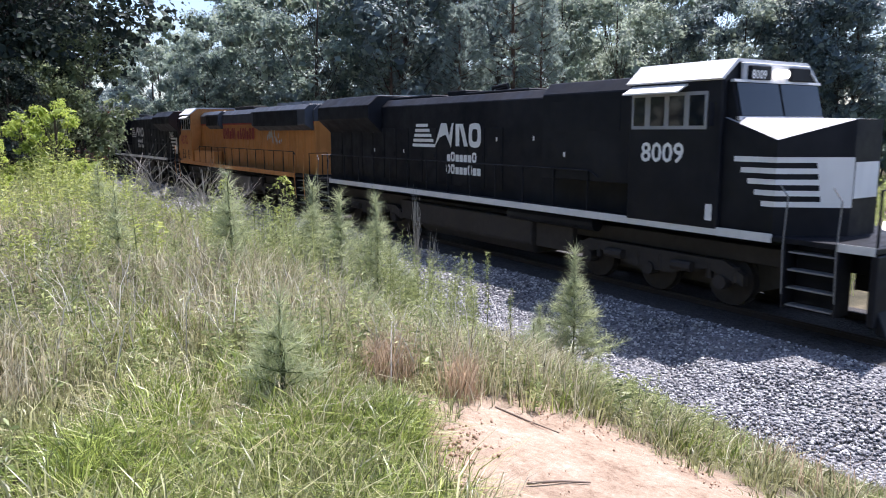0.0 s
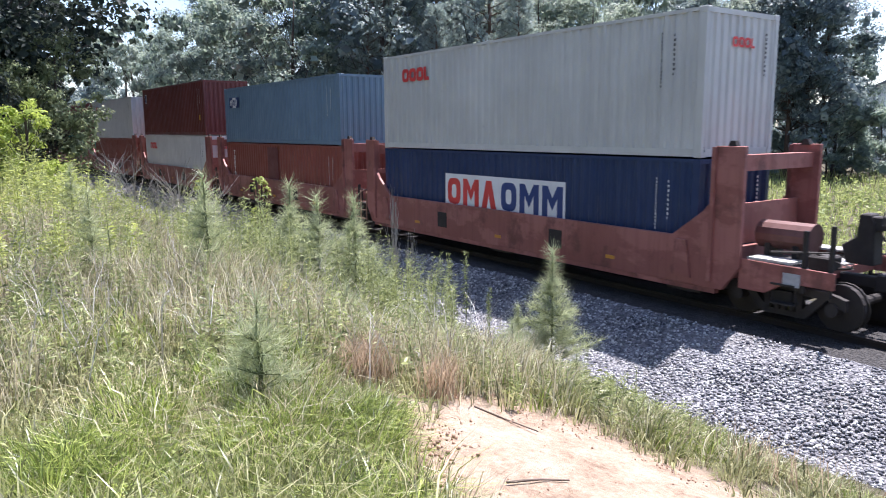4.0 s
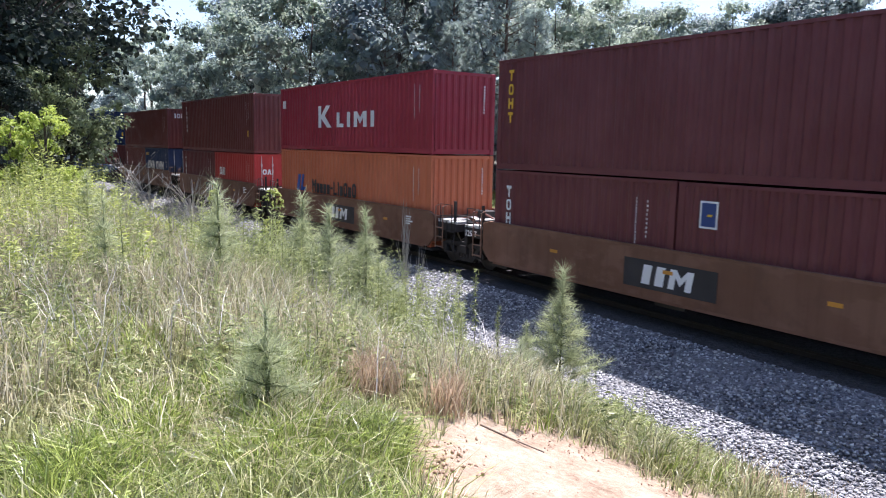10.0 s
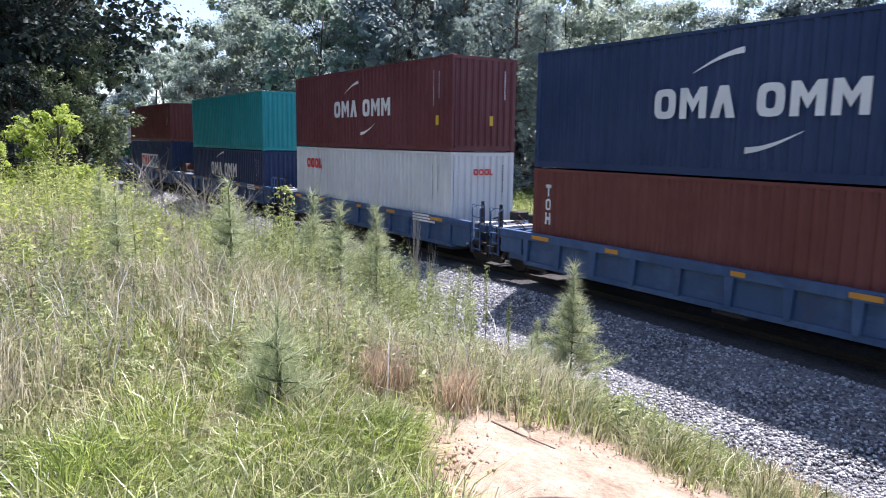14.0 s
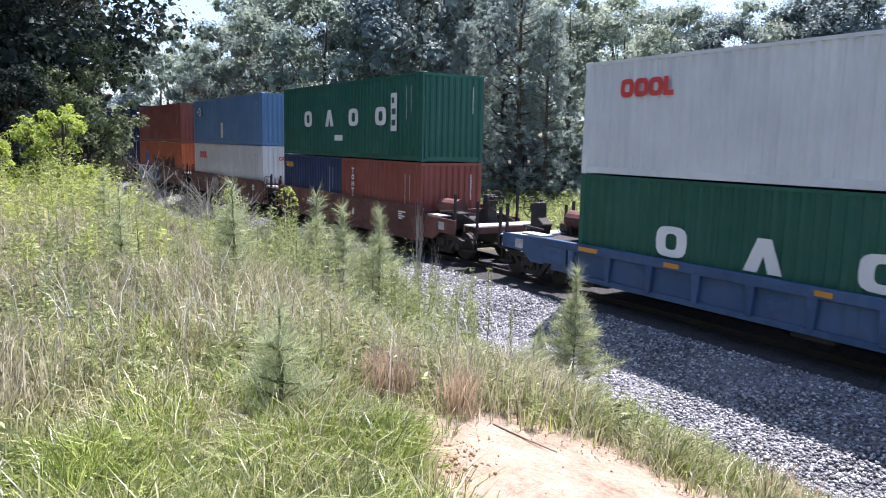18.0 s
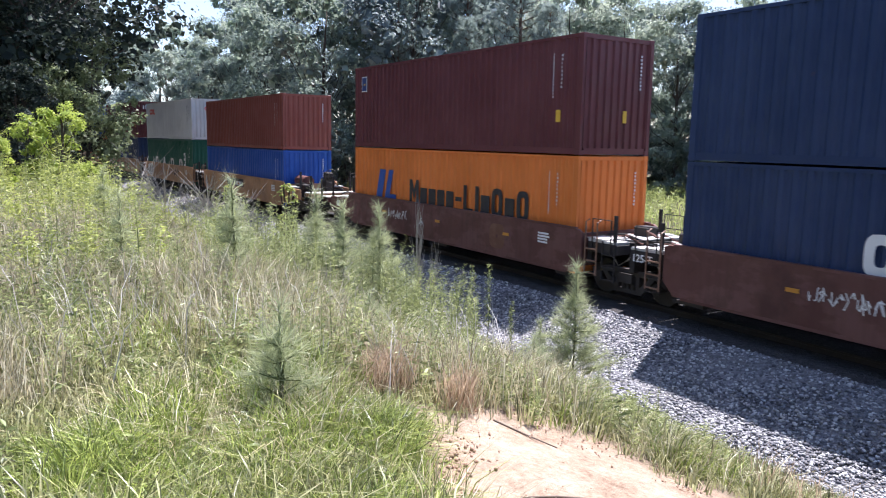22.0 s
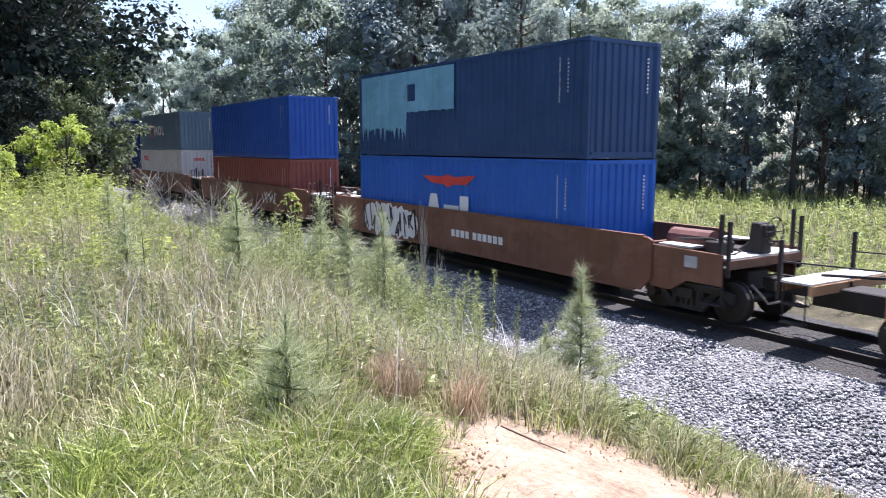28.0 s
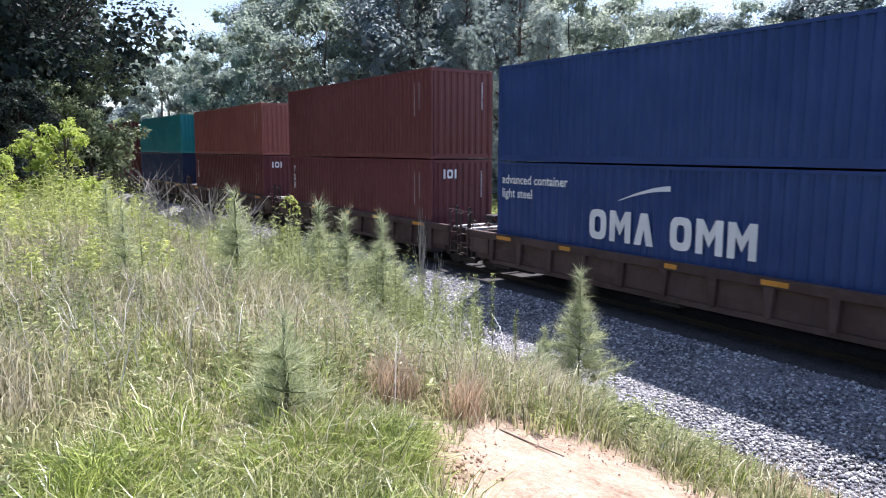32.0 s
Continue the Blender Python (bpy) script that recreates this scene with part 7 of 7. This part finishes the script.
def scatter(n, r0, r1, seed, power=1.0, a0=-34, a1=36):
    """Roots strewn over the bank in front of the eye: thinner with distance."""
    rng = np.random.default_rng(seed)
    out = []
    while len(out) < n:
        r = r0 + (r1 - r0) * rng.random() ** power
        a = radians(90 + 57.8 + rng.uniform(a0, a1))
        x, y = r * math.cos(a), r * math.sin(a)
        v = OFF - 0.5 * BEND * x * x - y
        edge = 4.55 + 0.5 * wob(x, y, 0.9)
        bare = clay(x, y) - 0.16 * wob(x, y, 3.0)
        if v < edge or bare < 0.0 or (bare < 0.55 and y > 2.2 and rng.random() > 0.12 + 1.5 * bare):
            continue
        out.append((x, y, ground_z(x, y) - 0.02))
    return np.array(out), rng


def stuff(name, V, F, mat, label, category):
    tagged(new(name, bulk(name, V, F, mat)), label, category, kind="stuff")


def thick(P, f=0.45):
    """Patchiness of the cover at each root, 0 to 1."""
    return np.array([0.5 + 0.9 * wob(p[0], p[1], f) for p in P]).clip(0, 1)


def fronds(Q, D, length, width, rng):
    """Narrow pointed leaves at Q along D, two triangles each, folded along the rib."""
    n = len(Q)
    D = D / (np.linalg.norm(D, axis=1)[:, None] + 1e-9)
    s = np.cross(D, rng.normal(size=(n, 3)))
    s *= (width / 2)[:, None] / (np.linalg.norm(s, axis=1)[:, None] + 1e-9)
    m = Q + D * (length * 0.45)[:, None]
    tip = Q + D * length[:, None] - np.array([0, 0, 1.0]) * (length * 0.18)[:, None]
    V = np.stack([Q, m + s, tip, m - s], 1).reshape(-1, 3)
    i = (np.arange(n) * 4)[:, None]
    return V, np.concatenate([i + [0, 1, 2], i + [0, 2, 3]])


def tufts(P, per, spread, h0, h1, w, rng, lean=0.5, curl=0.5, lift=None):
    """Clumps of blades that bend outwards from each root in P."""
    n = len(P)
    size = rng.uniform(0.7, 1.25, n) * (1 if lift is None else lift)
    o = rng.normal(size=(n * per, 2)) * spread
    R = np.repeat(P, per, 0)
    R[:, :2] += o * np.repeat(size, per)[:, None]
    R[:, 2] -= 0.03
    d = o + rng.normal(size=o.shape) * spread * 0.6
    d = np.concatenate([d / (np.linalg.norm(d, axis=1)[:, None] + 1e-9), np.zeros((n * per, 1))], 1)
    h = rng.uniform(h0, h1, n * per) * np.repeat(size, per)
    far = 1 + np.hypot(R[:, 0], R[:, 1]) / 10
    return blades(R, h, w * rng.uniform(0.6, 1.3, n * per) * far, lean * rng.uniform(0.2, 1.2, n * per), curl * rng.uniform(0, 1.2, n * per), rng, d)


def forbs(P, h, leaves_each, length, slim, rng, rise=0.5, low=0.15):
    """Upright weeds: a stem each, with leaves all round it."""
    far = np.hypot(P[:, 0], P[:, 1])
    n = len(P)
    b = rng.uniform(0, 6.283, n)
    d = np.stack([np.cos(b), np.sin(b), np.zeros(n)], 1)
    lean = rng.uniform(0, 0.22, n)
    V1, F1 = blades(P, h, 0.008 * (1 + far / 12), lean, np.zeros(n), rng, d)
    k = leaves_each
    u = np.tile(np.linspace(low, 1.0, k), n) + rng.uniform(-0.03, 0.03, n * k)
    Q = np.repeat(P, k, 0)
    Q[:, 2] += u * np.repeat(h, k)
    Q[:, :2] += np.repeat(d[:, :2] * (h * lean)[:, None], k, 0) * (u ** 1.5)[:, None]
    a = np.tile(np.arange(k) * 2.4, n) + rng.uniform(-0.5, 0.5, n * k)
    D = np.stack([np.cos(a), np.sin(a), rise + rng.normal(size=n * k) * 0.35], 1)
    L = length * rng.uniform(0.6, 1.25, n * k) * (1.25 - 0.6 * u) * np.repeat(1 + far / 45, k)
    V2, F2 = fronds(Q, D, L, L * slim, rng)
    return join((V1, F1), (V2, F2))


def dist(P):
    return np.hypot(P[:, 0], P[:, 1])


RUST_A, RUST_B = (-4.45, 2.38), (-3.96, 2.66)


def build_grass():
    slope = lambda P: np.interp(P[:, 2], [-0.9, -0.2, 0.9, 1.6, 1.8], [0.26, 0.36, 0.55, 0.8, 1.0])
    # green and yellowish tufts over the whole bank
    P, rng = scatter(4500, 2.6, 26, 11, 1.25)
    P = P[thick(P, 1.3) > 0.2]
    a = tufts(P, 28, 0.07, 0.18, 0.50, 0.0075, rng, 0.45, 0.7, slope(P) * (0.45 + 0.9 * thick(P)))
    P, rng = scatter(22000, 1.6, 24, 17, 1.1)
    h = rng.uniform(0.06, 0.24, len(P)) * slope(P)
    c = blades(P, h, rng.uniform(0.003, 0.007, len(P)) * (1 + dist(P) / 10), rng.uniform(0.1, 0.7, len(P)), rng.uniform(0.0, 0.9, len(P)), rng)
    V, F = join(a, c)
    stuff("grass", V, F, GRASS, "thick green and yellowish grass on the bank", "grass")
    # long bright tufts at the top of the bank
    P, rng = scatter(600, 1.6, 4.1, 12, 0.75, -5, 30)
    P = P[(thick(P, 2.2) > 0.5) & (P[:, 2] > 1.3)]
    a = tufts(P, 70, 0.04, 0.12, 0.34, 0.005, rng, 0.6, 1.1)
    P, rng = scatter(1300, 4.0, 13, 22, 1.0, -36, 30)
    P = P[thick(P, 0.9) > 0.52]
    c = tufts(P, 34, 0.06, 0.16, 0.42, 0.007, rng, 0.5, 0.7, slope(P))
    V, F = join(a, c)
    stuff("lush_grass", V, F, LUSH, "bright green tufts of long grass", "grass")
    # low weeds with broad leaves among the near tufts
    P, rng = scatter(46, 3.0, 5.6, 26, 1.0, -8, 36)
    P = P[P[:, 2] > 1.5]
    V, F = forbs(P, rng.uniform(0.10, 0.26, len(P)), 13, 0.085, 0.36, rng, 0.25, 0.2)
    P, rng = scatter(200, 5.0, 10, 27, 1.0, -16, 36)
    V2, F2 = forbs(P, rng.uniform(0.25, 0.6, len(P)) * slope(P), 22, 0.075, 0.3, rng, 0.3, 0.2)
    V, F = join((V, F), (V2, F2))
    stuff("broadleaf_weeds", V, F, WEED, "low green weeds with broad pointed leaves", "weeds")
    # dry straw: matted bent blades low down, thin upright stalks above
    P, rng = scatter(2900, 2.6, 20, 13, 1.05)
    P = P[(thick(P, 0.9) > np.where(P[:, 0] > -6.0, 0.48, 0.3)) & (P[:, 2] > -0.6)]
    a = tufts(P, 30, 0.09, 0.12, 0.40, 0.0042, rng, 0.6, 0.8, slope(P))
    P, rng = scatter(32000, 3.4, 15, 18, 0.9, -12, 36)
    w = thick(P, 0.5)
    P, w = P[(w > 0.32) & (P[:, 2] > 0.5)], w[(w > 0.32) & (P[:, 2] > 0.5)]
    h = rng.uniform(0.2, 0.85, len(P)) * (0.5 + 0.55 * w) * slope(P)
    c = blades(P, h, rng.uniform(0.003, 0.006, len(P)) * (1 + dist(P) / 9), rng.uniform(0.05, 0.55, len(P)), rng.uniform(0.0, 0.8, len(P)) ** 2, rng)
    V, F = join(a, c)
    stuff("dry_grass", V, F, STRAW, "pale dry stalks and bent straw among the grass", "grass")
    # bleached dead stems
    P, rng = scatter(560, 4.6, 15, 19, 0.9, -8, 35)
    P = P[P[:, 2] > 0.7]
    h = rng.uniform(0.3, 0.85, len(P))
    a = blades(P, h, rng.uniform(0.003, 0.0075, len(P)) * (1 + dist(P) / 14), rng.uniform(0.05, 0.5, len(P)), rng.uniform(0, 0.25, len(P)), rng)
    Q = np.repeat(P, 2, 0)
    Q[:, 2] += np.repeat(h, 2) * rng.uniform(0.3, 0.6, len(Q))
    c = blades(Q, np.repeat(h, 2) * rng.uniform(0.25, 0.5, len(Q)), np.full(len(Q), 0.005), rng.uniform(0.4, 1.0, len(Q)), rng.uniform(0, 0.3, len(Q)), rng)
    V, F = join(a, c)
    stuff("dead_stems", V, F, DEADSTEM, "bleached grey dead weed stems in the grass", "weeds")
    # leafy weeds: fine-leaved, and broader yellow-green ones further along the bank
    P, rng = scatter(3000, 4.6, 22, 14, 0.95, -26, 36)
    P = P[(thick(P, 0.8) > 0.4) & (P[:, 2] > 0.35)]
    h = rng.uniform(0.35, 0.95, len(P)) * np.interp(P[:, 2], [0.3, 1.2, 1.95], [0.3, 0.55, 1.0]) * np.interp(dist(P), [4, 8, 14], [0.45, 0.85, 1.1])
    V, F = forbs(P, h * rng.uniform(0.7, 1.35, len(P)), 46, 0.07, 0.16, rng, 0.6)
    P, rng = scatter(420, 8.2, 14.5, 24, 1.0, -3, 18)
    P = P[(P[:, 2] > 0.35) & (P[:, 2] < 1.85)]
    V, F = join((V, F), forbs(P, rng.uniform(0.55, 1.2, len(P)), 60, 0.075, 0.16, rng, 0.7))
    stuff("weeds", V, F, WEED, "tall leafy green weeds on the bank", "weeds")
    P, rng = scatter(1500, 6.5, 24, 20, 0.8, -4, 36)
    P = P[(P[:, 2] > 0.9) & (thick(P, 0.6) > np.interp(dist(P), [6.5, 11, 18], [0.7, 0.5, 0.2]))]
    h = rng.uniform(0.5, 1.15, len(P)) * np.interp(dist(P), [6, 12, 20], [0.6, 1.0, 1.4]) * np.interp(P[:, 2], [0.9, 1.5, 1.95], [0.25, 0.45, 1.0])
    V, F = forbs(P, h * rng.uniform(0.6, 1.25, len(P)), 36, 0.095, 0.24, rng, 0.4)
    stuff("yellow_weeds", V, F, GOLDWEED, "dense yellow-green leafy weeds along the bank", "weeds")
    # russet tufts
    rng = np.random.default_rng(15)
    P = np.concatenate([rng.normal(RUST_A, (0.09, 0.09), (420, 2)), rng.normal((RUST_A[0] - 0.3, RUST_A[1] + 0.1), (0.09, 0.08), (180, 2)), rng.normal(RUST_B, (0.06, 0.06), (260, 2)),
                        rng.normal((-2.6, 4.6), (0.3, 0.2), (150, 2))])
    P = np.array([(x, y, ground_z(x, y)) for x, y in P])
    V, F = blades(P, rng.uniform(0.15, 0.5, len(P)), np.full(len(P), 0.005), rng.uniform(0.1, 0.5, len(P)), rng.uniform(0, 0.5, len(P)), rng)
    stuff("russet_grass", V, F, RUSSET, "feathery russet dry grass tufts", "grass")
    # the meadow across the track
    rng = np.random.default_rng(16)
    n = 34000
    x = rng.uniform(-52, 8, n)
    y = OFF + 4.2 + 30 * rng.random(n) ** 1.1
    keep = y < 46
    P = np.array([(a, b, ground_z(a, b)) for a, b in zip(x[keep], y[keep])])
    lump = 0.55 + 0.7 * thick(P, 0.5)
    V, F = blades(P, rng.uniform(0.35, 0.95, len(P)) * lump, rng.uniform(0.018, 0.04, len(P)), rng.uniform(0.05, 0.5, len(P)), rng.uniform(0, 0.9, len(P)), rng)
    Q = P[(P[:, 0] > -45) & (P[:, 1] < 34)][::14]
    V, F = join((V, F), forbs(Q, rng.uniform(0.6, 1.2, len(Q)), 16, 0.16, 0.3, rng, 0.4))
    stuff("meadow_grass", V, F, FIELD, "tall sunlit grass in the meadow across the track", "grass")


def sapling(seed, H, R, whorls, length, count=13, low=0.08, fine=0.0062):
    """A young long-needled pine: a bottle-brush leader and whorls of rising, needled branches in a loose cone."""
    rng = np.random.default_rng(seed)
    stem, limbs, P, D = Geo(), Geo(), [], []
    stem.tube([(0, 0, -0.05), (0.01, 0.01, H * 0.5), (0, 0, H * 0.97)], 0.016, 6, 0.005)
    for z in np.arange(H * 0.35, H, 0.018):
        a = rng.uniform(0, 6.283)
        P.append((0, 0, z))
        D.append((0.8 * math.cos(a), 0.8 * math.sin(a), 0.8))
    for w in range(whorls):
        u = w / whorls
        z = H * (low + 0.70 * u)
        r = R * (1.0 - u) ** 0.85 * rng.uniform(0.8, 1.1) + 0.03
        for i in range(6):
            a = i * 1.047 + rng.uniform(-0.4, 0.4) + w
            d = np.array([math.cos(a), math.sin(a), rng.uniform(0.15, 0.7)])
            e = np.array([0, 0, z]) + d * r * rng.uniform(0.55, 1.1)
            limbs.tube([(0, 0, z), tuple(e)], 0.006, 4, 0.003)
            for q in np.linspace(0.3, 1, max(4, int(r / 0.045))):
                P.append(np.array([0, 0, z]) * (1 - q) + e * q)
                D.append(d * 0.9 + (0, 0, 0.15))
    V, F = needles(np.array(P), np.array(D, float), length * 1.15, fine, count, rng, 0.75)
    return stem.mesh("trunk", STEM, smooth=True), limbs.mesh("branchwork", STEM), bulk("crown", V, F, NEEDLE)


def build_saplings():
    kinds = [sapling(51, 1.85, 0.62, 9, 0.20, 11), sapling(52, 1.5, 0.52, 7, 0.21, 10), sapling(53, 0.62, 0.24, 5, 0.16, 11, 0.05, 0.0036), sapling(54, 1.25, 0.24, 7, 0.17, 7)]
    for k, x, y, turn, size in ((0, -8.73, 8.13, 0, 1.16), (0, -8.95, 4.62, 40, 0.86), (1, -9.1, 4.15, 130, 0.95), (1, -9.62, 3.97, 220, 1.0), (3, -7.6, 2.2, 20, 1.05), (2, -3.95, 1.40, 70, 1.12),
                                (2, -6.68, 5.57, 0, 0.9), (1, -8.9, 7.55, 60, 0.62), (2, -5.52, 3.4, 200, 0.7), (3, -11.2, 3.2, 90, 0.9), (2, -7.0, 5.9, 140, 0.8), (2, -6.2, 3.1, 30, 0.75), (3, -9.9, 5.0, 300, 0.85),
                                (2, -7.6, 7.6, 100, 0.75), (3, -12.4, 1.6, 200, 0.9), (3, -8.2, 1.2, 120, 0.8)):
        plant("pine_sapling", kinds[k], "young pine sapling with soft green needles in the grass", "pine sapling", "pine saplings on the bank", x, y, turn, size)
    leafy_kind = broad_tree(61, 1.4, 0.22, 0.2, GOLDWEED, 0.06, 420, 40, 10)
    for x, y, turn, size in ((-12.65, 4.59, 0, 1.05), (-12.0, 3.4, 100, 0.8)):
        plant("broadleaf_sapling", leafy_kind, "slender yellow-green broadleaf sapling in the weeds", "sapling", "saplings on the bank", x, y, turn, size)
    # tall weed spikes by the ballast
    rng = np.random.default_rng(62)
    g = Geo().tube([(0, 0, 0), (0.03, 0, 0.7), (0.0, 0.02, 1.4)], 0.008, 5, 0.003).mesh("stem", STEM)
    Q = np.stack([rng.normal(size=150) * 0.03, rng.normal(size=150) * 0.03, rng.uniform(0.45, 1.42, 150)], 1)
    V, F = leaves(Q, rng.uniform(0.04, 0.09, 150), rng, 0.2)
    spike = (g, bulk("leaves", V, F, WEED))
    for x, y, turn, size in ((-9.8, 6.8, 0, 1.0), (-9.55, 6.95, 70, 1.08), (-9.0, 7.0, 30, 0.62), (-8.2, 6.4, 130, 0.7), (-7.4, 7.6, 10, 0.5), (-6.2, 7.3, 30, 0.4)):
        plant("tall_weed", spike, "tall narrow weed spike by the ballast", "weed", "tall weeds by the ballast", x, y, turn, size)
    # dry stalks and dead shrubs
    def dead(seed, H, n, wide=1.0):
        rr = random.Random(seed)
        gg = Geo()
        for i in range(n):
            a, b = rr.uniform(0, 6.28), rr.uniform(0.15, 0.5) * wide
            z0 = H * rr.uniform(0.0, 0.6)
            s = (0.02 * math.cos(a), 0.02 * math.sin(a), z0)
            e = (H * b * math.cos(a), H * b * math.sin(a), z0 + H * rr.uniform(0.25, 0.5))
            m = ((s[0] + e[0]) / 2, (s[1] + e[1]) / 2, (s[2] + e[2]) / 2 + 0.05 * H)
            gg.tube([s, m, e], 0.006 if wide == 1.0 else 0.004, 4, 0.0025)
            for q in range(2):
                f = (e[0] + rr.uniform(-0.15, 0.15) * H * wide, e[1] + rr.uniform(-0.15, 0.15) * H * wide, e[2] + rr.uniform(0.0, 0.15) * H)
                gg.tube([m, f], 0.005 if wide == 1.0 else 0.003, 4, 0.002)
        stem = Geo().tube([(0, 0, -0.05), (0.02, 0.01, H * 0.5), (0, 0, H * 0.95)], 0.012, 5, 0.004)
        return stem.mesh("stem", TWIG), gg.mesh("branchwork", TWIG)

    shrub, stalk = dead(3, 1.5, 18), dead(4, 1.9, 26, 0.2)
    for x, y, turn, size in ((-13.4, 2.7, 0, 1.0), (-12.6, 2.9, 80, 0.8), (-14.2, 2.4, 150, 0.95), (-11.6, 3.7, 40, 0.7), (-15.2, 3.9, 20, 1.0), (-14.6, 4.3, 200, 0.85), (-16.4, 4.2, 110, 1.05), (-13.2, 4.0, 280, 0.8)):
        plant("dead_shrub", shrub, "bare grey dead shrub in the weeds", "shrub", "dead shrubs on the bank", x, y, turn, size)
    for x, y, turn, size in ((-10.6, 6.2, 0, 1.0), (-10.2, 6.3, 100, 0.7), (-11.4, 5.2, 60, 0.6)):
        plant("dry_stalk", stalk, "dry bare weed stalk standing in the grass", "weed", "dry stalks on the bank", x, y, turn, size)
    # fallen sticks
    for pts, r in ((((-4.15, 0.88), (-3.9, 1.05), (-3.72, 1.28)), 0.012), (((-3.77, 2.82), (-3.5, 2.88), (-3.24, 2.92)), 0.007), (((-2.62, 2.16), (-2.6, 2.36), (-2.55, 2.52)), 0.008)):
        st = Geo().tube([(x, y, ground_z(x, y) + r * 0.9 + 0.12 * (i == 1) * (r == 0.012)) for i, (x, y) in enumerate(pts)], r, 6, r * 0.6)
        tagged(new("fallen_stick", st.mesh("fallen_stick", STICK, smooth=True)), "weathered grey stick lying on the ground", "stick", "fallen sticks")


def build_clods():
    """Crumbled clay and small stones round the bare patch."""
    rng = np.random.default_rng(91)
    oct_v = np.array([(1, 0, 0), (-1, 0, 0), (0, 1, 0), (0, -1, 0), (0, 0, 1), (0, 0, -1)], float)
    oct_f = np.array([(0, 2, 4), (2, 1, 4), (1, 3, 4), (3, 0, 4), (2, 0, 5), (1, 2, 5), (3, 1, 5), (0, 3, 5)])
    vs, fs, n = [], [], 0
    while n < 1500:
        x, y = rng.uniform(-4.2, -0.8), rng.uniform(0.9, 4.0)
        d = clay(x, y)
        if abs(d) > 0.2 and rng.random() > 0.10 or d > 0.3 or (y > 2.4 and rng.random() > 0.3):
            continue
        q, _ = np.linalg.qr(rng.normal(size=(3, 3)))
        s = rng.uniform(0.003, 0.011) * (1.7 if y < 2.3 and x < -2.6 else 1.0)
        vs.append((oct_v * (s * rng.uniform(0.6, 1.3, (6, 1)))) @ q + (x, y, ground_z(x, y) + s * 0.3))
        fs.append(oct_f + 6 * n)
        n += 1
    stuff("clay_clod", np.concatenate(vs), np.concatenate(fs), plain("clay_crumb", (0.38, 0.25, 0.17), 0.95), "crumbled reddish clay clods round the bare patch", "soil")


build_woods()
build_house()
build_clods()
build_grass()
build_saplings()


# ---- what moves ----
def motions():
    for ob, o, z, turned in MOVERS:
        walk(ob, [(t, on_line(run + o) @ pose(0, 0, z, 0, 0, 180 if turned else 0)) for t, run in RUN])


motions()
